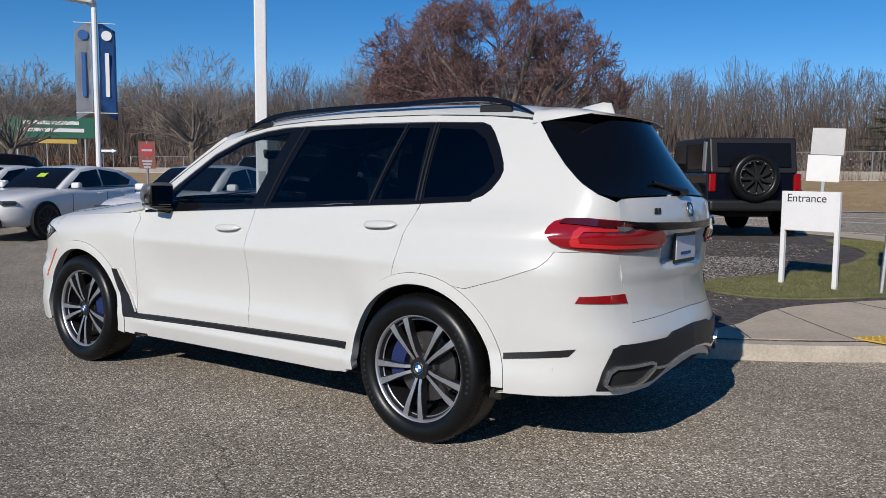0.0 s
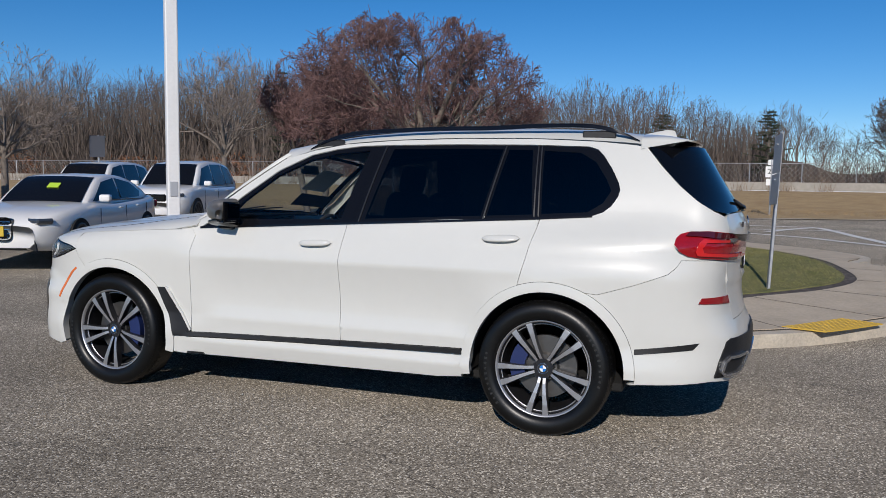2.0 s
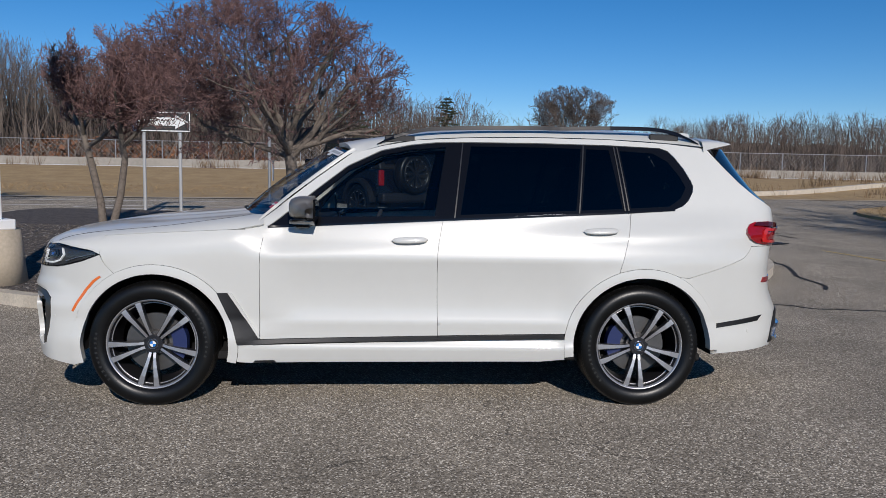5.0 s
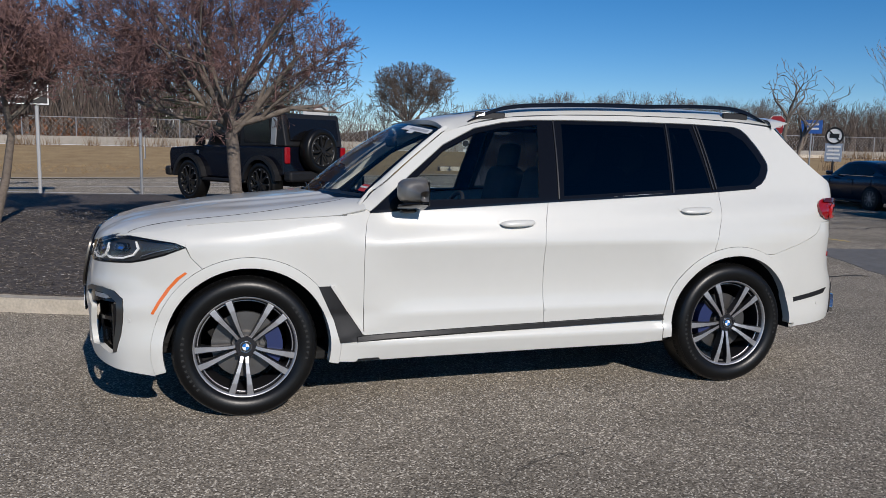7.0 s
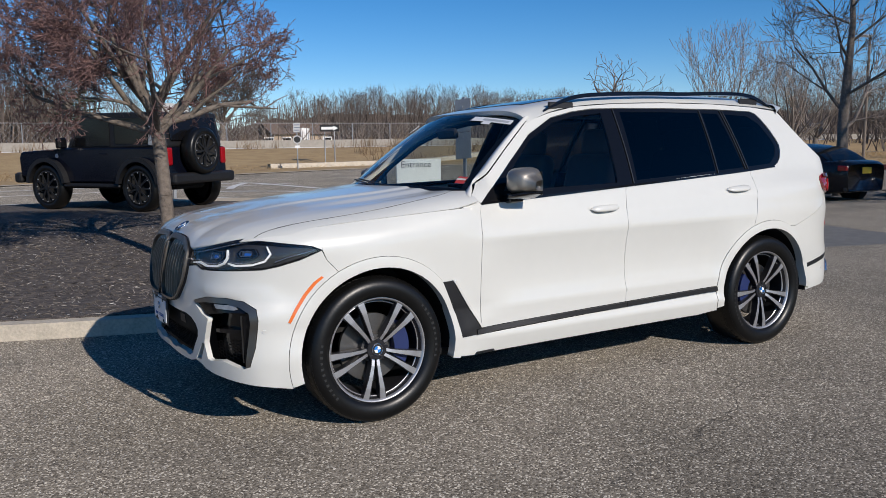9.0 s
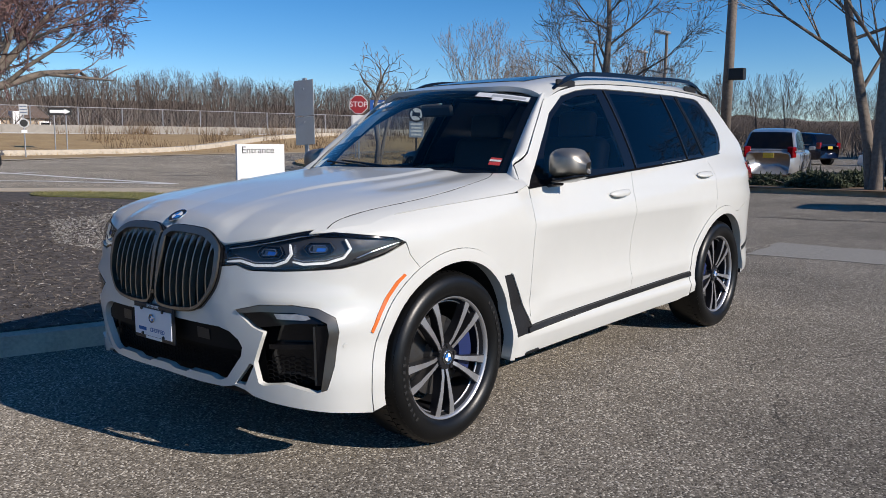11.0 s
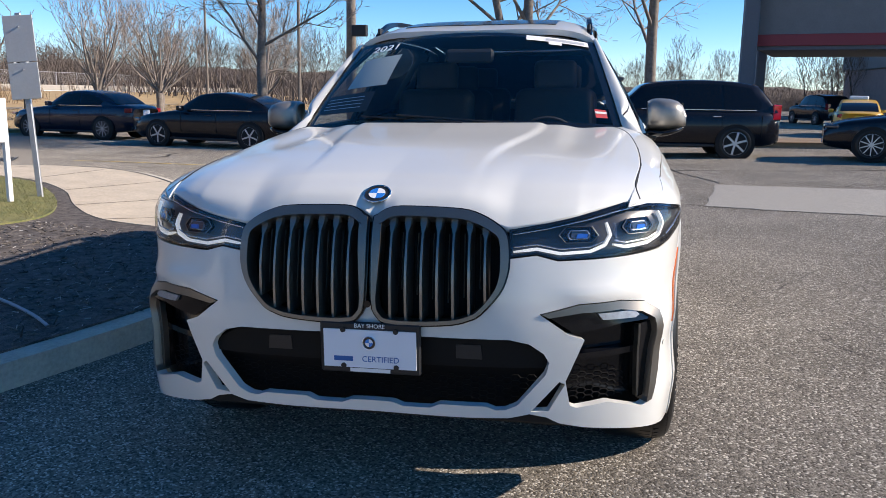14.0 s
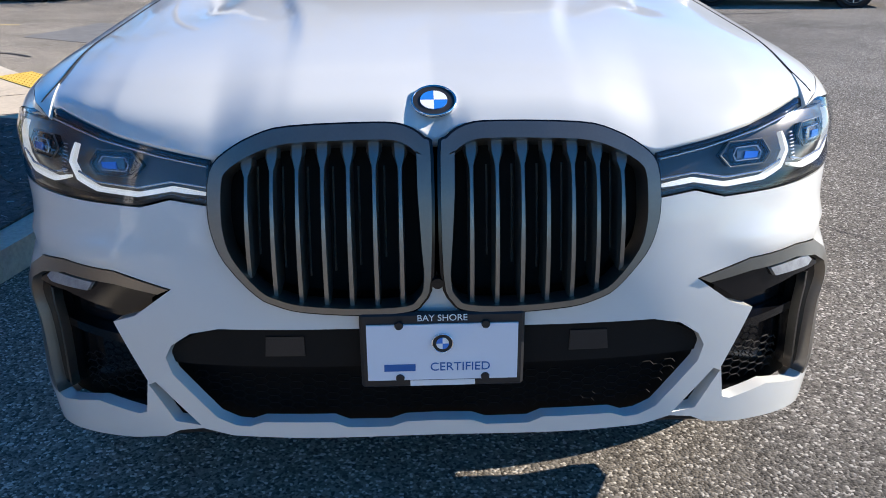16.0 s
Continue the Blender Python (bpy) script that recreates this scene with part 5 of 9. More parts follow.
edge_u = smooth_curve([(0, 5.84), (0.12, 5.71), (0.3, 5.60), (0.6, 5.445), (0.85, 5.345), (1, 5.30)])
mid_z = lambda t: 1.330 + (1.715 - 1.330) * t


def rear_pane(e, t):
    """Rear window: e from the edge (0) to the middle (1), t upwards."""
    a, c = wall(float(edge_u(t)), float(edge_z(t))), wall(ULEN, mid_z(t))
    f = 1 - max(0.0, 1 - e) ** 2.2
    return np.array([a[0] + (c[0] - a[0]) * f, a[1] * (1 - e), a[2] + (c[2] - a[2]) * (1 - (1 - e) ** 2)])


pane_v, pane_f = [], []
for i in range(17):
    for j in range(33):
        q = rear_pane(1 - abs(j / 16 - 1), i / 16)
        pane_v.append((q[0] + 0.004, q[1] if j < 16 else -q[1], q[2]))
pane_f = [(i * 33 + j, i * 33 + j + 1, i * 33 + 34 + j, i * 33 + 33 + j) for i in range(16) for j in range(32)]
finish("rear_window", pane_v, pane_f, mat("rear_privacy_glass", (0.004, 0.0045, 0.006), 0.05, spec=0.22), CAR, "dark rear window", True)
panel("tail_bar", wall, [(5.86, 1.150), (ULEN, 1.150), (ULEN, 1.185), (5.95, 1.195), (5.80, 1.205)], GLOSSBLACK, CAR, whole=True, lift=0.014, depth=0.02, seam=((0, ULEN),), step=0.04, label="gloss black bar between the tail lamps")
LAMP = [(5.432, 1.134), (5.445, 1.165), (5.475, 1.19), (5.526, 1.204), (5.65, 1.212), (5.80, 1.205), (5.99, 1.168), (6.20, 1.140), (6.225, 1.10), (6.172, 1.06), (5.95, 1.05), (5.769, 1.052), (5.60, 1.062), (5.51, 1.075), (5.46, 1.10)]
panel("tail_lamp", wall, LAMP, REDLENS, CAR, lift=0.012, depth=0.04, step=0.025, gap=0, label="wide red tail lamp",
             extra=lambda v: 0.010 * np.exp(-((v[:, 1] - 1.12) / 0.03) ** 2) * (1 - sm(5.9, 6.2, v[:, 0])))
panel("lamp_glow", wall, [(5.56, 1.078), (5.55, 1.10), (5.57, 1.145), (5.60, 1.165), (5.80, 1.166), (5.80, 1.152), (5.62, 1.148), (5.59, 1.12), (5.60, 1.095), (5.78, 1.088), (6.12, 1.085), (6.12, 1.072), (5.78, 1.070)], REDGLOW, CAR, lift=0.026, depth=0.006, gap=0, step=0.025)
panel("lamp_top", wall, [(5.50, 1.178), (5.53, 1.200), (5.65, 1.208), (5.80, 1.201), (5.92, 1.178), (5.86, 1.17), (5.60, 1.178)], DARKRED, CAR, lift=0.025, depth=0.006, gap=0, step=0.025)
panel("reversing_lamp", wall, [(5.80, 1.155), (5.86, 1.155), (5.90, 1.168), (5.82, 1.178), (5.79, 1.172)], LAMPGREY, CAR, lift=0.030, depth=0.006, gap=0, step=0.025)
panel("rear_reflector", wall, [(5.588, 0.810), (5.61, 0.842), (5.91, 0.846), (5.925, 0.80)], REDLENS, CAR, lift=0.006, depth=0.01, gap=0, step=0.03, label="red reflector low on the bumper")
panel("bumper_strip", wall, [(5.235, 0.515), (5.235, 0.545), (5.601, 0.592), (5.565, 0.553)], SATINBLACK, CAR, lift=0.004, gap=0, depth=0.01, label="dark strip behind the rear wheel")
panel("rear_skirt", wall, [(5.705, 0.395), (5.735, 0.49), (5.788, 0.595), (5.83, 0.612), (6.209, 0.612), (6.28, 0.632), (ULEN, 0.645), (ULEN, 0.505), (6.35, 0.49), (6.2, 0.455), (6.08, 0.408), (5.86, 0.392)], SATINBLACK, CAR, whole=True, lift=0.008, depth=0.02, seam=((0, ULEN),), step=0.03, label="dark lower bumper insert")
EXH = [(5.735, 0.425), (5.76, 0.49), (5.80, 0.515), (6.03, 0.518), (6.07, 0.505), (6.07, 0.475), (6.0, 0.43), (5.93, 0.405), (5.77, 0.402)]
panel("exhaust_trim", wall, EXH, LAMPGREY, CAR, holes=[[tuple(p) for p in offset_poly(EXH, 0.016)]], lift=0.028, depth=0.06, gap=0, step=0.02, label="satin exhaust outlet")
panel("skirt_lip", wall, [(6.06, 0.470), (6.2, 0.462), (6.35, 0.496), (ULEN, 0.511), (ULEN, 0.524), (6.34, 0.509), (6.19, 0.476), (6.06, 0.484)], LAMPGREY, CAR, whole=True, lift=0.016, depth=0.012, seam=((0, ULEN),), step=0.03, gap=0, label="bright line along the lower insert")
panel("exhaust_hole", wall, [tuple(p) for p in offset_poly(EXH, 0.012)], UNDER, CAR, lift=0.010, depth=0, gap=0, step=0.03)
for y in (-0.38,):
    for k, w in enumerate((0.028, 0.026)):
        p = wall(6.13 + 0.035 * k, 1.247)
        part("model_bar", box((0.004, w, 0.03), Matrix.Translation(p + (0.006, 0, 0)) @ pose(0, 0, 0, 0, 0, -4)), SATINBLACK, CAR)
roundel(Matrix.Translation(wall(ULEN, 1.252) + np.array([0.008, 0, 0])) @ pose(0, 0, 0, 0, 80, 0) @ pose(0, 0, 0, 0, 0, 90), 0.041, CAR)
rp = thing("rear_plate", pose(0, 0, 0), "", "")
rp.parent = CAR
tagged(rp, "white dealer plate on the tailgate")
qm = Matrix.Translation(wall(ULEN, 1.05) + np.array([-0.016, 0, 0])) @ pose(0, 0, 0, 90, 0, 90)
part("plate_frame", box((0.325, 0.165, 0.012), qm, 0.006), SATINBLACK, rp)
part("plate_face", box((0.298, 0.122, 0.006), qm @ pose(0, 0, 0.006)), PLATEWHITE, rp)
part("brand_bar", box((0.16, 0.016, 0.001), qm @ pose(0, -0.03, 0.010)), BANNERBLUE, rp)
wa, wb = wall(ULEN, 1.345) + np.array([0.02, 0, 0]), wall(6.2, 1.39) + np.array([0.02, 0, 0])
segments_mesh("rear_wiper", [wa, wa + np.array([0.0, 0.02, 0])], [wb, wa + np.array([0, -0.1, -0.01])], [0.016, 0.02], [0.008, 0.016], SATINBLACK, CAR, 6, "black rear wiper")
for s in (-1, 1):
    # front wipers lie on the cowl
    a, b = wind(0.12 * s - 0.2, 0.0) + (0, 0, 0.012), wind(0.12 * s + 0.45, 0.07) + (-0.01, 0, 0.014)
    segments_mesh("wiper", [a], [b], [0.008], [0.005], SATINBLACK, CAR, 6)

# inner shell, floor and arches keep daylight out of the joints
def shell(name, us, zs, inset, material):
    g = np.array([[wall(u, z) for z in zs] for u in us])
    c = np.array([0.1, 0, 0.8])
    for i, u in enumerate(us):
        nn = np.array([np.interp(u, PLAN_U, PLAN_N[:, 0]), np.interp(u, PLAN_U, PLAN_N[:, 1]), 0])
        g[i] -= nn * inset
    w = len(zs)
    v = g.reshape(-1, 3).tolist()
    f = [(i * w + j, i * w + j + 1, (i + 1) * w + j + 1, (i + 1) * w + j) for i in range(len(us) - 1) for j in range(w - 1)]
    k = len(v)
    finish(name, v, f, material, CAR, smooth=True)
    finish(name, [(x, -y, z) for x, y, z in v], [tuple(reversed(t)) for t in f], material, CAR, smooth=True)


shell("inner_shell", np.linspace(at_x(-1.05), at_x(1.07), 40), np.linspace(0.34, 1.08, 12), 0.05, UNDER)
shell("inner_shell", np.linspace(at_x(-2.3), at_x(-1.0), 30), np.linspace(0.84, 0.90, 3), 0.09, UNDER)
shell("inner_shell", np.linspace(at_x(1.1), ULEN, 40), np.linspace(0.88, 1.24, 6), 0.045, UNDER)
shell("inner_shell", np.linspace(at_x(2.06), ULEN, 30), np.linspace(0.40, 0.90, 8), 0.05, UNDER)
part("floor_pan", box((3.9, 1.70, 0.05), pose(0.05, 0, 0.30), 0.01), UNDER, CAR)
part("engine_bay", box((0.75, 0.9, 0.5), pose(-1.85, 0, 0.62), 0.05), UNDER, CAR)
part("underbody", box((0.55, 1.2, 0.12), pose(2.25, 0, 0.42), 0.03), UNDER, CAR)
part("undertray", box((0.5, 1.3, 0.04), pose(-2.08, 0, 0.33), 0.01), UNDER, CAR)
part("bonnet_lining", box((1.0, 1.35, 0.02), pose(-1.55, 0, 0.99, 0, -4, 0)), UNDER, CAR)
for c in (FC, RC):
    for s in (-1, 1):
        pts = arc(*c, RI + 0.012, -6, 186, 26)
        v = []
        for x, z in pts:
            v += [(x, s * 0.955, z), (x, s * 0.55, z)]
        f = [(2 * i, 2 * i + 1, 2 * i + 3, 2 * i + 2) for i in range(len(pts) - 1)]
        k = len(v)
        v.append((c[0], s * 0.55, c[1]))
        f += [(k, 2 * i + 1, 2 * i + 3) for i in range(len(pts) - 1)]
        finish("arch_liner", v, f, UNDER, CAR)

# cabin
part("dashboard", box((0.45, 1.42, 0.26), pose(-0.62, 0, 1.03), 0.08, seg=3), CABIN, CAR, "dark dashboard")
part("dash_top", box((0.55, 1.30, 0.05), pose(-0.78, 0, 1.14, 0, -4, 0), 0.02, seg=2), CABIN, CAR)
part("screen", box((0.02, 0.55, 0.12), pose(-0.42, -0.12, 1.16, 0, -12, 0), 0.008), GLOSSBLACK, CAR)
vs, fs = lathe([(0.185 + 0.014 * math.cos(a), 0.014 * math.sin(a)) for a in np.linspace(0, 2 * math.pi, 9)], 32)
wm = pose(-0.22, -0.38, 1.06, 0, 0, 0) @ pose(0, 0, 0, 0, -65, 0) @ pose(0, 0, 0, 90, 0, 0)
wheel_st = finish("steering_wheel", [wm @ Vector(p) for p in vs], fs, CABIN, CAR, "black steering wheel", True)
part("hub", box((0.20, 0.03, 0.14), wm @ pose(0, 0.01, 0), 0.02), CABIN, wheel_st)
for xs_, ys_ in ((0.20, 0.38), (0.20, -0.38), (1.05, 0.38), (1.05, -0.38), (1.75, 0.33), (1.75, -0.33)):
    lowz = 0.02 if xs_ > 1.5 else 0.0
    seat = part("seat_cushion", box((0.50, 0.50, 0.18), pose(xs_ - 0.1, ys_, 0.72 + lowz), 0.06, seg=3), LEATHER, CAR, "dark leather seat", True)
    part("seat_back", box((0.16, 0.50, 0.66), pose(xs_ + 0.20, ys_, 1.08 + lowz, 0, 14, 0), 0.07, seg=3), LEATHER, seat, smooth=True)
    part("headrest", box((0.10, 0.27, 0.19), pose(xs_ + 0.29, ys_, 1.48 + lowz * 0.5, 0, 10, 0), 0.04, seg=3), LEATHER, seat, smooth=True)
part("centre_console", box((0.9, 0.24, 0.3), pose(0.1, 0, 0.78), 0.04), CABIN, CAR)
part("inner_mirror", box((0.03, 0.25, 0.07), pose(-0.52, 0.0, 1.56, 0, -15, 0), 0.012), CABIN, CAR)
v, f = skin(roofsurf, [(-0.36, 0.0), (-0.32, -0.55), (0.2, -0.585), (1.2, -0.60), (2.0, -0.56), (2.05, 0.0)], lift=-0.05, depth=0, gap=0, step=0.15, out=upward)
finish("headliner", v + [(x, -y, z) for x, y, z in v], f + [tuple(i + len(v) for i in reversed(t)) for t in f], CREAM, CAR, smooth=True)
# papers and stickers on the windscreen
screen_label = lambda name, s0, s1, t0, t1, m, label, lift=0.004: panel(name, wind, [(s0, t0), (s1, t0), (s1, t1), (s0, t1)], m, CAR, both=False, lift=lift, depth=0, gap=0, step=0.05, out=upfwd, label=label)
screen_label("screen_banner", -0.93, -0.45, 0.90, 0.965, STICKER, "white banner sticker on the windscreen")
screen_label("banner_bar", -0.90, -0.60, 0.915, 0.945, BANNERGREY, "", 0.006)
screen_label("banner_tab", -0.72, -0.62, 0.865, 0.90, STICKER, "white tab below the banner")
screen_label("red_label", -0.93, -0.86, 0.12, 0.20, STICKERRED, "red and white inspection label", -0.010)
screen_label("red_label_half", -0.93, -0.86, 0.155, 0.175, STICKER, "", -0.007)
screen_label("price_sheet", 0.52, 0.84, 0.42, 0.78, PAPER, "pale price sheet behind the glass", -0.012)
screen_label("dealer_sheet", 0.58, 0.98, 0.16, 0.36, CABIN, "black information sheet behind the glass", -0.012)
for k in range(4):
    screen_label("sheet_line", 0.64, 0.94, 0.20 + 0.035 * k, 0.206 + 0.035 * k, STICKER, "", -0.008)
c, d = wind(0.66, 0.83), wind(0.64, 0.83)
mx = (Vector(wind(0.6, 0.86)) - Vector(wind(0.76, 0.86))).normalized()
my = (Vector(wind(0.68, 0.9)) - Vector(wind(0.68, 0.82))).normalized()
mz = mx.cross(my)
lettering("2021", 0.085, Matrix(((mx.x, my.x, mz.x, c[0] + mz.x * 0.014), (mx.y, my.y, mz.y, c[1] + mz.y * 0.014), (mx.z, my.z, mz.z, c[2] + mz.z * 0.014), (0, 0, 0, 1))), STICKER, CAR, "year_digits")

# door mirrors
def mirror_loft(y0, y1, lo, hi, depth, n=9, m=14):
    """Shell of a mirror: flat behind, bowed in front; lo, hi and depth run from the root (0) to the tip (1)."""
    verts, faces = [], []
    for i in range(n + 1):
        a = i / n
        y, zl, zh, dp = y0 + (y1 - y0) * a, float(lo(a)), float(hi(a)), float(depth(a))
        for j in range(m):
            b = math.pi * j / (m - 1)
            r = abs(math.cos(b)) ** 0.55 * math.copysign(1, math.cos(b))
            verts.append((-0.548 - dp * max(0.0, math.sin(b)) ** 0.6, y, (zl + zh) / 2 - (zh - zl) / 2 * r))
    for i in range(n):
        for j in range(m - 1):
            faces.append((i * m + j, i * m + j + 1, i * m + m + j + 1, i * m + m + j))
        faces.append((i * m + m - 1, i * m, i * m + m, i * m + m + m - 1))
    faces.append(tuple(range(m)))
    faces.append(tuple(reversed(range(n * m, n * m + m))))
    return verts, faces


# mirror tint is darkened to stand in for a reflection of dark surroundings
MIRRORGLASS = mat("dark_reflection_glass", (0.16, 0.17, 0.18), 0.03, metal=1.0)
for s in (-1, 1):
    flip = lambda v, f: ([(x, y * -s, z) for x, y, z in v], f if s < 0 else [tuple(reversed(q)) for q in f])
    cap = mirror_loft(-0.905, -1.092, smooth_curve([(0, 1.184), (0.5, 1.184), (1, 1.202)]), smooth_curve([(0, 1.322), (0.2, 1.336), (0.6, 1.332), (0.85, 1.312), (1, 1.262)]), smooth_curve([(0, 0.12), (0.3, 0.155), (0.7, 0.15), (0.9, 0.115), (1, 0.05)]))
    mir = finish("door_mirror", *flip(*cap), MIRRORCAP, CAR, "bronze-grey door mirror cap", True)
    base = mirror_loft(-0.90, -1.082, smooth_curve([(0, 1.150), (0.5, 1.154), (1, 1.184)]), smooth_curve([(0, 1.190), (0.5, 1.190), (1, 1.206)]), smooth_curve([(0, 0.125), (0.3, 0.157), (0.7, 0.15), (0.9, 0.112), (1, 0.045)]))
    finish("mirror_base", *flip(*base), GLOSSBLACK, mir, "gloss black lower shell", True)
    part("mirror_arm", box((0.10, 0.13, 0.045), pose(-0.625, s * 0.885, 1.148, s * 8, 0, 0), 0.016, seg=2), GLOSSBLACK, mir)
    part("mirror_surround", box((0.012, 0.172, 0.140), pose(-0.543, s * 0.994, 1.246), 0.005), GLOSSBLACK, mir)
    part("mirror_glass", box((0.006, 0.15, 0.118), pose(-0.536, s * 0.993, 1.248, 0, 0, s * 5), 0.002), MIRRORGLASS, mir)

# wheels
SIDEMARK = mat("raised_sidewall_marks", (0.02, 0.02, 0.02), 0.45)


def road_wheel(parent, x, s, blue_side):
    w = new("wheel")
    w.parent = parent
    w.matrix_basis = pose(x, s * 0.845, 0.392) @ (Matrix() if s < 0 else Matrix.Diagonal((1, -1, 1, 1)))
    tagged(w, "grey double-spoke alloy wheel with a black tyre")
    tyre = [(0.272, 0.10), (0.275, -0.085), (0.285, -0.118), (0.31, -0.136), (0.345, -0.139), (0.368, -0.132), (0.383, -0.118), (0.391, -0.10), (0.394, -0.06), (0.395, 0.0), (0.394, 0.06), (0.391, 0.10), (0.38, 0.12), (0.33, 0.13), (0.28, 0.12)]
    v, f = lathe(tyre, 64)
    t = finish("tyre", v, f, RUBBER, w, smooth=True)
    # tread blocks round the shoulder and raised sidewall ribs
    tb = bmesh.new()
    for k in range(64):
        a = 2 * math.pi * k / 64
        box((0.028, 0.050, 0.008), Matrix.Rotation(a, 4, 'Y') @ pose(0, -0.094, 0.3865, 17, 0, 0), bm=tb)
        box((0.030, 0.040, 0.006), Matrix.Rotation(a + 0.03, 4, 'Y') @ pose(0, -0.04, 0.3925), bm=tb)
    part("tread", tb, RUBBER, t)
    for k in range(22):
        a = radians(50 + (k % 11) * 5.2 + 180 * (k // 11))
        part("sidewall_mark", box((0.012, 0.002, 0.017 if k % 3 else 0.013), Matrix.Rotation(a, 4, 'Y') @ pose(0, -0.1405, 0.338), 0.0005), SIDEMARK, t)
    v, f = lathe([(0.262, -0.06), (0.270, -0.10), (0.278, -0.112), (0.286, -0.113), (0.287, -0.104)], 64)
    finish("rim_edge", v, f, ALLOY, w, smooth=True)
    v, f = lathe([(0.255, -0.070), (0.258, -0.078), (0.262, -0.070)], 64)
    finish("rim_ring", v, f, ALLOY, w, smooth=True)
    v, f = lathe([(0.287, -0.108), (0.268, -0.095), (0.258, -0.06), (0.245, 0.0), (0.24, 0.09)], 48)
    finish("barrel", v, f, ALLOYDARK, w, smooth=True)
    for k in range(5):
        base = radians(48 + 72 * k)
        for h in (-1, 1):
            # one leg of a double spoke: dark body, bright face
            def ring(r, off, wd, y, dp):
                ca, sa = math.cos(base), math.sin(base)
                tx, tz = -sa, ca
                out = []
                for o, yy in ((off - wd, y + dp), (off - wd, y), (off + wd, y), (off + wd, y + dp)):
                    out.append((ca * r + tx * o, yy, sa * r + tz * o))
                return out
            rows = [(0.045, h * 0.012, 0.0105, -0.080, 0.05), (0.09, h * 0.017, 0.0105, -0.092, 0.05), (0.15, h * 0.028, 0.0135, -0.100, 0.045), (0.21, h * 0.041, 0.0175, -0.104, 0.04), (0.262, h * 0.050, 0.0220, -0.102, 0.04), (0.279, h * 0.052, 0.0235, -0.100, 0.03)]
            v = [p for r in rows for p in ring(*r)]
            f = [(i * 4 + j, i * 4 + (j + 1) % 4, i * 4 + 4 + (j + 1) % 4, i * 4 + 4 + j) for i in range(len(rows) - 1) for j in range(4)]
            sp = finish("spoke", v, f, ALLOYDARK, w)
            face = [p for (r, o, wd, y, dp) in rows for p in ((lambda q: (q[1], q[2]))(ring(r, o, wd * (0.80 if h else 1), y - 0.0015, dp)))]
            finish("spoke_face", face, [(2 * i, 2 * i + 1, 2 * i + 3, 2 * i + 2) for i in range(len(rows) - 1)], ALLOY, sp)
    hub = part("hub", tube(0.062, 0.055, 0.05, pose(0, -0.070, 0, 90, 0, 0), 32), ALLOYDARK, w)
    roundel(pose(0, -0.096, 0, 90, 0, 0), 0.031, w)
    for k in range(5):
        a = radians(84 + 72 * k)
        part("wheel_bolt", tube(0.011, 0.011, 0.012, pose(0.052 * math.cos(a), -0.094, 0.052 * math.sin(a), 90, 0, 0), 8), ALLOYDARK, w)
    v, f = lathe([(0.075, -0.02), (0.185, -0.02), (0.187, 0.0), (0.075, 0.0)], 48)
    finish("brake_disc", v, f, DISC, w)
    part("disc_hat", tube(0.085, 0.075, 0.05, pose(0, -0.03, 0, 90, 0, 0), 32), DISC, w)
    cal = bmesh.new()
    pts = [(0.205 * math.cos(a), 0.205 * math.sin(a)) for a in np.linspace(radians(-34), radians(34), 9)] + [(0.118 * math.cos(a), 0.118 * math.sin(a)) for a in np.linspace(radians(30), radians(-30), 9)]
    prism(pts, 0.075, pose(0, 0.005, 0) @ pose(0, 0, 0, 90, 0, 0) @ pose(0, 0, 0, 0, 0, 5 if blue_side > 0 else 175), cal)
    part("brake_caliper", cal, CALIPER, w, "blue brake caliper")
    return w


for x, side in ((-1.5525, 1), (1.5525, -1)):
    for s in (-1, 1):
        road_wheel(CAR, x, s, side)

# ---- other parked cars ----
CARWHITE = mat("white_car_paint", (0.80, 0.79, 0.765), 0.32, coat=1.0, vary=0.01, scale=2)
CARSILVER = mat("silver_car_paint", (0.42, 0.43, 0.45), 0.3, metal=0.5, coat=1.0, vary=0.02, scale=2)
CARNAVY = mat("navy_car_paint", (0.006, 0.010, 0.028), 0.25, metal=0.2, coat=0.6, vary=0.05, scale=2)
CARBLACK = mat("black_car_paint", (0.007, 0.008, 0.012), 0.22, coat=0.25, spec=0.3, vary=0.05, scale=2)
CARYELLOW = mat("yellow_cab_paint", (0.62, 0.36, 0.03), 0.3, coat=1.0, vary=0.02, scale=2)


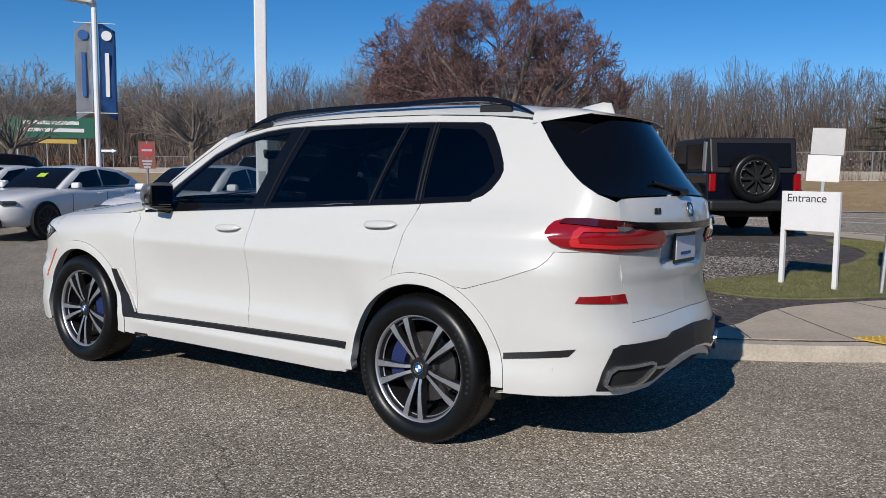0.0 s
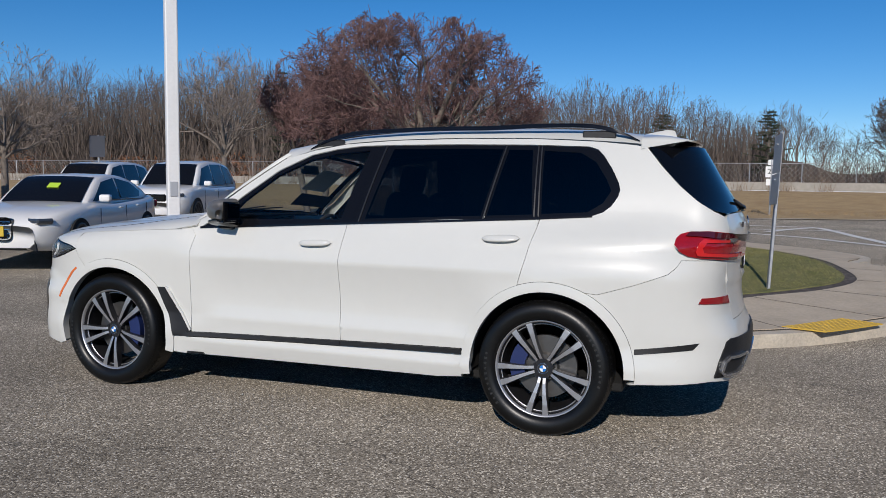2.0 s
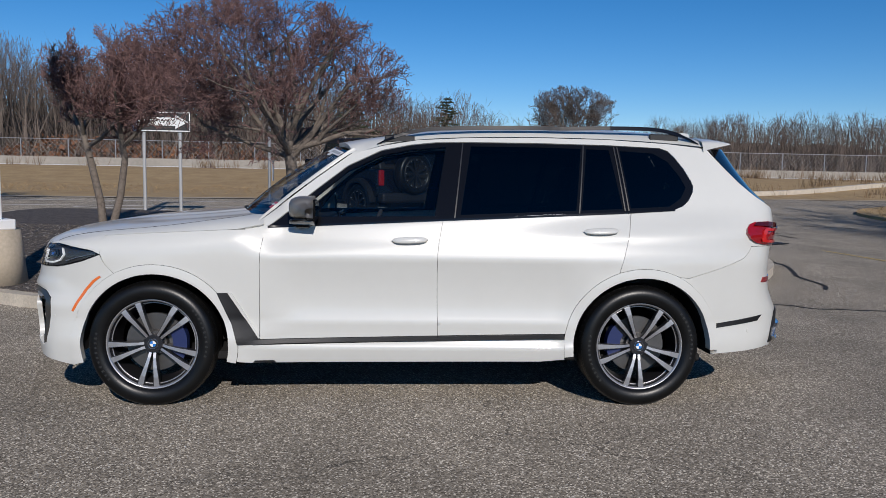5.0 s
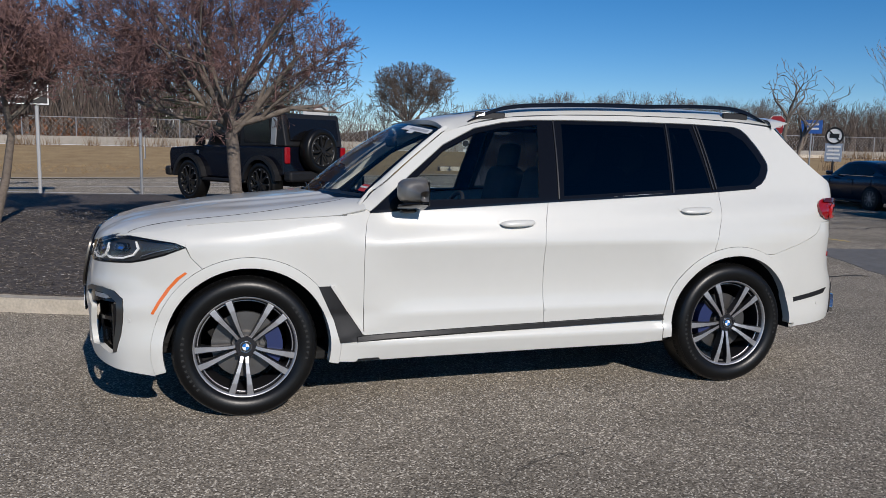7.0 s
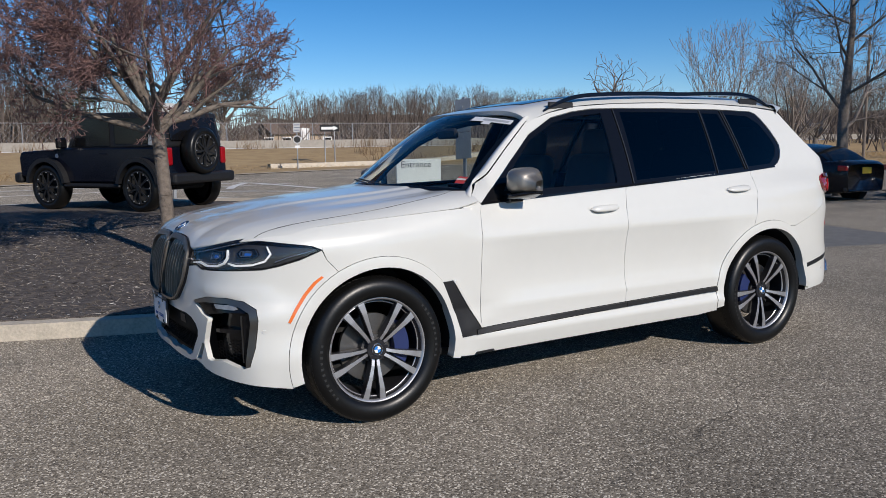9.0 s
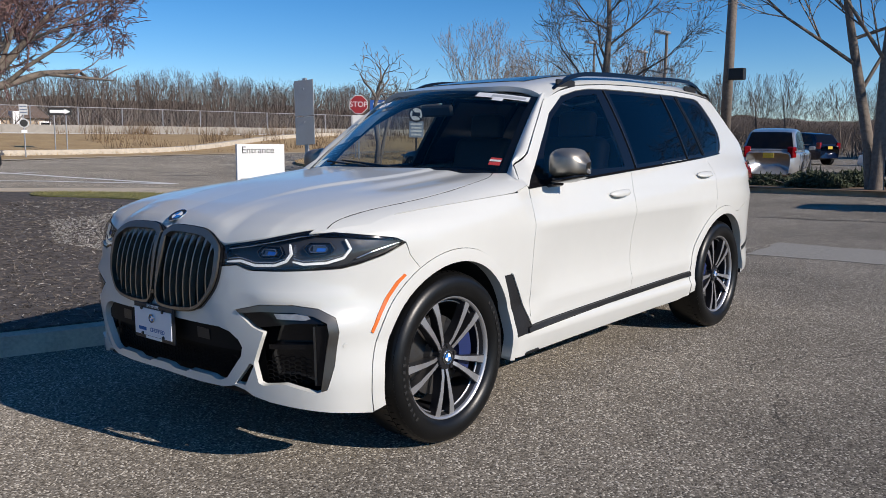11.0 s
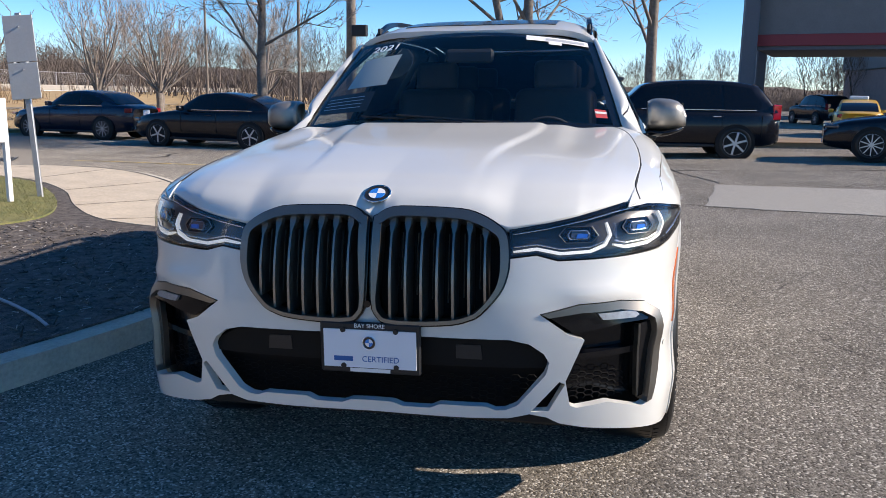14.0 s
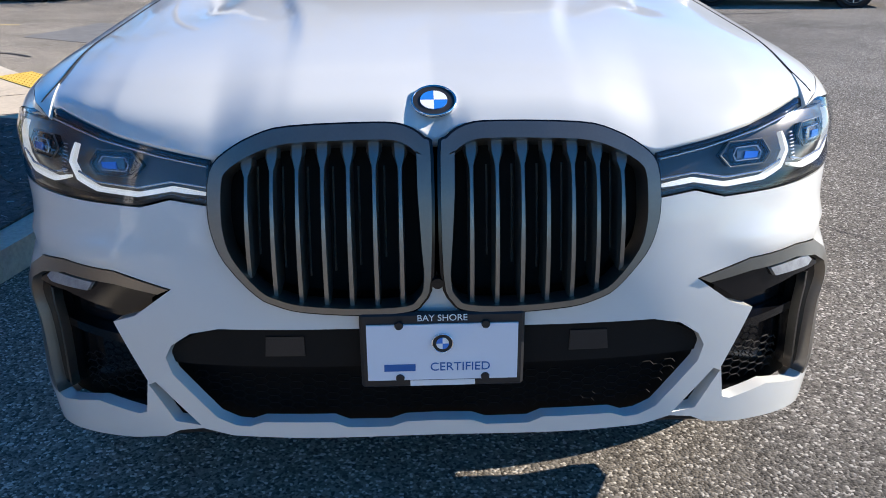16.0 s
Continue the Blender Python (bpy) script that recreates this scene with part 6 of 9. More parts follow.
def small_wheel(parent, x, y, r, w, spokes, rim_mat, s):
    wh = new("wheel")
    wh.parent = parent
    wh.matrix_basis = pose(x, y, r) @ (Matrix() if s < 0 else Matrix.Diagonal((1, -1, 1, 1)))
    tagged(wh, "alloy wheel with a black tyre")
    h = w / 2
    v, f = lathe([(r * 0.70, h * 0.8), (r * 0.70, -h * 0.8), (r * 0.78, -h), (r * 0.92, -h), (r, -h * 0.72), (r, h * 0.72), (r * 0.92, h)], 32)
    finish("tyre", v, f, RUBBER, wh, smooth=True)
    v, f = lathe([(r * 0.705, -h * 0.9), (r * 0.66, -h * 0.85), (r * 0.62, -h * 0.2), (0.0, -h * 0.15)], 32)
    finish("rim", v, f, UNDER if rim_mat is not RUBBER else RUBBER, wh, smooth=True)
    v, f = lathe([(r * 0.72, -h * 0.86), (r * 0.70, -h * 0.97), (r * 0.655, -h * 0.92)], 32)
    finish("rim_edge", v, f, rim_mat, wh, smooth=True)
    for k in range(spokes):
        a = 2 * math.pi * k / spokes + 0.3
        part("spoke", box((r * 0.62, 0.02, r * (0.12 if spokes < 8 else 0.07)), Matrix.Rotation(a, 4, 'Y') @ pose(r * 0.36, -h * 0.90, 0)), rim_mat, wh)
    part("hub", tube(r * 0.14, r * 0.12, 0.03, pose(0, -h * 0.95, 0, 90, 0, 0), 16), rim_mat, wh)
    if rim_mat is SATINBLACK:
        for k in range(12):
            a = 2 * math.pi * k / 12
            part("rim_bolt", tube(0.012, 0.012, 0.02, pose(r * 0.64 * math.cos(a), -h * 0.93, r * 0.64 * math.sin(a), 90, 0, 0), 6), STEEL, wh)
    return wh


def side_car(name, at, az, sp, paint, label, rim=ALLOY, glassm=None, group="parked cars"):
    """A car from its side profile: front at +x. sp: sizes and profile heights."""
    L, W, Hh = sp["L"], sp["W"], sp["H"]
    x, y = at
    z0 = float(land(x, y)) + sp.get("lift", 0.0)
    c = thing(name, pose(x, y, z0, 0, 0, az), label, "car", group)
    top, belt = smooth_curve(sp["top"]), smooth_curve(sp["belt"])
    half = lambda q: W / 2 * (1 - sp.get("taper", 0.30) * np.abs(2 * q / L) ** sp.get("square", 7) - 0.02 * np.abs(2 * q / L) ** 2)
    low = sp.get("sill", 0.22)
    rise = lambda q: low + 0.10 * np.abs(2 * q / L) ** 8
    n, ring = 44, 12
    xs = L / 2 * np.sin(np.linspace(-1, 1, n) * math.pi / 2)
    verts, faces = [], []
    for q in xs:
        w, t, b = float(half(q)), float(top(q)), float(rise(q))
        mid = b + (t - b) * 0.55
        for yy, zz in ((0.0, b), (-0.86 * w, b), (-0.96 * w, b + 0.06), (-0.99 * w, mid - 0.12), (-w, mid), (-0.985 * w, t - 0.12), (-0.95 * w, t - 0.045), (-0.86 * w, t - 0.008), (-0.55 * w, t + 0.012), (0.0, t + 0.02)):
            verts.append((float(q), yy, zz))
    m = 10
    k = len(verts)
    for i in range(n - 1):
        for j in range(m - 1):
            faces.append((i * m + j, i * m + j + 1, (i + 1) * m + j + 1, (i + 1) * m + j))
    faces.append(tuple(range(m)))
    faces.append(tuple(reversed(range((n - 1) * m, n * m))))
    mv = [(a, -b, d) for a, b, d in verts]
    body = finish("body", verts + mv, faces + [tuple(reversed([i + k for i in t])) for t in faces], paint, c, smooth=True)
    # cabin
    x1, x2, x3, x4 = sp["cab"]
    wb, tum = W / 2 * sp.get("cabw", 0.90), sp.get("tumble", 0.38)
    prof = smooth_curve([(x4, float(belt(x4))), (x4 + (x3 - x4) * 0.5, float(belt(x4)) + (sp["rz"] - float(belt(x4))) * 0.62), (x3, sp["rz"]), ((x2 + x3) / 2, Hh), (x2, sp["fz"]), (x2 + (x1 - x2) * 0.5, float(belt(x1)) + (sp["fz"] - float(belt(x1))) * 0.58), (x1, float(belt(x1)))])
    glasshalf = lambda q, z: wb * (1 - 0.10 * np.abs((q - (x2 + x3) / 2) / (x1 - x4) * 2) ** 3) - tum * np.maximum(z - belt(q), 0)
    qs = np.linspace(x4, x1, 34)
    verts, faces = [], []
    for q in qs:
        zt, zb = float(prof(q)), float(belt(q)) - 0.06
        zt = max(zt, zb + 0.02)
        g = lambda z: float(glasshalf(q, z))
        for yy, zz in ((g(zb), zb), (g(zb + (zt - zb) * 0.5), zb + (zt - zb) * 0.5), (g(zt - 0.05), zt - 0.05), (g(zt) - 0.035, zt - 0.015), (g(zt) * 0.7, zt), (0.0, zt + 0.012)):
            verts.append((float(q), -yy, zz))
    m, k = 6, len(verts)
    for i in range(len(qs) - 1):
        for j in range(m - 1):
            faces.append((i * m + j, i * m + j + 1, (i + 1) * m + j + 1, (i + 1) * m + j))
    mv = [(a, -b, d) for a, b, d in verts]
    cabin = finish("cabin", verts + mv, faces + [tuple(reversed([i + k for i in t])) for t in faces], sp.get("roof", paint), c, smooth=True)
    gm = glassm or GLOSSBLACK
    flank = lambda q, z: np.stack([np.broadcast_arrays(q, z)[0] * 1.0, -glasshalf(np.asarray(q, float), np.asarray(z, float)), np.broadcast_arrays(q, z)[1] * 1.0], -1)
    outy = lambda p: np.tile([0.0, -1, 0.2], (len(p), 1))
    for poly in sp["panes"]:
        pts = [(q, float(belt(q)) + 0.015 + h * (float(prof(q)) - 0.075 - float(belt(q)))) for q, h in poly]
        v, f = skin(flank, pts, step=0.16, lift=0.006, depth=0.01, gap=0, out=outy)
        for s in (1, -1):
            finish("side_window", [(a, b * s, d) for a, b, d in v], f if s > 0 else [tuple(reversed(t)) for t in f], gm, cabin, smooth=True)
    for xa, xb, nm in ((x1 - 0.02, x2 + 0.04, "windscreen"), (x4 + 0.03, x3 - 0.04, "rear_window")):
        if nm == "rear_window" and sp.get("no_rear"):
            continue
        v, f = [], []
        for i in range(9):
            q = xa + (xb - xa) * i / 8
            zt = float(prof(q))
            g = (float(glasshalf(q, zt)) - 0.05) * 0.98
            for j in range(9):
                e = -1 + j / 4
                v.append((q + (0.008 if nm == "windscreen" else -0.008), e * g, zt + 0.012 - 0.018 * abs(e) ** 3 + 0.006))
        f = [(i * 9 + j, i * 9 + j + 1, i * 9 + 10 + j, i * 9 + 9 + j) for i in range(8) for j in range(8)]
        finish(nm, v, f, gm, cabin, smooth=True)
    # wheels, each before a dark disc that paints the arch's shade; no opening is cut
    r = sp["r"]
    for q in (sp["wf"], sp["wr"]):
        for s in (-1, 1):
            hw = float(half(q))
            part("arch_shade_disc", tube(r * 1.14, r * 1.14, 0.22, pose(q, s * (hw - 0.10), r * 1.02, 90, 0, 0), 28), sp.get("arch", UNDER), c)
            small_wheel(c, q, s * (hw - 0.095), r, 0.22, sp.get("spokes", 10), rim, s)
    # lamps, plates, mirrors, grille, door lines
    zf, zr = sp["lamp_f"], sp["lamp_r"]
    hf, hr = float(half(L / 2 - 0.12)), float(half(-L / 2 + 0.10))
    for s in (-1, 1):
        hl = part("headlamp", box((0.30, 0.36, 0.09), pose(L / 2 - 0.22, s * (hf - 0.13), zf, 0, 0, -s * 28), 0.03), DARKLENS, c, "dark clear headlamp")
        part("light_bar", box((0.20, 0.30, 0.012), pose(L / 2 - 0.16, s * (hf - 0.14), zf - 0.02, 0, 0, -s * 28), 0.004), LAMPGREY, hl)
        part("tail_lamp", box((0.22, sp.get("tail_w", 0.30), sp.get("tail_h", 0.13)), pose(-L / 2 + 0.13, s * (hr - 0.08), zr, 0, 0, s * 22), 0.02), REDLENS, c, "red tail lamp")
        mx = x1 - 0.30
        part("door_mirror", box((0.14, 0.20, 0.13), pose(mx, s * (W / 2 + 0.06), float(belt(mx)) + 0.07), 0.04, seg=2), paint, c)
        for q in sp["doors"]:
            part("door_handle", box((0.17, 0.03, 0.025), pose(q, s * (float(half(q)) * 0.995), float(belt(q)) - 0.13), 0.008), sp.get("handle", paint), c)
    ends = [max(q for q, _ in p) for p in sp["panes"]] + [min(q for q, _ in sp["panes"][-1])]
    for q in ends:
        for s in (-1, 1):
            zt = float(belt(q)) - 0.10
            part("door_seam", box((0.005, 0.010, zt - low - 0.20), pose(q, s * (float(half(q)) - 0.004), (zt + low + 0.20) / 2)), UNDER, c)
    for s in (-1, 1):
        part("belt_trim", box((x1 - x4 - 1.0, 0.014, 0.018), pose((x1 + x4) / 2 - 0.05, s * (wb + 0.004), float(belt(0.0)) + 0.012), 0.004), CHROME if paint is not CARWHITE else GLOSSBLACK, c, "thin trim along the window line")
        part("side_skirt", box((sp["wf"] - sp["wr"] - 2.3 * sp["r"], 0.05, 0.07), pose((sp["wf"] + sp["wr"]) / 2, s * (W / 2 - 0.035), low + 0.03), 0.015), SATINBLACK, c)
    if sp.get("kidney"):
        for s in (-1, 1):
            gr = part("grille", box((0.05, 0.27, sp["kidney"]), pose(L / 2 - 0.025, s * 0.15, zf - 0.12, 0, -8, 0), 0.085, seg=3), GLOSSBLACK, c, "tall black grille")
            for k in range(5):
                part("slat", box((0.012, 0.20, 0.006), pose(L / 2 + 0.002, s * 0.15, zf - 0.12 + sp["kidney"] * (k - 2) * 0.16, 0, -8, 0)), CHROME, gr)
            part("side_intake", prism([(0, 0), (0.16, -0.04), (0.13, 0.13), (0.06, 0.11)], 0.03, pose(L / 2 - 0.055, s * 0.50, low + 0.09, 0, 0, 90 - s * 12) @ pose(0, 0, 0, 90, 0, 0)), SATINBLACK, c)
        part("front_lip", box((0.08, W * 0.52, 0.07), pose(L / 2 - 0.05, 0, low + 0.10), 0.02), SATINBLACK, c)
    else:
        part("front_bumper", box((0.10, W * 0.70, 0.16), pose(L / 2 - 0.07, 0, low + 0.16), 0.04), SATINBLACK, c)
        part("grille", box((0.06, sp.get("grille_w", 0.9), sp.get("grille_h", 0.20)), pose(L / 2 - 0.03, 0, zf - 0.08), 0.03), GLOSSBLACK, c)
    part("rear_bumper", box((0.10, W * 0.72, 0.14), pose(-L / 2 + 0.07, 0, low + 0.15), 0.04), SATINBLACK, c)
    part("rear_plate", box((0.012, 0.31, 0.155), pose(-L / 2 - 0.012, 0, sp.get("plate_r", zr - 0.06)), 0.004), sp.get("plate_m", PLATEYELLOW), c)
    if sp.get("plate_f"):
        part("front_plate", box((0.012, 0.31, 0.155), pose(L / 2 + 0.012, 0, sp["plate_f"]), 0.004), PLATEYELLOW, c)
    return c


SEDAN = dict(L=4.78, W=1.84, H=1.44, r=0.335, wf=1.46, wr=-1.36, sill=0.20, top=[(-2.45, 0.80), (-2.36, 0.96), (-2.0, 1.03), (-1.3, 1.0), (0.0, 0.95), (0.9, 0.96), (1.5, 0.90), (2.0, 0.82), (2.3, 0.70), (2.45, 0.55)],
             belt=[(-2.0, 1.02), (-1.2, 1.0), (0.9, 0.95), (1.2, 0.93)], cab=(0.98, 0.20, -1.05, -1.85), fz=1.39, rz=1.36, lamp_f=0.70, lamp_r=0.86, doors=(-0.15, -0.95), plate_r=0.80,
             panes=[[(0.72, 0.02), (0.22, 0.93), (-0.30, 0.97), (-0.30, 0.02)], [(-0.36, 0.02), (-0.36, 0.97), (-0.95, 0.92), (-1.35, 0.55), (-1.22, 0.02)]])
COUPE = dict(SEDAN, L=4.40, W=1.75, H=1.42, r=0.325, wf=1.36, wr=-1.30, cab=(0.82, 0.05, -1.05, -1.72), doors=(-0.35,), top=[(-2.25, 0.78), (-2.15, 0.95), (-1.8, 1.02), (-1.2, 1.0), (0.0, 0.95), (0.8, 0.95), (1.4, 0.88), (1.9, 0.78), (2.2, 0.55)],
             panes=[[(0.58, 0.02), (0.08, 0.93), (-0.45, 0.97), (-0.45, 0.02)], [(-0.5, 0.02), (-0.5, 0.96), (-0.95, 0.9), (-1.28, 0.5), (-1.15, 0.02)]])
SUV = dict(SEDAN, L=4.75, W=1.86, H=1.74, r=0.365, wf=1.45, wr=-1.41, sill=0.28, lamp_f=0.86, lamp_r=1.05, tail_h=0.34, tail_w=0.20, plate_r=0.95, cab=(1.15, 0.42, -1.75, -2.28), fz=1.66, rz=1.66, tumble=0.30, square=10,
           top=[(-2.4, 0.85), (-2.33, 1.06), (-1.9, 1.08), (0.0, 1.06), (1.0, 1.10), (1.6, 1.06), (2.1, 0.97), (2.3, 0.80), (2.4, 0.6)], belt=[(-2.3, 1.10), (-1.0, 1.08), (1.0, 1.08), (1.3, 1.09)], doors=(-0.1, -1.0),
           panes=[[(0.88, 0.02), (0.46, 0.92), (-0.12, 0.97), (-0.12, 0.02)], [(-0.18, 0.02), (-0.18, 0.97), (-1.05, 0.97), (-1.10, 0.02)], [(-1.16, 0.02), (-1.12, 0.97), (-1.70, 0.92), (-1.95, 0.35), (-1.9, 0.02)]])

row = "cars in the display row"
a = side_car("parked_sedan", (-8.84, 6.04), -71, dict(SEDAN, plate_f=0.55, kidney=0.36), CARWHITE, "white saloon with tall dark grille and yellow plate", rim=ALLOYDARK, group=row)
part("price_card", box((0.01, 0.20, 0.14), pose(0.60, 0.05, 1.24, 0, -58, 0)), mat("lime_card", (0.45, 0.65, 0.05), 0.6), a)
b = side_car("parked_sedan", (-13.3, 5.66), -71, dict(SEDAN, plate_f=0.0, kidney=0.32), CARWHITE, "white coupe with a lime card in its windscreen", rim=ALLOYDARK, group=row)
part("price_card", box((0.01, 0.20, 0.14), pose(0.60, 0.05, 1.24, 0, -58, 0)), bpy.data.materials["lime_card"], b)
side_car("parked_sedan", (-16.6, 5.8), -71, SEDAN, CARWHITE, "white saloon at the end of the row", group=row)
side_car("parked_suv", (-19.6, 6.6), -71, SUV, CARBLACK, "black estate car beyond the white saloons", group=row)
x5 = side_car("parked_suv", (-11.86, 13.2), -73, dict(SUV, H=1.76, roof=CARWHITE), CARWHITE, "white sport utility car with a lime card in its windscreen", rim=ALLOYDARK, group="cars beyond the bed")
part("price_card", box((0.01, 0.22, 0.16), pose(0.85, 0.05, 1.425, 0, -52, 0)), bpy.data.materials["lime_card"], x5)
side_car("parked_suv", (-15.2, 13.6), -73, SUV, CARWHITE, "white hatchback standing in the second row", group="cars beyond the bed")
across = "cars parked across the lot"
side_car("parked_sedan", (16.1, 9.6), 83, dict(SEDAN, spokes=5), CARBLACK, "black saloon with five-spoke wheels and orange plate", group=across)
side_car("parked_coupe", (18.0, 15.1), 84, dict(COUPE, plate_m=PLATEWHITE), CARNAVY, "navy blue coupe parked nose to tail", group=across)
cross = side_car("parked_suv", (13.5, -1.86), 94, dict(SUV, spokes=6, handle=CHROME), CARBLACK, "black sport utility car with chrome six-spoke wheels", group=across)
cross.matrix_basis = cross.matrix_basis @ Matrix.Diagonal((0.94, 0.95, 0.92, 1))
cross = side_car("parked_sedan", (12.4, -7.0), 78, SEDAN, CARBLACK, "black saloon with silver multi-spoke alloy wheels", group=across)
cross.matrix_basis = cross.matrix_basis @ Matrix.Diagonal((0.89, 0.92, 0.88, 1))
side_car("parked_suv", (23.6, 5.9), 12, dict(SUV, H=1.78, spokes=6), CARSILVER, "silver off-road car seen from behind", group=across)
cab = side_car("taxi", (31.8, -10.7), -13, dict(SEDAN, H=1.5), CARYELLOW, "yellow taxi with a roof sign", group="cars far across the lot")
part("roof_sign", box((0.25, 0.7, 0.16), pose(-0.4, 0, 1.56), 0.04), SIGNWHITE, cab)
side_car("parked_suv", (48, -13), 14, SUV, CARBLACK, "dark car by the shop canopy", group="cars far across the lot")
side_car("parked_suv", (44, 11.5), 60, SUV, CARNAVY, "dark car near the utility pole", group="cars far across the lot")
for i, (x, y, pm_) in enumerate(((33, 3.2, CARWHITE), (40, 1.5, CARSILVER), (46, -0.5, CARBLACK), (52, 2.0, CARWHITE))):
    side_car("parked_suv", (x, y), 80 + 5 * i, SUV, pm_, ("white pickup-sized car behind the hedge", "silver car in the far lot", "black car in the far lot", "white van-sized car in the far lot")[i], group="cars far across the lot")

# boxy dark off-roader waiting behind the bed
def offroader(at, az):
    x, y = at
    c = thing("off_road_car", pose(x, y, float(land(x, y)) + 0.147, 0, 0, az) @ Matrix.Diagonal((0.87, 0.95, 0.96, 1)), "dark navy two-door off-roader with a spare wheel behind", "car")
    P = mat("deep_navy_paint", (0.003, 0.004, 0.009), 0.2, spec=0.35, coat=0.1, vary=0.1, scale=3)
    W = 1.86
    def slabz(name, pts, w, m, bev=0.03, parent=c, y0=0.0, label=""):
        bm = bmesh.new()
        prism([(px, pz) for px, pz in pts], w, pose(0, y0 + w / 2, 0, 90, 0, 0), bm)
        bmesh.ops.bevel(bm, geom=list(bm.edges), offset=bev, segments=2, affect='EDGES', profile=0.5)
        return part(name, bm, m, parent, label)
    body = slabz("body", [(2.02, 0.62), (2.05, 0.98), (1.98, 1.10), (0.80, 1.16), (0.75, 1.17), (-1.86, 1.17), (-1.90, 0.62), (-1.62, 0.60), (-1.52, 0.85), (-1.25, 0.98), (-0.98, 0.85), (-0.88, 0.52), (0.83, 0.52), (0.93, 0.85), (1.2, 0.98), (1.47, 0.85), (1.57, 0.60)], W - 0.10, P)
    slabz("hardtop", [(0.78, 1.15), (0.30, 1.78), (0.25, 1.81), (-1.72, 1.81), (-1.86, 1.17)], W - 0.26, SATINBLACK, label="black hard top")
    for s in (-1, 1):
        yy = s * (W / 2 - 0.125)
        for pts in ([(0.62, 1.20), (0.27, 1.70), (-0.42, 1.70), (-0.42, 1.20)], [(-0.56, 1.24), (-0.56, 1.70), (-1.36, 1.70), (-1.42, 1.24)]):
            bm = prism(pts, 0.02, pose(0, yy + 0.01, 0, 90, 0, 0))
            part("side_window", bm, GLOSSBLACK, c)
        part("pillar", box((0.16, 0.03, 0.54), pose(-1.52, s * (W / 2 - 0.12), 1.47, 0, -6, 0), 0.01), CARSILVER, c, "silver rear pillar")
        for q in (1.2, -1.25):
            v = []
            pts = arc(q, 0.44, 0.55, 8, 172, 14)
            inn = arc(q, 0.44, 0.47, 8, 172, 14)
            bm = bmesh.new()
            prism(pts + inn[::-1], 0.16, pose(0, s * (W / 2) + 0.08, 0, 90, 0, 0), bm)
            part("wheel_flare", bm, SATINBLACK, c, "black wheel flare")
            small_wheel(c, q, s * (W / 2 - 0.10), 0.435, 0.29, 9, SATINBLACK, s)
        part("door_mirror", box((0.14, 0.2, 0.2), pose(0.62, s * (W / 2 + 0.12), 1.26), 0.03), GLOSSBLACK, c)
        part("tail_lamp", box((0.07, 0.13, 0.32), pose(-1.89, s * (W / 2 - 0.15), 1.0), 0.02), REDLENS, c, "red upright tail lamp")
        part("side_step", box((1.5, 0.12, 0.07), pose(0, s * (W / 2 - 0.03), 0.47), 0.02), SATINBLACK, c)
        part("door_handle", box((0.16, 0.03, 0.03), pose(-0.3, s * (W / 2 - 0.04), 1.05), 0.008), P, c)
        part("wing_badge", tube(0.045, 0.045, 0.012, pose(0.95, s * (W / 2 - 0.045), 1.02, 90, 0, 0), 14), CHROME, c)
        part("headlamp", tube(0.11, 0.11, 0.05, pose(2.05, s * 0.66, 0.94, 0, 90, 0), 20), LAMPGREY, c)
    part("windscreen", box((0.02, W - 0.42, 0.62), pose(0.565, 0, 1.47, 0, -37.5, 0), 0.01), GLOSSBLACK, c)
    part("rear_window", box((0.02, W - 0.50, 0.44), pose(-1.815, 0, 1.50, 0, 12, 0), 0.01), GLOSSBLACK, c)
    part("grille", box((0.05, 1.45, 0.26), pose(2.05, 0, 0.92), 0.02), SATINBLACK, c)
    part("front_bumper", box((0.20, W - 0.06, 0.20), pose(2.12, 0, 0.60), 0.05, seg=2), SATINBLACK, c)
    part("rear_bumper", box((0.22, W - 0.08, 0.20), pose(-2.0, 0, 0.60), 0.05, seg=2), SATINBLACK, c)
    part("axle", box((3.4, 0.9, 0.20), pose(0, 0, 0.48), 0.05), UNDER, c)
    sw = small_wheel(c, 0, 0, 0.435, 0.28, 9, SATINBLACK, -1)
    sw.name = "spare_wheel"
    sw.matrix_basis = pose(-2.06, 0.08, 1.10, 0, 0, -90)
    return c


offroader((-0.65, 11.6), 127.4)

# ---- trees ----
def ramify(rng, p, d, length, r, lev, out, kids, ratio, up, env, wob, spread, thin=0.62, rmin=0.003):
    steps = 3
    for i in range(steps):
        d = (d + Vector((rng.gauss(0, wob), rng.gauss(0, wob), rng.gauss(0, wob) + up))).normalized()
        q = p + d * (length / steps)
        ra, rb = max(rmin, r * (1 - 0.55 * i / steps)), max(rmin, r * (1 - 0.55 * (i + 1) / steps))
        if env and not env(q):
            out.append((lev, p, p + d * (length / steps) * rng.uniform(0.3, 0.8), ra, rmin))
            return
        out.append((lev, p, q, ra, rb))
        p = q
        if lev > 0:
            for k in range(kids if i == steps - 1 else kids - 1):
                ax = d.orthogonal().normalized()
                ax = Matrix.Rotation(rng.uniform(0, 2 * math.pi), 3, d) @ ax
                a = radians(rng.uniform(*spread))
                ramify(rng, p, d * math.cos(a) + ax * math.sin(a), length * ratio * rng.uniform(0.7, 1.15), rb * thin, lev - 1, out, kids, ratio, up, env, wob, spread, thin, rmin)


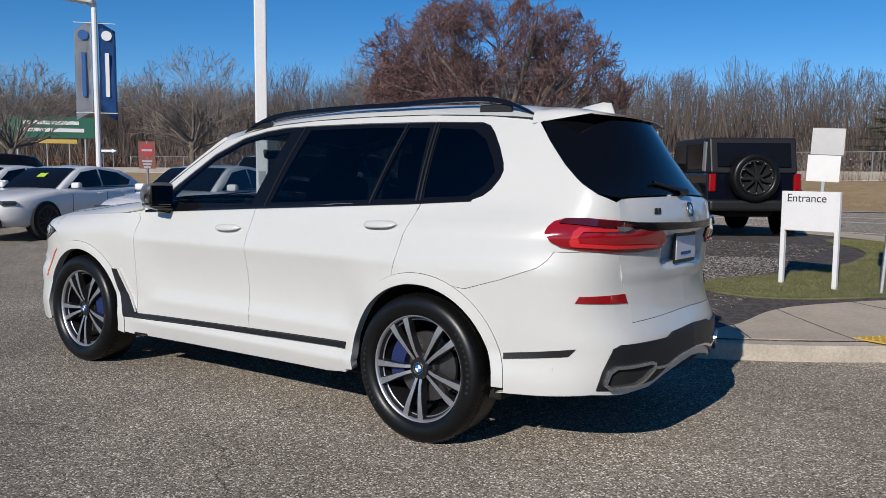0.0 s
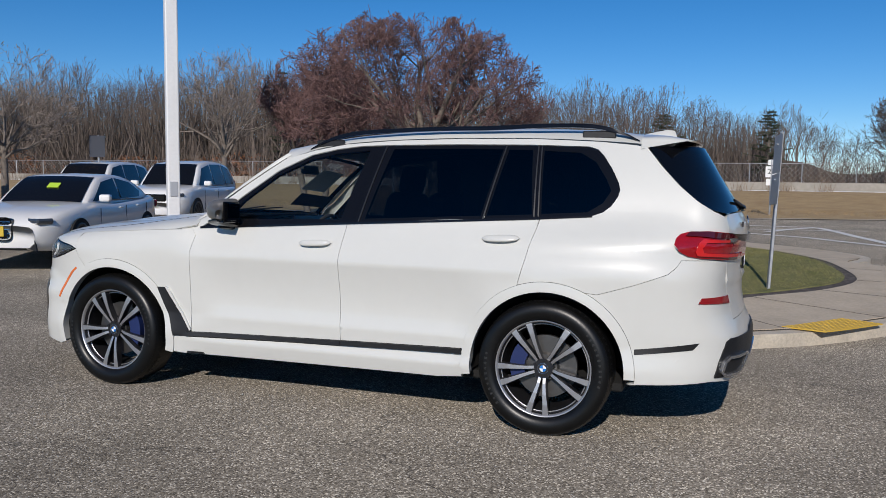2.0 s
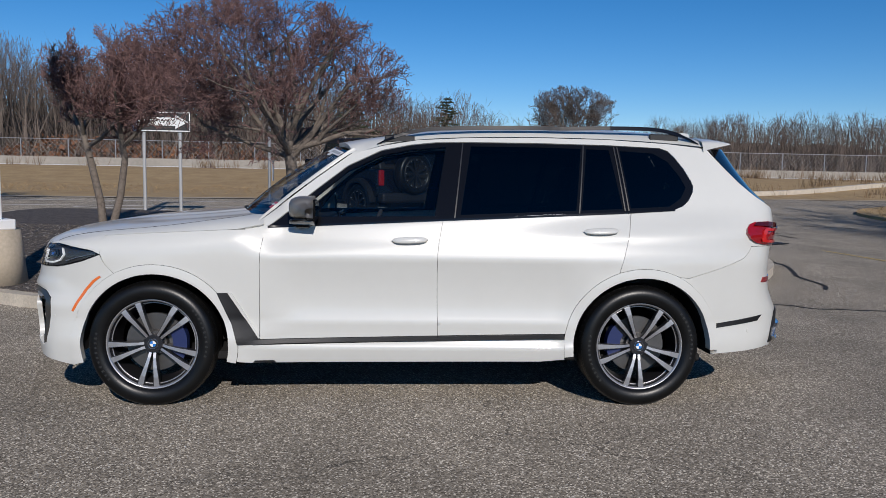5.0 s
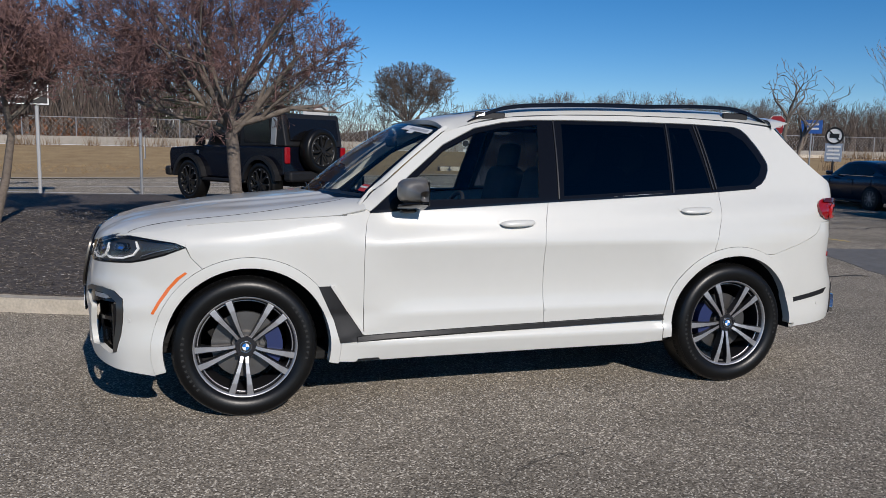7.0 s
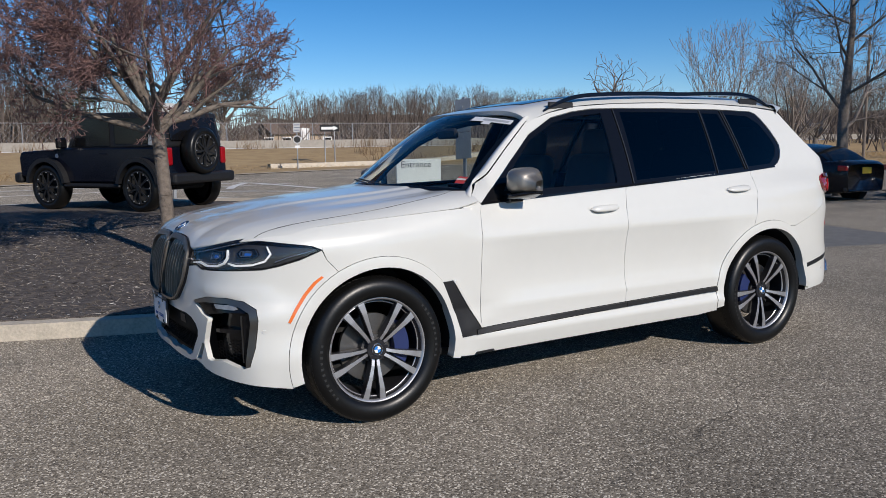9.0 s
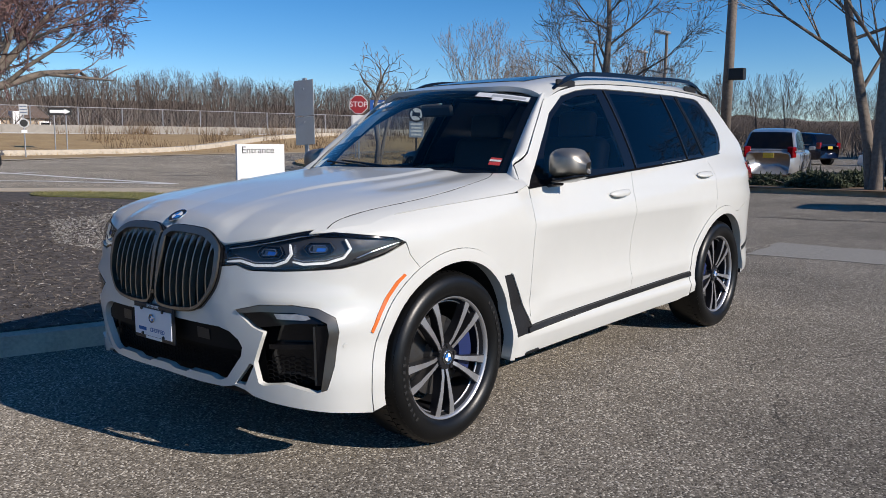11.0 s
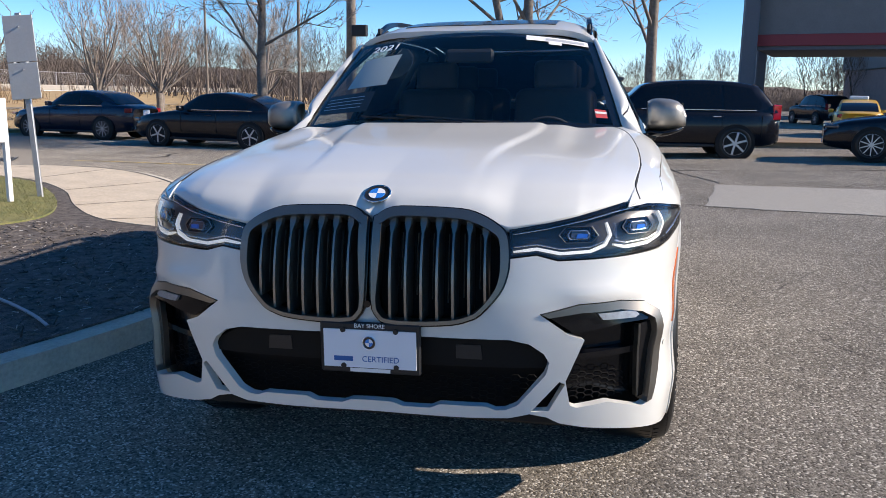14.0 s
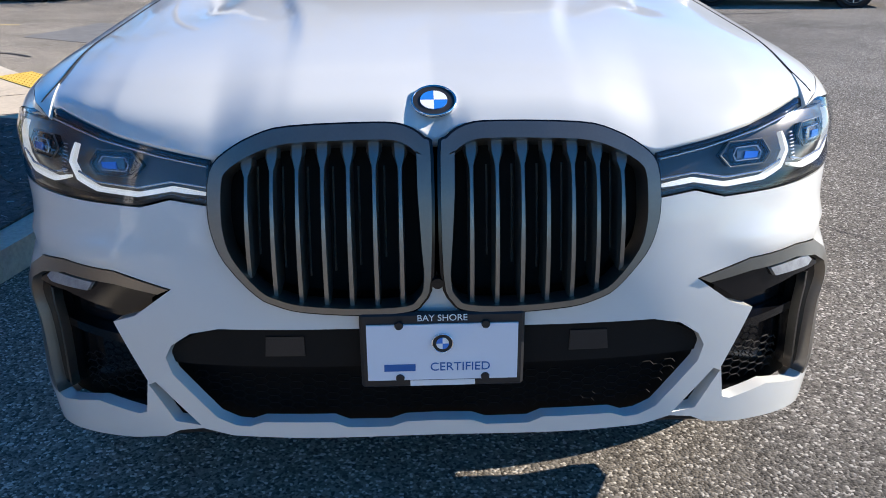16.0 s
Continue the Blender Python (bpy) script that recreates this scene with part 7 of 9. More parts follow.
def branches(seed, stems, limbs, limb_len, env=None, lev=4, kids=2, ratio=0.62, up=0.06, wob=0.16, spread=(22, 58), tilt=(35, 65), r_limb=0.05, start=0.75, rmin=0.003):
    """Segments of one tree: stems are polylines [(x, y, z, r), ...]."""
    rng = random.Random(seed)
    out = []
    for stem in stems:
        for a, b in zip(stem, stem[1:]):
            out.append((99, Vector(a[:3]), Vector(b[:3]), a[3], b[3]))
        top = stem[-1]
        low = stem[-2]
        for i in range(limbs):
            f = start + (1 - start) * (i + 1) / limbs
            p = Vector(low[:3]).lerp(Vector(top[:3]), f)
            az = 2.4 * i + rng.uniform(-0.4, 0.4)
            t = radians(rng.uniform(*tilt))
            d = Vector((math.cos(az) * math.sin(t), math.sin(az) * math.sin(t), math.cos(t)))
            ramify(rng, p, d, limb_len * rng.uniform(0.85, 1.15), r_limb * rng.uniform(0.8, 1.15), lev, out, kids, ratio, up, env, wob, spread, rmin=rmin)
    return out


def split_segments(segs, keep):
    s = [q for q in segs if keep(q[0])]
    return [q[1] for q in s], [q[2] for q in s], [q[3] for q in s], [q[4] for q in s]


def ellipsoid(c, r):
    def within(q):
        a, b, d = (q.x - c[0]) / r[0], (q.y - c[1]) / r[1], (q.z - c[2]) / r[2]
        return a * a + b * b + d * d < 1 + 0.08 * math.sin(11 * a + 6 * d) * math.sin(10 * b - 5 * d + 1) + 0.09 * math.sin(27 * a + 19 * b - 13 * d)
    return within


def tree(at, segs, lev, twig, label, category="tree", group="", bark=BARK):
    x, y = at
    t = thing("tree", pose(x, y, float(bank(x, y)) + (0.13 if inside(x, y, KERB_IN) else 0.0) - 0.03), label, category, group)
    segments_mesh("trunk", *split_segments(segs, lambda l: l >= lev), bark, t, 7)
    if lev >= 3:
        segments_mesh("crown", *split_segments(segs, lambda l: 0 < l < lev), twig, t, 3)
        tagged(twig_mesh("twig_spray", *split_segments(segs, lambda l: l == 0), twig, t), kind="stuff")
    else:
        segments_mesh("crown", *split_segments(segs, lambda l: l < lev), twig, t, 3)
    return t


# two small reddish trees on the island
tree((-1.4, 5.0), branches(3, [[(0.04, 0, 0, 0.115), (0.06, 0.02, 0.25, 0.086), (0.04, 0, 0.8, 0.078), (0.01, 0.02, 1.35, 0.08), (-0.04, 0, 1.75, 0.066)]], 13, 1.3,
     ellipsoid((-0.42, 0, 2.42), (2.0, 1.8, 1.14)), 6, 2, 0.66, 0.045, 0.12, (20, 55), (25, 82), 0.046, 0.3, 0.0036), 5, TWIG_RED, "bare ornamental tree with a dense reddish domed crown", bark=BARKDARK)
tree((-4.7, 7.5), branches(8, [[(0, 0, 0, 0.075), (-0.05, 0, 0.6, 0.062), (-0.2, 0, 1.3, 0.056), (-0.35, 0.1, 1.75, 0.045)], [(0.08, 0, 0, 0.07), (0.25, 0.05, 0.7, 0.06), (0.35, 0, 1.3, 0.052), (0.3, -0.1, 1.8, 0.04)]], 4, 1.0,
     ellipsoid((0.2, 0, 2.45), (1.15, 1.2, 1.05)), 4, 3, 0.62, 0.06, 0.12, (20, 52), (20, 65), 0.04, 0.2, 0.005), 4, TWIG_RED, "bare reddish tree with two leaning trunks", bark=BARKDARK)
# clipped street trees along the display row
for at, h, w, sd in (((-12.5, 16.0), 5.6, 1.6, 11), ((-17.6, 12.5), 5.2, 2.2, 12), ((-21.0, 8.5), 4.8, 2.0, 13)):
    tree(at, branches(sd, [[(0, 0, 0, 0.13), (0.02, 0, 0.4, 0.11), (0, 0.03, 1.2, 0.1), (0.03, 0, h * 0.42, 0.085)]], 11, h * 0.27,
         ellipsoid((0, 0, h * 0.66), (w, w, h * 0.36)), 4, 2, 0.66, 0.07, 0.12, (18, 46), (18, 72), 0.045, 0.55, 0.006), 4, TWIG, "bare street tree with a rounded grey crown", group="street trees")
# tall trees behind the parked cars across the lot
def spire(h, lean=0.0):
    return [(0, 0, 0, 0.2), (0.02, 0, 0.5, 0.16), (lean * 0.3, 0.04, h * 0.3, 0.14), (lean, 0, h * 0.62, 0.08), (lean * 1.1, 0.1, h * 0.8, 0.04)]


def tall(seed, h, stems, reach):
    rng = random.Random(seed)
    out = []
    for s in stems:
        pts = [Vector(q[:3]) for q in s]
        for a, b in zip(s, s[1:]):
            out.append((99, Vector(a[:3]), Vector(b[:3]), a[3], b[3]))
        for i in range(10):
            z = 0.24 + 0.56 * i / 9
            k = next(j for j in range(1, len(s)) if pts[j].z >= min(z * h, pts[-1].z - 1e-6))
            f = (z * h - pts[k - 1].z) / (pts[k].z - pts[k - 1].z)
            p = pts[k - 1].lerp(pts[k], min(f, 1))
            az = i * 2.4 + rng.uniform(-0.3, 0.3)
            t = radians(rng.uniform(40, 68))
            ramify(rng, p, Vector((math.cos(az) * math.sin(t), math.sin(az) * math.sin(t), math.cos(t))), reach * (1.15 - z * 0.7), 0.05 * (1.3 - z), 3, out, 3, 0.56, 0.05, None, 0.12, (18, 48), rmin=0.006)
    return out


tree((17.4, 1.5), tall(21, 10.5, [spire(10.5, 0.6), [(0.15, 0.1, 0, 0.17), (0.3, 0.3, 1.2, 0.14), (0.7, 1.0, 4.0, 0.1), (1.1, 1.8, 7.5, 0.05)]], 3.4), 3, TWIG, "tall bare tree forking low into two stems", group="tall trees")
tree((18.0, -1.75), tall(22, 10.0, [spire(10.0, -0.2)], 3.6), 3, TWIG, "tall bare tree with a mottled straight trunk", group="tall trees")
tree((17.6, 9.1), tall(23, 7.6, [spire(7.6, 0.2)], 2.4), 3, TWIG, "tall bare tree with open branching", group="tall trees")
# vase-shaped trees on the far verge
for at, h, sd in (((23.0, 18.0), 5.9, 31), ((28.0, 18.4), 5.6, 32), ((33.0, 15.6), 5.6, 33), ((37.0, 23.5), 6.0, 34), ((42.0, 19.5), 6.2, 35)):
    tree(at, branches(sd, [[(0, 0, 0, 0.2), (0, 0, 0.3, 0.16), (0.02, 0, 0.9, 0.15), (0, 0, 1.3, 0.14)]], 8, h * 0.42,
         ellipsoid((0, 0, h * 0.58), (h * 0.5, h * 0.5, h * 0.47)), 4, 2, 0.6, 0.10, 0.08, (12, 34), (14, 52), 0.055, 0.35, 0.005), 4, TWIG, "bare vase-shaped tree with fine upright twigs", group="vase-shaped trees")
tree((18.6, 19.6), branches(41, [[(0, 0, 0, 0.12), (0.1, 0, 1.0, 0.1), (-0.05, 0.1, 2.2, 0.08), (0.1, 0, 3.2, 0.06)], [(0.1, 0, 0, 0.09), (0.5, 0.1, 1.1, 0.07), (0.8, 0, 2.4, 0.05)]], 4, 1.3, None, 2, 2, 0.6, 0.12, 0.24, (25, 60), (20, 55), 0.05, 0.1, 0.01), 2, BARK, "dead tree with crooked open limbs")
# round tree standing alone on the far bank
tree((12.4, 51.5), branches(51, [[(0, 0, 0, 0.28), (0, 0, 0.5, 0.24), (0.05, 0, 1.2, 0.2), (0, 0, 2.0, 0.18)]], 15, 2.3,
     ellipsoid((0, 0, 3.5), (4.1, 4.1, 2.7)), 5, 2, 0.64, 0.06, 0.12, (18, 46), (12, 86), 0.07, 0.25, 0.010), 4, WOODS, "bare round-crowned tree standing alone on the bank")


def conifer(at, h, w, seed):
    x, y = at
    rng = random.Random(seed)
    t = thing("conifer", pose(x, y, float(bank(x, y)) - 0.03), "dark green conifer with flat tiers of needles", "tree", "conifers")
    segments_mesh("trunk", [(0, 0, 0)], [(0, 0, h * 0.97)], [0.2], [0.02], BARK, t, 7)
    a, b, r0, r1 = [], [], [], []
    for i in range(38):
        f = 0.24 + 0.74 * (i // 2) / 18
        az, L = i * 2.4, w * (1.06 - f) ** 0.75 * rng.uniform(0.55, 1.15)
        p = Vector((0, 0, h * f))
        d = Vector((math.cos(az), math.sin(az), rng.uniform(-0.1, 0.22)))
        a.append(p); b.append(p + d * L); r0.append(0.03); r1.append(0.01)
        for k in range(44):
            q = p + d * L * rng.uniform(0.25, 1.05)
            e = Vector((rng.gauss(0, 1), rng.gauss(0, 1), rng.gauss(0.05, 0.22))).normalized() * rng.uniform(0.15, 0.4)
            a.append(q); b.append(q + e); r0.append(0.035); r1.append(0.012)
    segments_mesh("foliage", a, b, r0, r1, PINE, t, 3)


for at, h, w, sd in (((-3.0, 57), 5.4, 3.0, 1), ((4.3, 58), 5.6, 2.2, 2), ((-37, 60), 10.0, 2.4, 4), ((-34, 63), 9.2, 2.4, 5)):
    conifer(at, h, w, sd)


THICKET_ROWS = ((1, -1.0), (1.6, 0.45), (2.6, 0.8), (4, 1.0), (8, 0.95), (14, -1.0))


# bare woods beyond the highway
def woods():
    rng = random.Random(77)
    kinds = []
    for i in range(9):
        segs = branches(100 + i, [[(0, 0, 0, 0.17), (rng.uniform(-.03, .03), 0, 0.22, 0.13), (rng.uniform(-.07, .07), rng.uniform(-.07, .07), 0.58, 0.06)]], 7, 0.36, ellipsoid((0, 0, 0.62), (0.34, 0.34, 0.40)), 3, 2, 0.66, 0.13, 0.11, (14, 40), (14, 52), 0.036, 0.0, 0.008)
        kinds.append((np.array([q[1] for q in segs]), np.array([q[2] for q in segs]), np.array([q[3] for q in segs]), np.array([q[4] for q in segs])))
    A, B, R0, R1 = [], [], [], []

    def put(x, y, h):
        a, b, r0, r1 = kinds[rng.randrange(len(kinds))]
        c, s = math.cos(rng.uniform(0, 6.28)), 0
        th = rng.uniform(0, 6.28)
        m = np.array([[math.cos(th), -math.sin(th), 0], [math.sin(th), math.cos(th), 0], [0, 0, 1]]) * np.array([[h * 0.9], [h * 0.9], [h]])
        o = np.array([x, y, float(bank(x, y)) - 0.1])
        A.append(a @ m.T + o); B.append(b @ m.T + o)
        k = h / 9
        R0.append(r0 * k * 0.8 + 0.004); R1.append(r1 * k * 0.75 + 0.004)

    def top(x):
        return float(np.interp(x, [-140, -75, -42, -25, -10, -2, 8, 12, 21, 27, 55, 100], [13.5, 11.5, 11.3, 9.4, 8.4, 7.0, 6.0, 3.2, 3.0, 5.4, 5.4, 5.0]))
    for row, (y0, step) in enumerate(((56, 3.0), (62, 2.7), (69, 2.5), (77, 2.5))):
        x = -140 - row
        while x < 104:
            h = top(x) * rng.uniform(0.78, 1.05) * (1 + 0.004 * (y0 - 60))
            if rng.random() < (0.45 if -3.5 < x < 0.5 or 9 < x < 26 else 0.97):
                put(x, y0 + rng.uniform(-2, 2), h)
            x += step * rng.uniform(0.6, 1.4) * (1.25 if x < -45 else 1.0)
    for k in range(120):
        put(rng.uniform(66, 92), rng.uniform(-50, 56), rng.uniform(4.8, 7.2))
    n = 9000
    xx, yy = np.empty(n), np.empty(n)
    for k in range(n):
        xx[k], yy[k] = (rng.uniform(-140, 104), rng.choice((54, 58, 64, 72)) + rng.uniform(-1.5, 1.5)) if k % 6 else (rng.uniform(60, 88), rng.uniform(3, 56))
    lim = np.interp(xx, [-140, -40, -5, 5, 104], [6.0, 5.5, 3.6, 2.4, 2.3])
    hh = np.array([rng.uniform(0.4, 1.0) for k in range(n)]) * lim
    p = np.stack([xx, yy, bank(xx, yy) - 0.05], 1)
    q = p + np.stack([np.array([rng.gauss(0, 0.35) for k in range(n)]) * hh, np.array([rng.gauss(0, 0.35) for k in range(n)]) * hh, hh], 1)
    A.append(p); B.append(q); R0.append(np.full(n, 0.05)); R1.append(np.full(n, 0.012))
    # crowded slender trunks deeper in the woods
    n = 19000
    rg = np.random.default_rng(9)
    xx, yy = np.where(rg.random(n) < 0.75, rg.uniform(-140, 6, n), rg.uniform(24, 104, n)), rg.uniform(60, 92, n)
    hh = np.array([top(float(v)) for v in xx]) * rg.uniform(0.45, 0.86, n)
    p = np.stack([xx, yy, bank(xx, yy) - 0.05], 1)
    lean = rg.normal(0, 0.07, (n, 2)) * hh[:, None]
    q = p + np.stack([lean[:, 0] * 0.4, lean[:, 1] * 0.4, hh * 0.5], 1)
    s = q + np.stack([lean[:, 0], lean[:, 1], hh * 0.5], 1)
    A += [p, q]; B += [q, s]
    R0 += [np.full(n, 0.060), np.full(n, 0.042)]; R1 += [np.full(n, 0.042), np.full(n, 0.012)]
    ob = twig_mesh("woods", np.concatenate(A), np.concatenate(B), np.concatenate(R0), np.concatenate(R1), WOODS)
    tagged(ob, "bare winter woods with brown undergrowth beyond the highway", "woods", kind="stuff")


    # uneven brown thicket closing the woods behind, beyond the highway and beyond the far lot
    def hedge(line, hs, out):
        n, m = len(line), len(THICKET_ROWS)
        rg = np.random.default_rng(len(line))
        vv = []
        for d, f in THICKET_ROWS:
            lump = np.convolve(rg.normal(0, 1, n + 8), np.ones(5) / 5, "same")[4:-4]
            for (x, y), h, l in zip(line, hs, lump):
                px, py = x + out[0] * (d + 0.8 * l), y + out[1] * (d + 0.8 * l)
                vv.append((px, py, float(bank(px, py)) + (h * f * (1 + 0.28 * l) if f > 0 else f)))
        ff = [(j * n + i, j * n + i + 1, j * n + n + i + 1, j * n + n + i) for j in range(m - 1) for i in range(n - 1)]
        tagged(finish("thicket", vv, ff, THICKET, None, smooth=True), "dense brown winter thicket behind the bare woods", "thicket", kind="stuff")

    xs = np.linspace(-175, 120, 300)
    hedge([(float(q), 80.0) for q in xs], [top(float(q)) * float(np.interp(q, [-60, -20, 10, 30], [0.36, 0.36, 0.30, 0.5])) for q in xs], (0, 1))
    ys = np.linspace(84, -75, 160)
    hedge([(96.0, float(q)) for q in ys], [float(np.interp(q, [-75, -10, 20, 84], [2.6, 2.4, 3.1, 3.3])) for q in ys], (1, 0))
    # soft crowns: fine twigs that close the gaps between the larger limbs
    rg = np.random.default_rng(5)
    n = 150000
    side = rg.random(n) < 0.30
    cx = np.where(side, rg.uniform(66, 95, n), rg.uniform(-140, 104, n))
    cy = np.where(side, rg.uniform(-60, 60, n), rg.uniform(57, 80, n))
    lim = np.where(side, np.interp(cy, [-60, -5, 20, 60], [5.0, 4.8, 6.4, 6.6]), np.array([top(float(q)) for q in cx]))
    stand = side | (cx < -2) | (cx > 22) | (np.sin(cx * 0.62 + 0.8) + 0.5 * np.sin(cx * 0.27) > -0.15)
    cx, cy, lim, n = cx[stand], cy[stand], lim[stand], int(stand.sum())
    lim = lim * (0.86 + 0.10 * np.sin(cx * 0.9 + cy * 0.3) + 0.08 * np.sin(cx * 2.3 + cy * 0.8 + 1.0))
    z0 = lim * (0.12 + 0.76 * rg.random(n) ** 0.85)
    p = np.stack([cx, cy, bank(cx, cy) + z0], 1)
    d = np.stack([rg.normal(0, 0.45, n), rg.normal(0, 0.45, n), rg.uniform(0.35, 1.0, n)], 1)
    q = p + d * (0.07 + 0.10 * rg.random(n))[:, None] * lim[:, None]
    r = np.full(n, 0.013)
    k = 14000
    lx, ly = rg.uniform(-110, -9, k), rg.uniform(53.5, 60, k)
    lz = (0.2 + 2.4 * rg.random(k) ** 1.6) * (0.55 + 0.45 * np.sin(lx * 0.35) * np.sin(lx * 0.11 + 2.0)) * np.interp(lx, [-60, -15, 8], [1.3, 1.0, 0.5])
    c = np.stack([lx, ly, bank(lx, ly) + lz], 1)
    u, w = rg.normal(0, 1, (k, 3)), rg.normal(0, 1, (k, 3))
    size = rg.uniform(0.05, 0.12, k)[:, None]
    vv = np.stack([c - u * size, c + w * size, c + u * size, c - w * size], 1).reshape(-1, 3)
    ff = np.arange(4 * k).reshape(k, 4).tolist()
    tagged(finish("rusty_leaves", vv.tolist(), ff, mat("rusty_leaves", (0.15, 0.062, 0.03), 0.9, second=(0.26, 0.12, 0.06), scale=0.3, island=0.35)), "rust-brown leaves still hanging low in the woods", "leaves", kind="stuff")
    tagged(twig_mesh("fine_twigs", p, q, r, r * 0.4, WOODS), "haze of fine bare twigs through the woods", "woods", kind="stuff")

woods()
# ---- highway edge, buildings far off ----
def rail_run(name, xs, y, z0, h, w, material, label, category):
    v, f = [], []
    for x in xs:
        g = float(bank(x, y)) + z0
        for dy, dz in ((-w / 2, 0), (-w * 0.22, h), (w * 0.22, h), (w / 2, 0)):
            v.append((x, y + dy, g + dz))
    for i in range(len(xs) - 1):
        for k in range(3):
            f.append((4 * i + k, 4 * i + k + 1, 4 * i + 5 + k, 4 * i + 4 + k))
    return tagged(finish(name, v, f, material), label, category, kind="structure")


BARRIER = mat("weathered_barrier", (0.30, 0.275, 0.235), 0.9, vary=0.15, scale=0.6, bump=0.2)
rail_run("barrier_wall", np.linspace(-140, 110, 60), 47.0, -0.05, 0.60, 0.6, BARRIER, "long pale concrete barrier along the highway", "barrier")
rail_run("highway_ledge", np.linspace(-140, 110, 60), 46.2, -0.05, 0.12, 0.9, ROADWHITE, "pale concrete ledge below the barrier", "barrier")
fence = thing("fence", pose(0, 49.0, 0), "weathered chain-link fence with steel posts beside the highway", "fence")
for x in np.arange(-75, 75, 3.0):
    z = float(bank(x, 49))
    part("fence_post", tube(0.035, 0.035, 1.75, pose(float(x), 0, z + 0.85), 6), STEEL, fence)
part("top_rail", tube(0.025, 0.025, 150, pose(0, 0, float(bank(0, 49)) + 1.7, 0, 90, 0), 6), STEEL, fence)
wires_a, wires_b = [], []
for x in np.arange(-75, 75, 0.30):
    z = float(bank(x, 49))
    wires_a += [(x, 0, z), (x + 1.6, 0, z)]
    wires_b += [(x + 1.6, 0, z + 1.65), (x, 0, z + 1.65)]
tagged(segments_mesh("chain_link", wires_a, wires_b, [0.006] * len(wires_a), [0.006] * len(wires_a), STEEL, fence, 3), kind="stuff")


def house(at, w, d, h, label):
    x, y = at
    t = thing("house", pose(x, y, float(bank(x, y)) - 0.3), label, "house")
    part("wall", box((w, d, h), pose(0, 0, h / 2)), mat("tan_siding", (0.42, 0.33, 0.24), 0.8, vary=0.1, scale=2), t)
    bm = prism([(-d / 2 - 0.3, 0), (d / 2 + 0.3, 0), (0, d * 0.22)], w + 0.6, pose(-(w + 0.6) / 2, 0, h, 90, 0, 90))
    part("roof", bm, mat("brown_shingles", (0.17, 0.12, 0.09), 0.9, vary=0.2, scale=3), t, "brown shingle roof")
    part("chimney", box((0.7, 0.7, h * 0.75), pose(0.2, -d / 2 - 0.1, h * 1.0), 0.03), WHITEPAINT, t, "white chimney")
    for i in (-2.6, -1.2, 2.2):
        win = part("window", box((0.8, 0.06, 0.7), pose(i, -d / 2 - 0.03, h * 0.55), 0.01), WHITEPAINT, t)
        part("pane", box((0.62, 0.04, 0.52), pose(i, -d / 2 - 0.06, h * 0.55)), GLOSSBLACK, win)
    return t


house((20.0, 58.5), 4.4, 4.0, 1.25, "small tan house with a white chimney below the highway")
house((-4.3, 68.0), 4.0, 5.0, 2.2, "small tan gabled house among bare trees")

store = thing("store", pose(0, -0.9, 0), "beige roadside store with a red-striped drive-through canopy", "store")
WALLB = mat("beige_stucco", (0.20, 0.185, 0.175), 0.85, vary=0.08, scale=1.5, bump=0.1)
PINKB = mat("dusty_pink_block", (0.27, 0.19, 0.17), 0.85, vary=0.1, scale=2.5)
GREYB = mat("grey_panel", (0.13, 0.13, 0.14), 0.7, vary=0.05, scale=1)
REDB = mat("dark_red_trim", (0.30, 0.04, 0.045), 0.6)
zb = 0.1
part("upper_wall", box((14, 40, 6.0), pose(66, -39.5, zb + 6.6), 0.05), WALLB, store)
part("lower_wall", box((13.8, 39.6, 3.6), pose(66, -39.5, zb + 1.8), 0.05), PINKB, store, "dusty pink lower wall")
part("canopy", box((9, 36, 5.0), pose(46, -26.5, zb + 7.3, 0, 0, -16), 0.05), WALLB, store, "deep beige canopy fascia")
part("red_stripe", box((9.1, 36.1, 0.65), pose(46, -26.5, zb + 4.55, 0, 0, -16), 0.02), REDB, store, "dark red stripe")
part("soffit", box((8.8, 35.8, 0.25), pose(46, -26.5, zb + 4.12, 0, 0, -16), 0.02), GREYB, store)
for px_, py_, w_ in ((46.2, -7.55, 0.8), (53.5, -9.5, 0.6)):
    part("column", box((w_, w_, 9.8), pose(px_, py_, zb + 4.9), 0.04), GREYB, store, "square grey column")
for k, yy in enumerate((-22.5, -24.6, -26.7, -30.0)):
    fr = part("shop_window", box((0.12, 1.9, 2.1), pose(58.98, yy + 1.5, zb + 1.95), 0.02), WHITEPAINT, store, "white-framed shop window")
    part("pane", box((0.06, 1.6, 1.8), pose(58.93, yy + 1.5, zb + 1.95)), GLOSSBLACK, fr)
wide = thing("office_block", pose(62, 3.6, 0.0), "low grey-brown building beyond the lot", "building")
part("wall", box((8, 10, 2.5), pose(0, 0, 1.25), 0.05), mat("grey_brick", (0.17, 0.14, 0.125), 0.9, vary=0.12, scale=4), wide)
part("roof", box((8.6, 10.6, 0.25), pose(0, 0, 2.62), 0.04), GREYB, wide, "flat grey roof edge")
for i in range(3):
    part("window", box((0.08, 1.8, 0.8), pose(-4.02, -3.2 + 3.2 * i, 1.5)), GLOSSBLACK, wide)
# ---- poles and signs ----
def gz(x, y):
    return float(bank(x, y)) + (0.145 if inside(x, y, KERB_IN) else 0.0)


def post(x, y, h, r, m, parent, name="post", ox=0.0, oy=0.0, square=False):
    if square:
        return part(name, box((r * 2, r * 2, h), pose(ox, oy, h / 2), r * 0.12), m, parent)
    return part(name, tube(r, r, h, pose(ox, oy, h / 2), 10), m, parent)


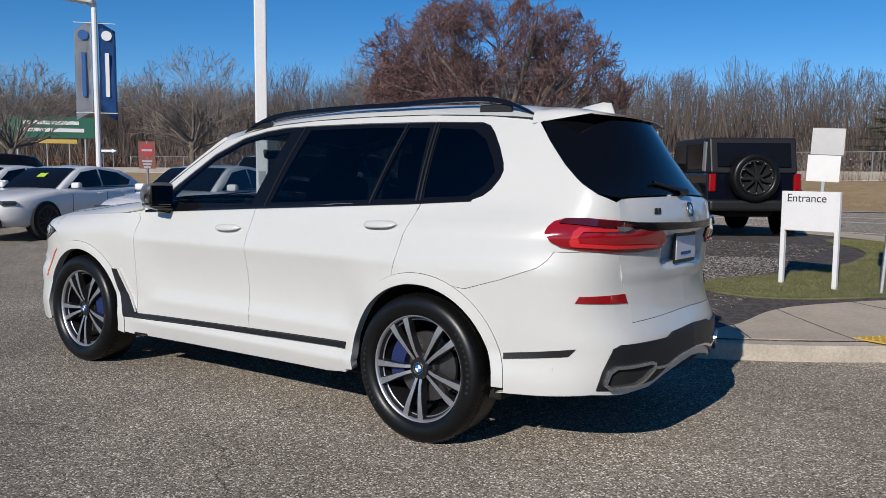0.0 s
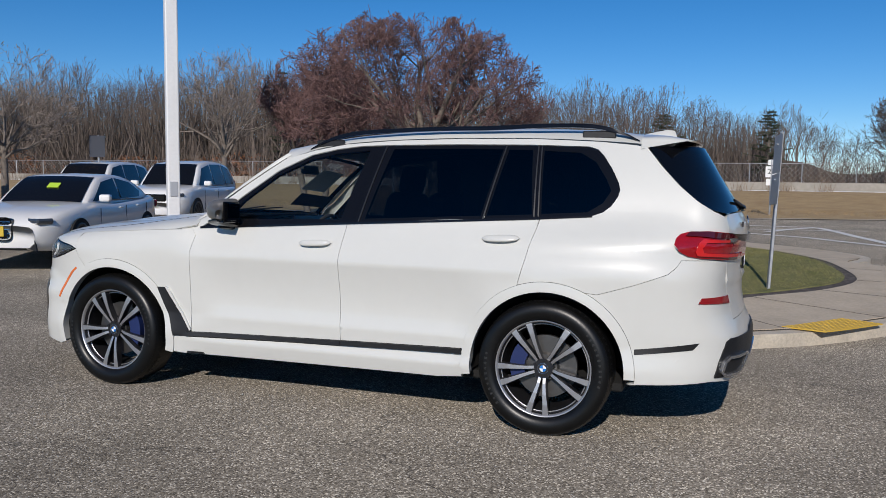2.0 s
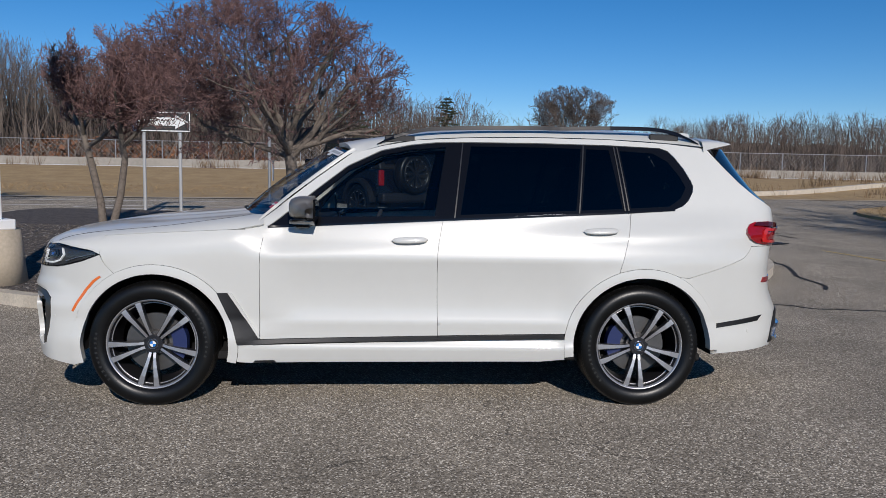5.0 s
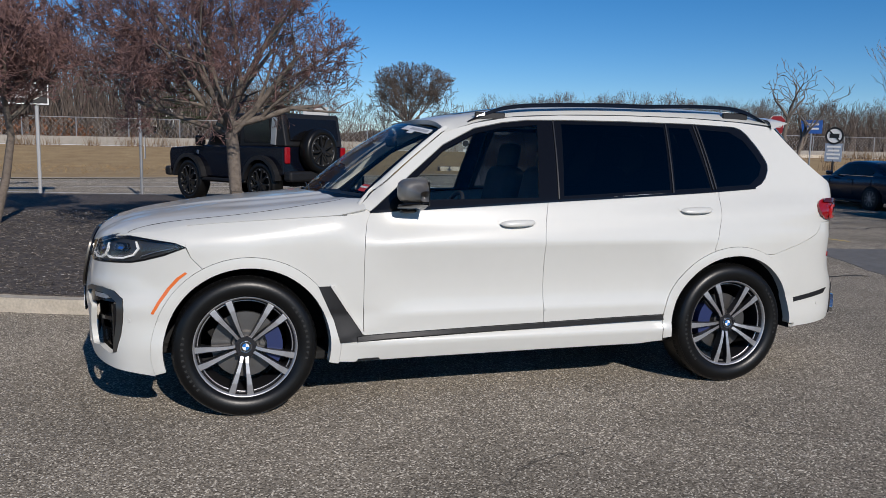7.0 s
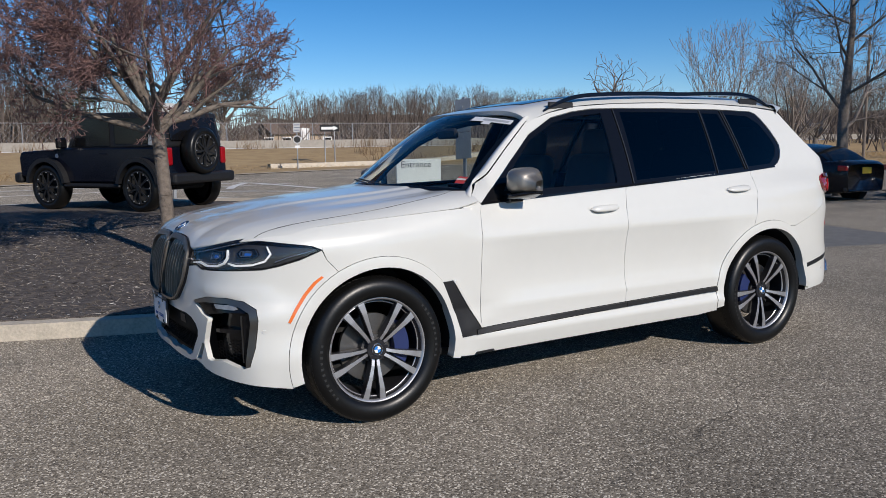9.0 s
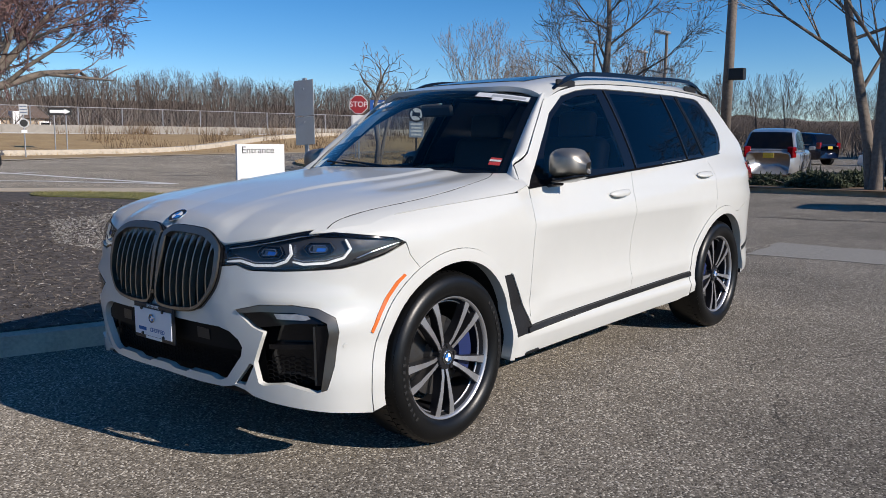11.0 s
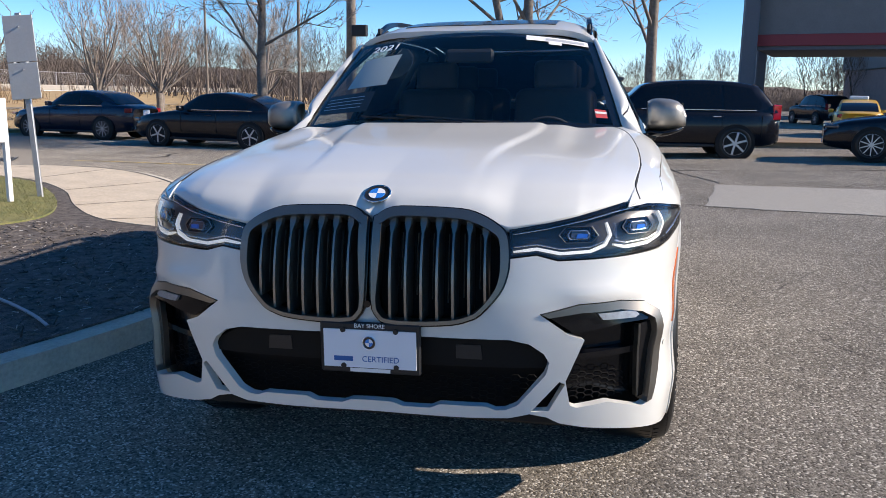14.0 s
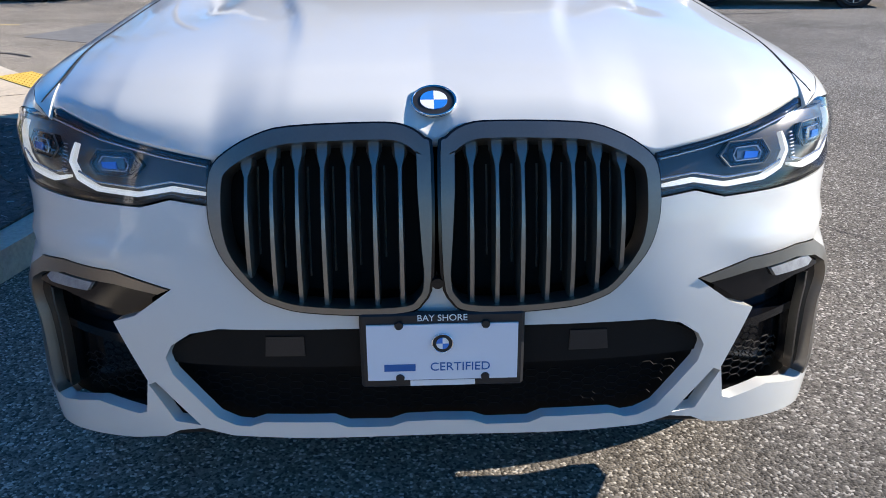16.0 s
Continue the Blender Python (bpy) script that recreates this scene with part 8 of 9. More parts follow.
p = thing("light_pole", pose(-4.67, 3.68, gz(-4.67, 3.68) - 0.02, 0, 0, 46), "tall white square steel light pole on a concrete base", "light pole")
part("concrete_base", tube(0.36, 0.29, 0.64, pose(0, 0, 0.32), 32), CONCRETE, p, "tan concrete footing", True)
part("base_plate", box((0.38, 0.38, 0.12), pose(0, 0, 0.70), 0.012), WHITEPAINT, p)
part("shaft", box((0.165, 0.165, 9.0), pose(0, 0, 5.2), 0.018, seg=2), WHITEPAINT, p, "white square shaft")
part("hand_hole_cover", box((0.10, 0.012, 0.2), pose(0, -0.086, 1.25), 0.004), BANNERGREY, p)
part("lamp_head", box((0.7, 0.36, 0.14), pose(0.5, 0, 9.6), 0.04), WHITEPAINT, p)

b = thing("banner_pole", pose(-16.2, 8.4, gz(-16.2, 8.4), 0, 0, 52), "slim white lamp post carrying a grey and a blue banner", "light pole")
post(0, 0, 5.7, 0.07, WHITEPAINT, b)
part("lamp_arm", box((0.06, 0.06, 0.5), pose(-0.2, 0, 5.6, 0, -70, 0), 0.01), WHITEPAINT, b)
part("lamp_head", box((1.0, 0.42, 0.16), pose(-0.5, 0, 5.72, 0, 8, 0), 0.05, seg=2), WHITEPAINT, b, "white lamp head")
for s, m, lab in ((-1, BANNERGREY, "grey cloth banner"), (1, BANNERBLUE, "blue cloth banner")):
    bm = bmesh.new()
    w, z0, z1 = 0.42, 2.8, 5.15
    grid = [[bm.verts.new((s * (0.09 + w * i / 6), 0.035 * math.sin(j * 0.7 + s) * i / 6, z0 + (z1 - z0) * j / 14 - 0.25 * i / 6)) for i in range(7)] for j in range(15)]
    for j in range(14):
        for i in range(6):
            bm.faces.new((grid[j][i], grid[j][i + 1], grid[j + 1][i + 1], grid[j + 1][i]))
    bmesh.ops.solidify(bm, geom=list(bm.faces), thickness=0.004)
    cloth = part("banner", bm, m, b, lab, True)
    part("roundel", tube(0.13, 0.13, 0.02, pose(s * 0.29, -0.03, 4.78, 90, 0, 0), 20), SIGNWHITE if s > 0 else BANNERBLUE, cloth, "pale roundel")
    part("lettering_bar", box((0.10, 0.02, 1.15), pose(s * 0.29, -0.04, 3.75), 0.003), SIGNWHITE if s > 0 else BANNERBLUE, cloth, "bar of lettering")
    for z in (2.85, 5.2):
        part("bracket", tube(0.012, 0.012, 0.5, pose(s * 0.27, 0, z - 0.1, 0, 90, 0), 8), WHITEPAINT, b)


def plate(parent, w, h, z, m, name="plate", y=-0.03, bevel=0.004, label="", t=0.006, ox=0.0):
    return part(name, box((w, t, h), pose(ox, y, z), bevel), m, parent, label)


# entrance sign on two white legs
a, c = Vector((1.92, 5.46)), Vector((2.50, 5.31))
mid, yaw = (a + c) / 2, math.degrees(math.atan2(c.y - a.y, c.x - a.x))
g0 = gz(mid.x, mid.y)
e = thing("entrance_sign", pose(mid.x, mid.y, g0, 0, 0, yaw), "white panel sign on two white legs in the lawn", "sign")
for s in (-1, 1):
    post(0, 0, 1.25 - g0, 0.024, WHITEPAINT, e, "leg", s * 0.30, 0, True)
panel = part("panel", box((0.575, 0.05, 0.44), pose(0, 0, 1.03 - g0), 0.006), SIGNWHITE, e, "white panel")
for s in (-1, 1):
    lettering("Entrance", 0.125, pose(0.04 if s > 0 else -0.04, s * 0.027, 1.172 - g0, 90, 0, 180 if s > 0 else 0), BLACKPAINT, panel)

# steel post with two bare aluminium plates seen edge-on
s1 = thing("road_sign", pose(2.95, 5.30, gz(2.95, 5.3), -5, 2.5, 0) @ pose(0, 0, 0, 0, 0, -75), "steel channel post with two bare aluminium sign backs", "sign")
h0 = gz(2.95, 5.3)
part("post", box((0.06, 0.035, 2.14 - h0), pose(0, 0, (2.14 - h0) / 2), 0.006), STEEL, s1, "galvanised channel post")
for i in range(13):
    part("hole", tube(0.006, 0.006, 0.004, pose(0, 0.0185, 0.25 + 0.14 * i, 90, 0, 0), 6), BLACKPAINT, s1)
for z, w, h in ((1.87, 0.31, 0.48), (1.43, 0.31, 0.38)):
    plate(s1, w, h, z - h0, SIGNBACK, y=-0.03, label="bare aluminium plate")
    part("bolt", tube(0.01, 0.01, 0.02, pose(0, -0.04, z - h0 + 0.12, 90, 0, 0), 6), STEEL, s1)
# two more plates beyond the off-roader
s2 = thing("road_sign", pose(0.72, 13.95, gz(0.72, 13.95), 0, 2.5, 12), "leaning steel post with two pale sign plates", "sign")
part("post", box((0.07, 0.04, 2.2), pose(0, 0, 1.1), 0.006), STEEL, s2)
for z, h, ox in ((1.93, 0.54, 0.02), (1.38, 0.54, -0.02)):
    plate(s2, 0.62, h, z, SIGNBACK if ox > 0 else SIGNWHITE, ox=ox)

# one-way sign on two posts
ow = thing("one_way_sign", pose(-5.6, 14.3, gz(-5.6, 14.3), 0, 0, 5.7), "black one-way arrow sign on two pale grey posts", "sign")
for s in (-1, 1):
    post(0, 0, 2.35, 0.04, SIGNBACK, ow, ox=s * 0.42)
z1 = 2.46 - gz(-5.6, 14.3)
plate(ow, 1.37, 0.50, z1, BLACKPAINT, y=-0.05, label="black plate")
plate(ow, 1.33, 0.026, z1 + 0.222, SIGNWHITE, "border", -0.055, 0.001)
plate(ow, 1.33, 0.026, z1 - 0.222, SIGNWHITE, "border", -0.055, 0.001)
for s in (-1, 1):
    plate(ow, 0.026, 0.42, z1, SIGNWHITE, "border", -0.055, 0.001, ox=s * 0.652)
bm = prism([(-0.60, -0.10), (0.32, -0.10), (0.32, -0.17), (0.62, 0), (0.32, 0.17), (0.32, 0.10), (-0.60, 0.10)], 0.003, pose(0, -0.055, z1, 90, 0, 0))
arrow = part("arrow", bm, SIGNWHITE, ow, "white arrow")
lettering("ONE WAY", 0.17, pose(-0.08, -0.060, z1, 90, 0, 0), BLACKPAINT, arrow)
tp = thing("steel_post", pose(-3.1, 14.8, gz(-3.1, 14.8)), "thin steel sign post with a small edge-on plate", "post")
post(0, 0, 2.25, 0.035, STEEL, tp)
part("plate", box((0.012, 0.3, 0.5), pose(0.09, 0, 1.15), 0.003), SIGNBACK, tp)


def arrow_sign(at, w, h, z, yaw):
    x, y = at
    g = float(bank(x, y))
    t = thing("arrow_sign", pose(x, y, g, 0, 0, yaw), "small black and white arrow sign on two posts", "sign", "arrow signs")
    for s in (-1, 1):
        post(0, 0, z - g, 0.03, STEEL, t, ox=s * w * 0.25)
    plate(t, w, h, z - g, BLACKPAINT)
    part("arrow", prism([(-w * 0.42, -h * 0.2), (w * 0.2, -h * 0.2), (w * 0.2, -h * 0.38), (w * 0.44, 0), (w * 0.2, h * 0.38), (w * 0.2, h * 0.2), (-w * 0.42, h * 0.2)], 0.004, pose(0, -0.034, z - g, 90, 0, 0)), SIGNWHITE, t, "white arrow")


arrow_sign((13.35, 35.0), 1.0, 0.34, 2.15, -20)
arrow_sign((-49.5, 30.0), 1.4, 0.4, 2.7, 40)
rt = thing("route_sign", pose(3.7, 30.6, gz(3.7, 30.6)), "small white route sign with a bent arrow plate", "sign")
post(0, 0, 2.3, 0.04, STEEL, rt)
rp = plate(rt, 0.45, 0.45, 1.8, SIGNWHITE)
lettering("27", 0.31, pose(0, -0.036, 1.8, 90, 0, 0), BLACKPAINT, rp)
plate(rt, 0.38, 0.27, 1.38, SIGNWHITE)
plate(rt, 0.27, 0.22, 2.18, SIGNWHITE)
rs = thing("round_sign", pose(10.25, 31.5, gz(10.25, 31.5), 0, 0, -18), "dark round sign and two small plates on a post", "sign")
zr_ = 1.58 - gz(10.25, 31.5)
post(0, 0, zr_ + 0.75, 0.03, STEEL, rs)
disc = part("disc", tube(0.19, 0.19, 0.008, pose(0, -0.036, zr_, 90, 0, 0), 24), SIGNBACK, rs, "pale grey rim")
part("disc_face", tube(0.145, 0.145, 0.006, pose(0, -0.044, zr_, 90, 0, 0), 24), BLACKPAINT, disc)
plate(rs, 0.22, 0.13, zr_ - 0.34, SIGNWHITE)
blind = plate(rs, 0.32, 0.42, zr_ + 0.55, SIGNBACK)
for k in range(3):
    part("line_bar", box((0.26, 0.004, 0.035), pose(0, -0.037, zr_ + 0.43 + 0.12 * k)), mat("sign_blue_grey", (0.10, 0.13, 0.19), 0.5) if k == 0 else bpy.data.materials["sign_blue_grey"], blind)
nb = thing("road_sign", pose(-15.5, 14.0, gz(-15.5, 14.0), 0, 0, 22), "dark navy sign panel on a thin steel post", "sign")
post(0.2, 0, 2.7 - gz(-15.5, 14.0), 0.03, STEEL, nb)
plate(nb, 0.46, 0.64, 2.36 - gz(-15.5, 14.0), mat("navy_sign", (0.018, 0.024, 0.04), 0.5, vary=0.1, scale=5), ox=-0.03)
mk = thing("marker_post", pose(1.75, 30.6, gz(1.75, 30.6)), "thin pale yellow roadside marker post", "post")
part("stake", box((0.09, 0.03, 0.9), pose(0, 0, 0.45), 0.005), mat("faded_yellow", (0.6, 0.5, 0.25), 0.7, vary=0.1), mk)


def octagon(r):
    return [(r * math.cos(math.pi / 8 + i * math.pi / 4), r * math.sin(math.pi / 8 + i * math.pi / 4)) for i in range(8)]


st = thing("stop_sign", pose(20.6, 22.7, gz(20.6, 22.7) - 0.16, 0, 0, -48) @ Matrix.Scale(1.29, 4), "red octagonal stop sign with white plates below", "sign")
post(0, 0, 2.3, 0.03, STEEL, st)
sp = part("rim", prism(octagon(0.325), 0.006, pose(0, -0.04, 2.02, 90, 0, 0)), SIGNWHITE, st, "white rim")
face = part("face", prism(octagon(0.305), 0.006, pose(0, -0.047, 2.02, 90, 0, 0)), SIGNRED, st, "red octagon")
lettering("STOP", 0.25, pose(0, -0.056, 2.02, 90, 0, 0), SIGNWHITE, face)
pl = plate(st, 0.42, 0.5, 1.42, SIGNWHITE)
part("arrow", box((0.2, 0.004, 0.06), pose(0, -0.036, 1.32, 0, 25, 0), 0.002), BLACKPAINT, pl)
yl = thing("yellow_marker", pose(20.9, 23.2, gz(20.9, 23.2) - 0.1, 0, 0, -48) @ Matrix.Scale(1.2, 4), "small yellow diamond marker on a stake", "sign")
post(0, 0, 0.85, 0.02, STEEL, yl)
part("diamond", box((0.22, 0.006, 0.22), pose(0, -0.025, 0.95, 0, 45, 0), 0.002), mat("marker_yellow", (0.7, 0.45, 0.03), 0.6), yl)

nt = thing("no_trucks_sign", pose(19.8, 18.6, gz(19.8, 18.6) + 0.1, 0, 0, -52) @ Matrix.Scale(1.13, 4), "round no-trucks sign over a grey-blue text plate", "sign")
post(0, 0, 2.1, 0.035, BLACKPAINT, nt)
part("disc", tube(0.26, 0.26, 0.006, pose(0, -0.04, 1.82, 90, 0, 0), 28), SIGNWHITE, nt, "white disc")
bm = bmesh.new()
for k in range(28):
    a1, a2 = 2 * math.pi * k / 28, 2 * math.pi * (k + 1) / 28
    prism([(0.27 * math.cos(a1), 0.27 * math.sin(a1)), (0.27 * math.cos(a2), 0.27 * math.sin(a2)), (0.215 * math.cos(a2), 0.215 * math.sin(a2)), (0.215 * math.cos(a1), 0.215 * math.sin(a1))], 0.004, pose(0, -0.046, 1.82, 90, 0, 0), bm)
part("ring", bm, BLACKPAINT, nt)
part("slash", box((0.44, 0.004, 0.04), pose(0, -0.054, 1.82, 0, 45, 0)), BLACKPAINT, nt)
part("truck_mark", box((0.28, 0.004, 0.13), pose(0, -0.049, 1.82)), BLACKPAINT, nt)
tx = plate(nt, 0.5, 0.56, 1.3, mat("pale_blue_plate", (0.30, 0.36, 0.45), 0.5), label="grey-blue text plate")
for i in range(4):
    part("text_bar", box((0.4 - 0.06 * (i % 2), 0.004, 0.06), pose(0, -0.036, 1.48 - 0.12 * i)), SIGNWHITE, tx)

bs = thing("blue_sign", pose(24.6, 25.4, gz(24.6, 25.4), 0, 0, -50) @ Matrix.Scale(1.2, 4), "small blue roadside sign with white lettering bars", "sign")
post(0, 0, 2.4, 0.03, STEEL, bs)
bp2 = plate(bs, 0.75, 0.5, 2.05, SIGNBLUE)
for i in range(2):
    part("text_bar", box((0.5, 0.004, 0.07), pose(0, -0.036, 2.14 - 0.16 * i)), SIGNWHITE, bp2)

# backlit shade is put into this sign's colours: darkened reds, greyed bar
dn = thing("do_not_enter_sign", pose(-17.2, 10.6, gz(-17.2, 10.6), 0, 0, 38), "no-entry sign darkened to brown-red as if backlit, with a greyed white bar", "sign")
post(0, 0, 2.1, 0.035, STEEL, dn)
plate(dn, 0.5, 0.8, 1.68, mat("backlit_red", (0.20, 0.06, 0.045), 0.6, vary=0.1), label="red plate in a darkened, backlit tone")
part("disc", tube(0.2, 0.2, 0.006, pose(0, -0.036, 1.82, 90, 0, 0), 24), SIGNRED, dn)
part("bar", box((0.3, 0.006, 0.06), pose(0, -0.042, 1.82)), BANNERGREY, dn)
for k_ in range(3):
    part("text_bar", box((0.3 - 0.05 * k_, 0.004, 0.05), pose(0, -0.034, 1.50 - 0.09 * k_)), BANNERGREY, dn)
gs = thing("highway_sign", pose(-83.5, 45.0, gz(-83.5, 45), 0, 0, 58), "large green highway sign with white lettering bars", "sign")
zg = gz(-83.5, 45)
for s in (-1, 1):
    post(0, 0, 7.0 - zg, 0.12, STEEL, gs, ox=s * 3.4)
gp = plate(gs, 8.8, 2.3, 5.9 - zg, SIGNGREEN, y=-0.2, t=0.1, bevel=0.02)
for z, w in ((0.5, 5.6), (-0.3, 6.6)):
    part("text_bar", box((w, 0.04, 0.4), pose(0, -0.28, 5.9 - zg + z)), SIGNWHITE, gp)
ys = thing("warning_sign", pose(-73.5, 40.0, gz(-73.5, 40), 0, 0, 58), "low yellow warning board on two posts", "sign")
for s in (-1, 1):
    post(0, 0, 4.1 - gz(-73.5, 40), 0.06, STEEL, ys, ox=s * 1.0)
plate(ys, 3.4, 0.4, 4.05 - gz(-73.5, 40), mat("board_yellow", (0.6, 0.42, 0.1), 0.6), y=-0.1, t=0.05)

up = thing("utility_pole", pose(32, 11.0, gz(32, 11)), "grey wooden utility pole with a black signal box", "utility pole")
part("pole", tube(0.24, 0.18, 11, pose(0, 0, 5.5), 14), BARK, up, "", True)
part("signal_box", box((0.3, 0.7, 0.5), pose(-0.3, -0.5, 4.2), 0.03), BLACKPAINT, up)
for at, h, arm in (((37.5, 21.0), 6.5, 1), ((26.5, 11.4), 5.5, 0), ((38.2, 18.2), 6.0, 1)):
    lp = thing("street_lamp", pose(*at, gz(*at)), "slim dark street lamp post with a flat head", "street lamp", "street lamps")
    part("pole", tube(0.08, 0.06, h, pose(0, 0, h / 2), 8), BARK, lp)
    part("lamp_head", box((0.9, 0.3, 0.1), pose(-0.4, 0, h), 0.02), STEEL, lp)

# ---- verge, markings and patches ----
verge = [(16.2, 20.4), (16.9, 18.4), (19.2, 17.6), (25, 17.8), (45, 19.0), (60, 22), (60, 30), (40, 28.5), (26, 27.4), (19.5, 24.4), (16.8, 22.4)]
slab("verge", [tuple(q) for q in spline(verge, 4, True)], 0.10, DRYGRASS, "dry brown grass verge with a low kerb", "verge", 0.12)


def strip(name, pts, w, material, label, category, lift=0.004):
    v, f = [], []
    pts = [Vector(q) for q in spline(pts, 6)] if len(pts) > 2 else [Vector(pts[0]).lerp(Vector(pts[1]), i / 12) for i in range(13)]
    for i, q in enumerate(pts):
        d = (pts[min(i + 1, len(pts) - 1)] - pts[max(i - 1, 0)]).normalized()
        nrm = Vector((-d.y, d.x)) * w / 2
        for s in (-1, 1):
            r = q + nrm * s
            v.append((r.x, r.y, float(land(r.x, r.y)) + lift))
    for i in range(len(pts) - 1):
        f.append((2 * i, 2 * i + 2, 2 * i + 3, 2 * i + 1))
    return tagged(finish(name, v, f, material), label, category, kind="structure")


strip("road_line", [(-14, 17.9), (-8, 18.5), (-3.4, 19.2), (2.3, 19.6), (6, 20.4)], 0.14, ROADWHITE, "worn white lane line on the road", "road line")
strip("road_line", [(-14, 21.0), (-6, 21.6), (1, 22.0), (4.1, 21.8)], 0.14, ROADWHITE, "worn white lane line on the road", "road line")
for pts in ([(2.84, 21.84), (4.0, 21.7), (4.75, 21.5), (5.12, 19.6), (5.37, 17.67), (5.75, 15.3), (6.02, 13.6)], [(2.2, 17.5), (2.9, 17.45), (4.1, 16.5), (4.74, 15.5), (5.45, 14.5), (6.0, 13.6)], [(3.3, 18.6), (3.9, 20.1), (4.6, 21.4)]):
    strip("road_line", pts, 0.24, ROADWHITE, "bright white edge of a painted gore", "road line", 0.006)
strip("road_line", [(-9, 17.6), (-3.5, 16.1), (-0.5, 15.6), (2.5, 15.0)], 0.14, ROADWHITE, "worn white lane line on the road", "road line")
strip("stall_line", [(-8.45, 7.2), (-9.9, 11.2)], 0.1, ROADWHITE, "faded white stall line", "stall line")
strip("yellow_line", [(7.9, 8.4), (8.55, 6.6), (8.9, 5.9)], 0.11, ROADYELLOW, "faded yellow line across the lot mouth", "road line")
strip("road_shoulder", [(-30, 21.4), (-16, 22.75), (-4, 24.5), (9, 29.3), (17, 31.7), (30, 33.0)], 0.5, CONCRETE, "pale concrete gutter along the road's far side", "gutter", 0.03)


def patch(name, pts, material, label, category, lift=0.004, wob=0.05, seed=5):
    rng = random.Random(seed)
    out = []
    for i, (x, y) in enumerate(pts):
        x2, y2 = pts[(i + 1) % len(pts)]
        for k in range(8):
            out.append((x + (x2 - x) * k / 8 + rng.uniform(-wob, wob), y + (y2 - y) * k / 8 + rng.uniform(-wob, wob)))
    return slab(name, out, lift, material, label, category, 0.003)


patch("pale_patch", [(7.0, 0.35), (6.85, -1.75), (5.68, -1.6), (5.62, 0.3)], PATCH, "pale worn repair patch in the asphalt", "patch", 0.005, 0.03)
patch("pale_patch", [(8.05, -2.35), (7.65, -4.75), (5.02, -4.0), (5.3, -2.75), (5.62, -1.92)], PATCH, "wide pale worn repair patch in the asphalt", "patch", 0.005, 0.03, 6)
patch("dark_seam", [(6.7, 2.4), (7.4, 5.2), (9.7, 5.0), (9.0, 1.6)], mat("smooth_asphalt", (0.12, 0.118, 0.112), 0.9, second=(0.19, 0.185, 0.175), scale=5, bump=0.4, bump_scale=150), "smoother grey strip of newer asphalt", "patch", 0.004, 0.03)
TAR = mat("tar_filled_crack", (0.022, 0.021, 0.020), 0.8, vary=0.3, scale=12)
rng = random.Random(17)
for pts, w in (([(6.13, 7.7), (6.04, 6.18), (5.77, 4.41)], 0.06), ([(4.5, 3.43), (5.21, 3.2), (6.6, 3.05)], 0.05), ([(9.17, 19.49), (10.74, 20.2), (11.9, 18.7)], 0.16), ([(8.52, 14.35), (9.06, 12.79), (9.27, 11.95)], 0.10),
               ([(7.84, 17.44), (9.76, 18.09), (11.4, 17.9)], 0.16), ([(10.36, 17.0), (12.44, 17.5), (13.6, 17.1)], 0.14), ([(6.9, 13.2), (8.2, 13.9), (10.1, 13.6)], 0.09), ([(9.5, 9.6), (11.4, 8.9), (13.2, 9.4)], 0.07),
               ([(10.2, 1.9), (10.4, -0.4), (10.1, -2.6), (10.5, -6.5)], 0.05), ([(10.6, -1.8), (9.55, -1.96), (8.9, -2.2), (8.2, -2.4)], 0.03), ([(5.75, -1.7), (5.5, -2.2), (5.2, -3.1), (4.98, -4.0)], 0.025)):
    wavy = []
    for a, b in zip(pts, pts[1:]):
        wavy += [(a[0] + (b[0] - a[0]) * k / 4 + rng.gauss(0, min(0.06, w)), a[1] + (b[1] - a[1]) * k / 4 + rng.gauss(0, min(0.06, w))) for k in range(4)]
    strip("tar_crack", wavy + [pts[-1]], w, TAR, "dark tar-filled crack in the asphalt", "crack", 0.006)
strip("kerb_joint", [p for p in KERB_IN if p[0] > 2.2 and 4.3 < p[1] < 7.0][::3], 0.03, TAR, "dark open joint between kerb and pavement", "joint", 0.156)


def bank_kerb(pts, h, w):
    """A low kerb that follows the bank."""
    line = spline(pts, 8)
    v, f = [], []
    for i, (x, y) in enumerate(line):
        d = line[min(i + 1, len(line) - 1)] - line[max(i - 1, 0)]
        d = np.array([-d[1], d[0]]) / np.linalg.norm(d)
        for o, z in ((-w / 2, -0.1), (-w * 0.4, h), (w * 0.4, h), (w / 2, -0.1)):
            v.append((x + d[0] * o, y + d[1] * o, float(bank(x, y)) + z))
    f = [(4 * i + k, 4 * i + k + 1, 4 * i + 5 + k, 4 * i + 4 + k) for i in range(len(line) - 1) for k in range(3)]
    tagged(finish("bank_kerb", v, f, KERB), "pale concrete edging across the dry bank", "kerb", kind="structure")


bank_kerb([(9.5, 33.4), (13, 33.6), (19.5, 35.2), (31, 41.5), (45, 46.5)], 0.26, 0.5)
tact = [(3.02, 3.12), (3.62, 3.78), (3.98, 3.62), (3.40, 2.98)]
slab("tactile_strip", [tuple(Vector(a).lerp(Vector(b), k / 4)) for a, b in zip(tact, tact[1:] + tact[:1]) for k in range(4)], 0.160, YELLOW, "yellow tactile paving strip", "tactile paving", 0.012)
bm = bmesh.new()
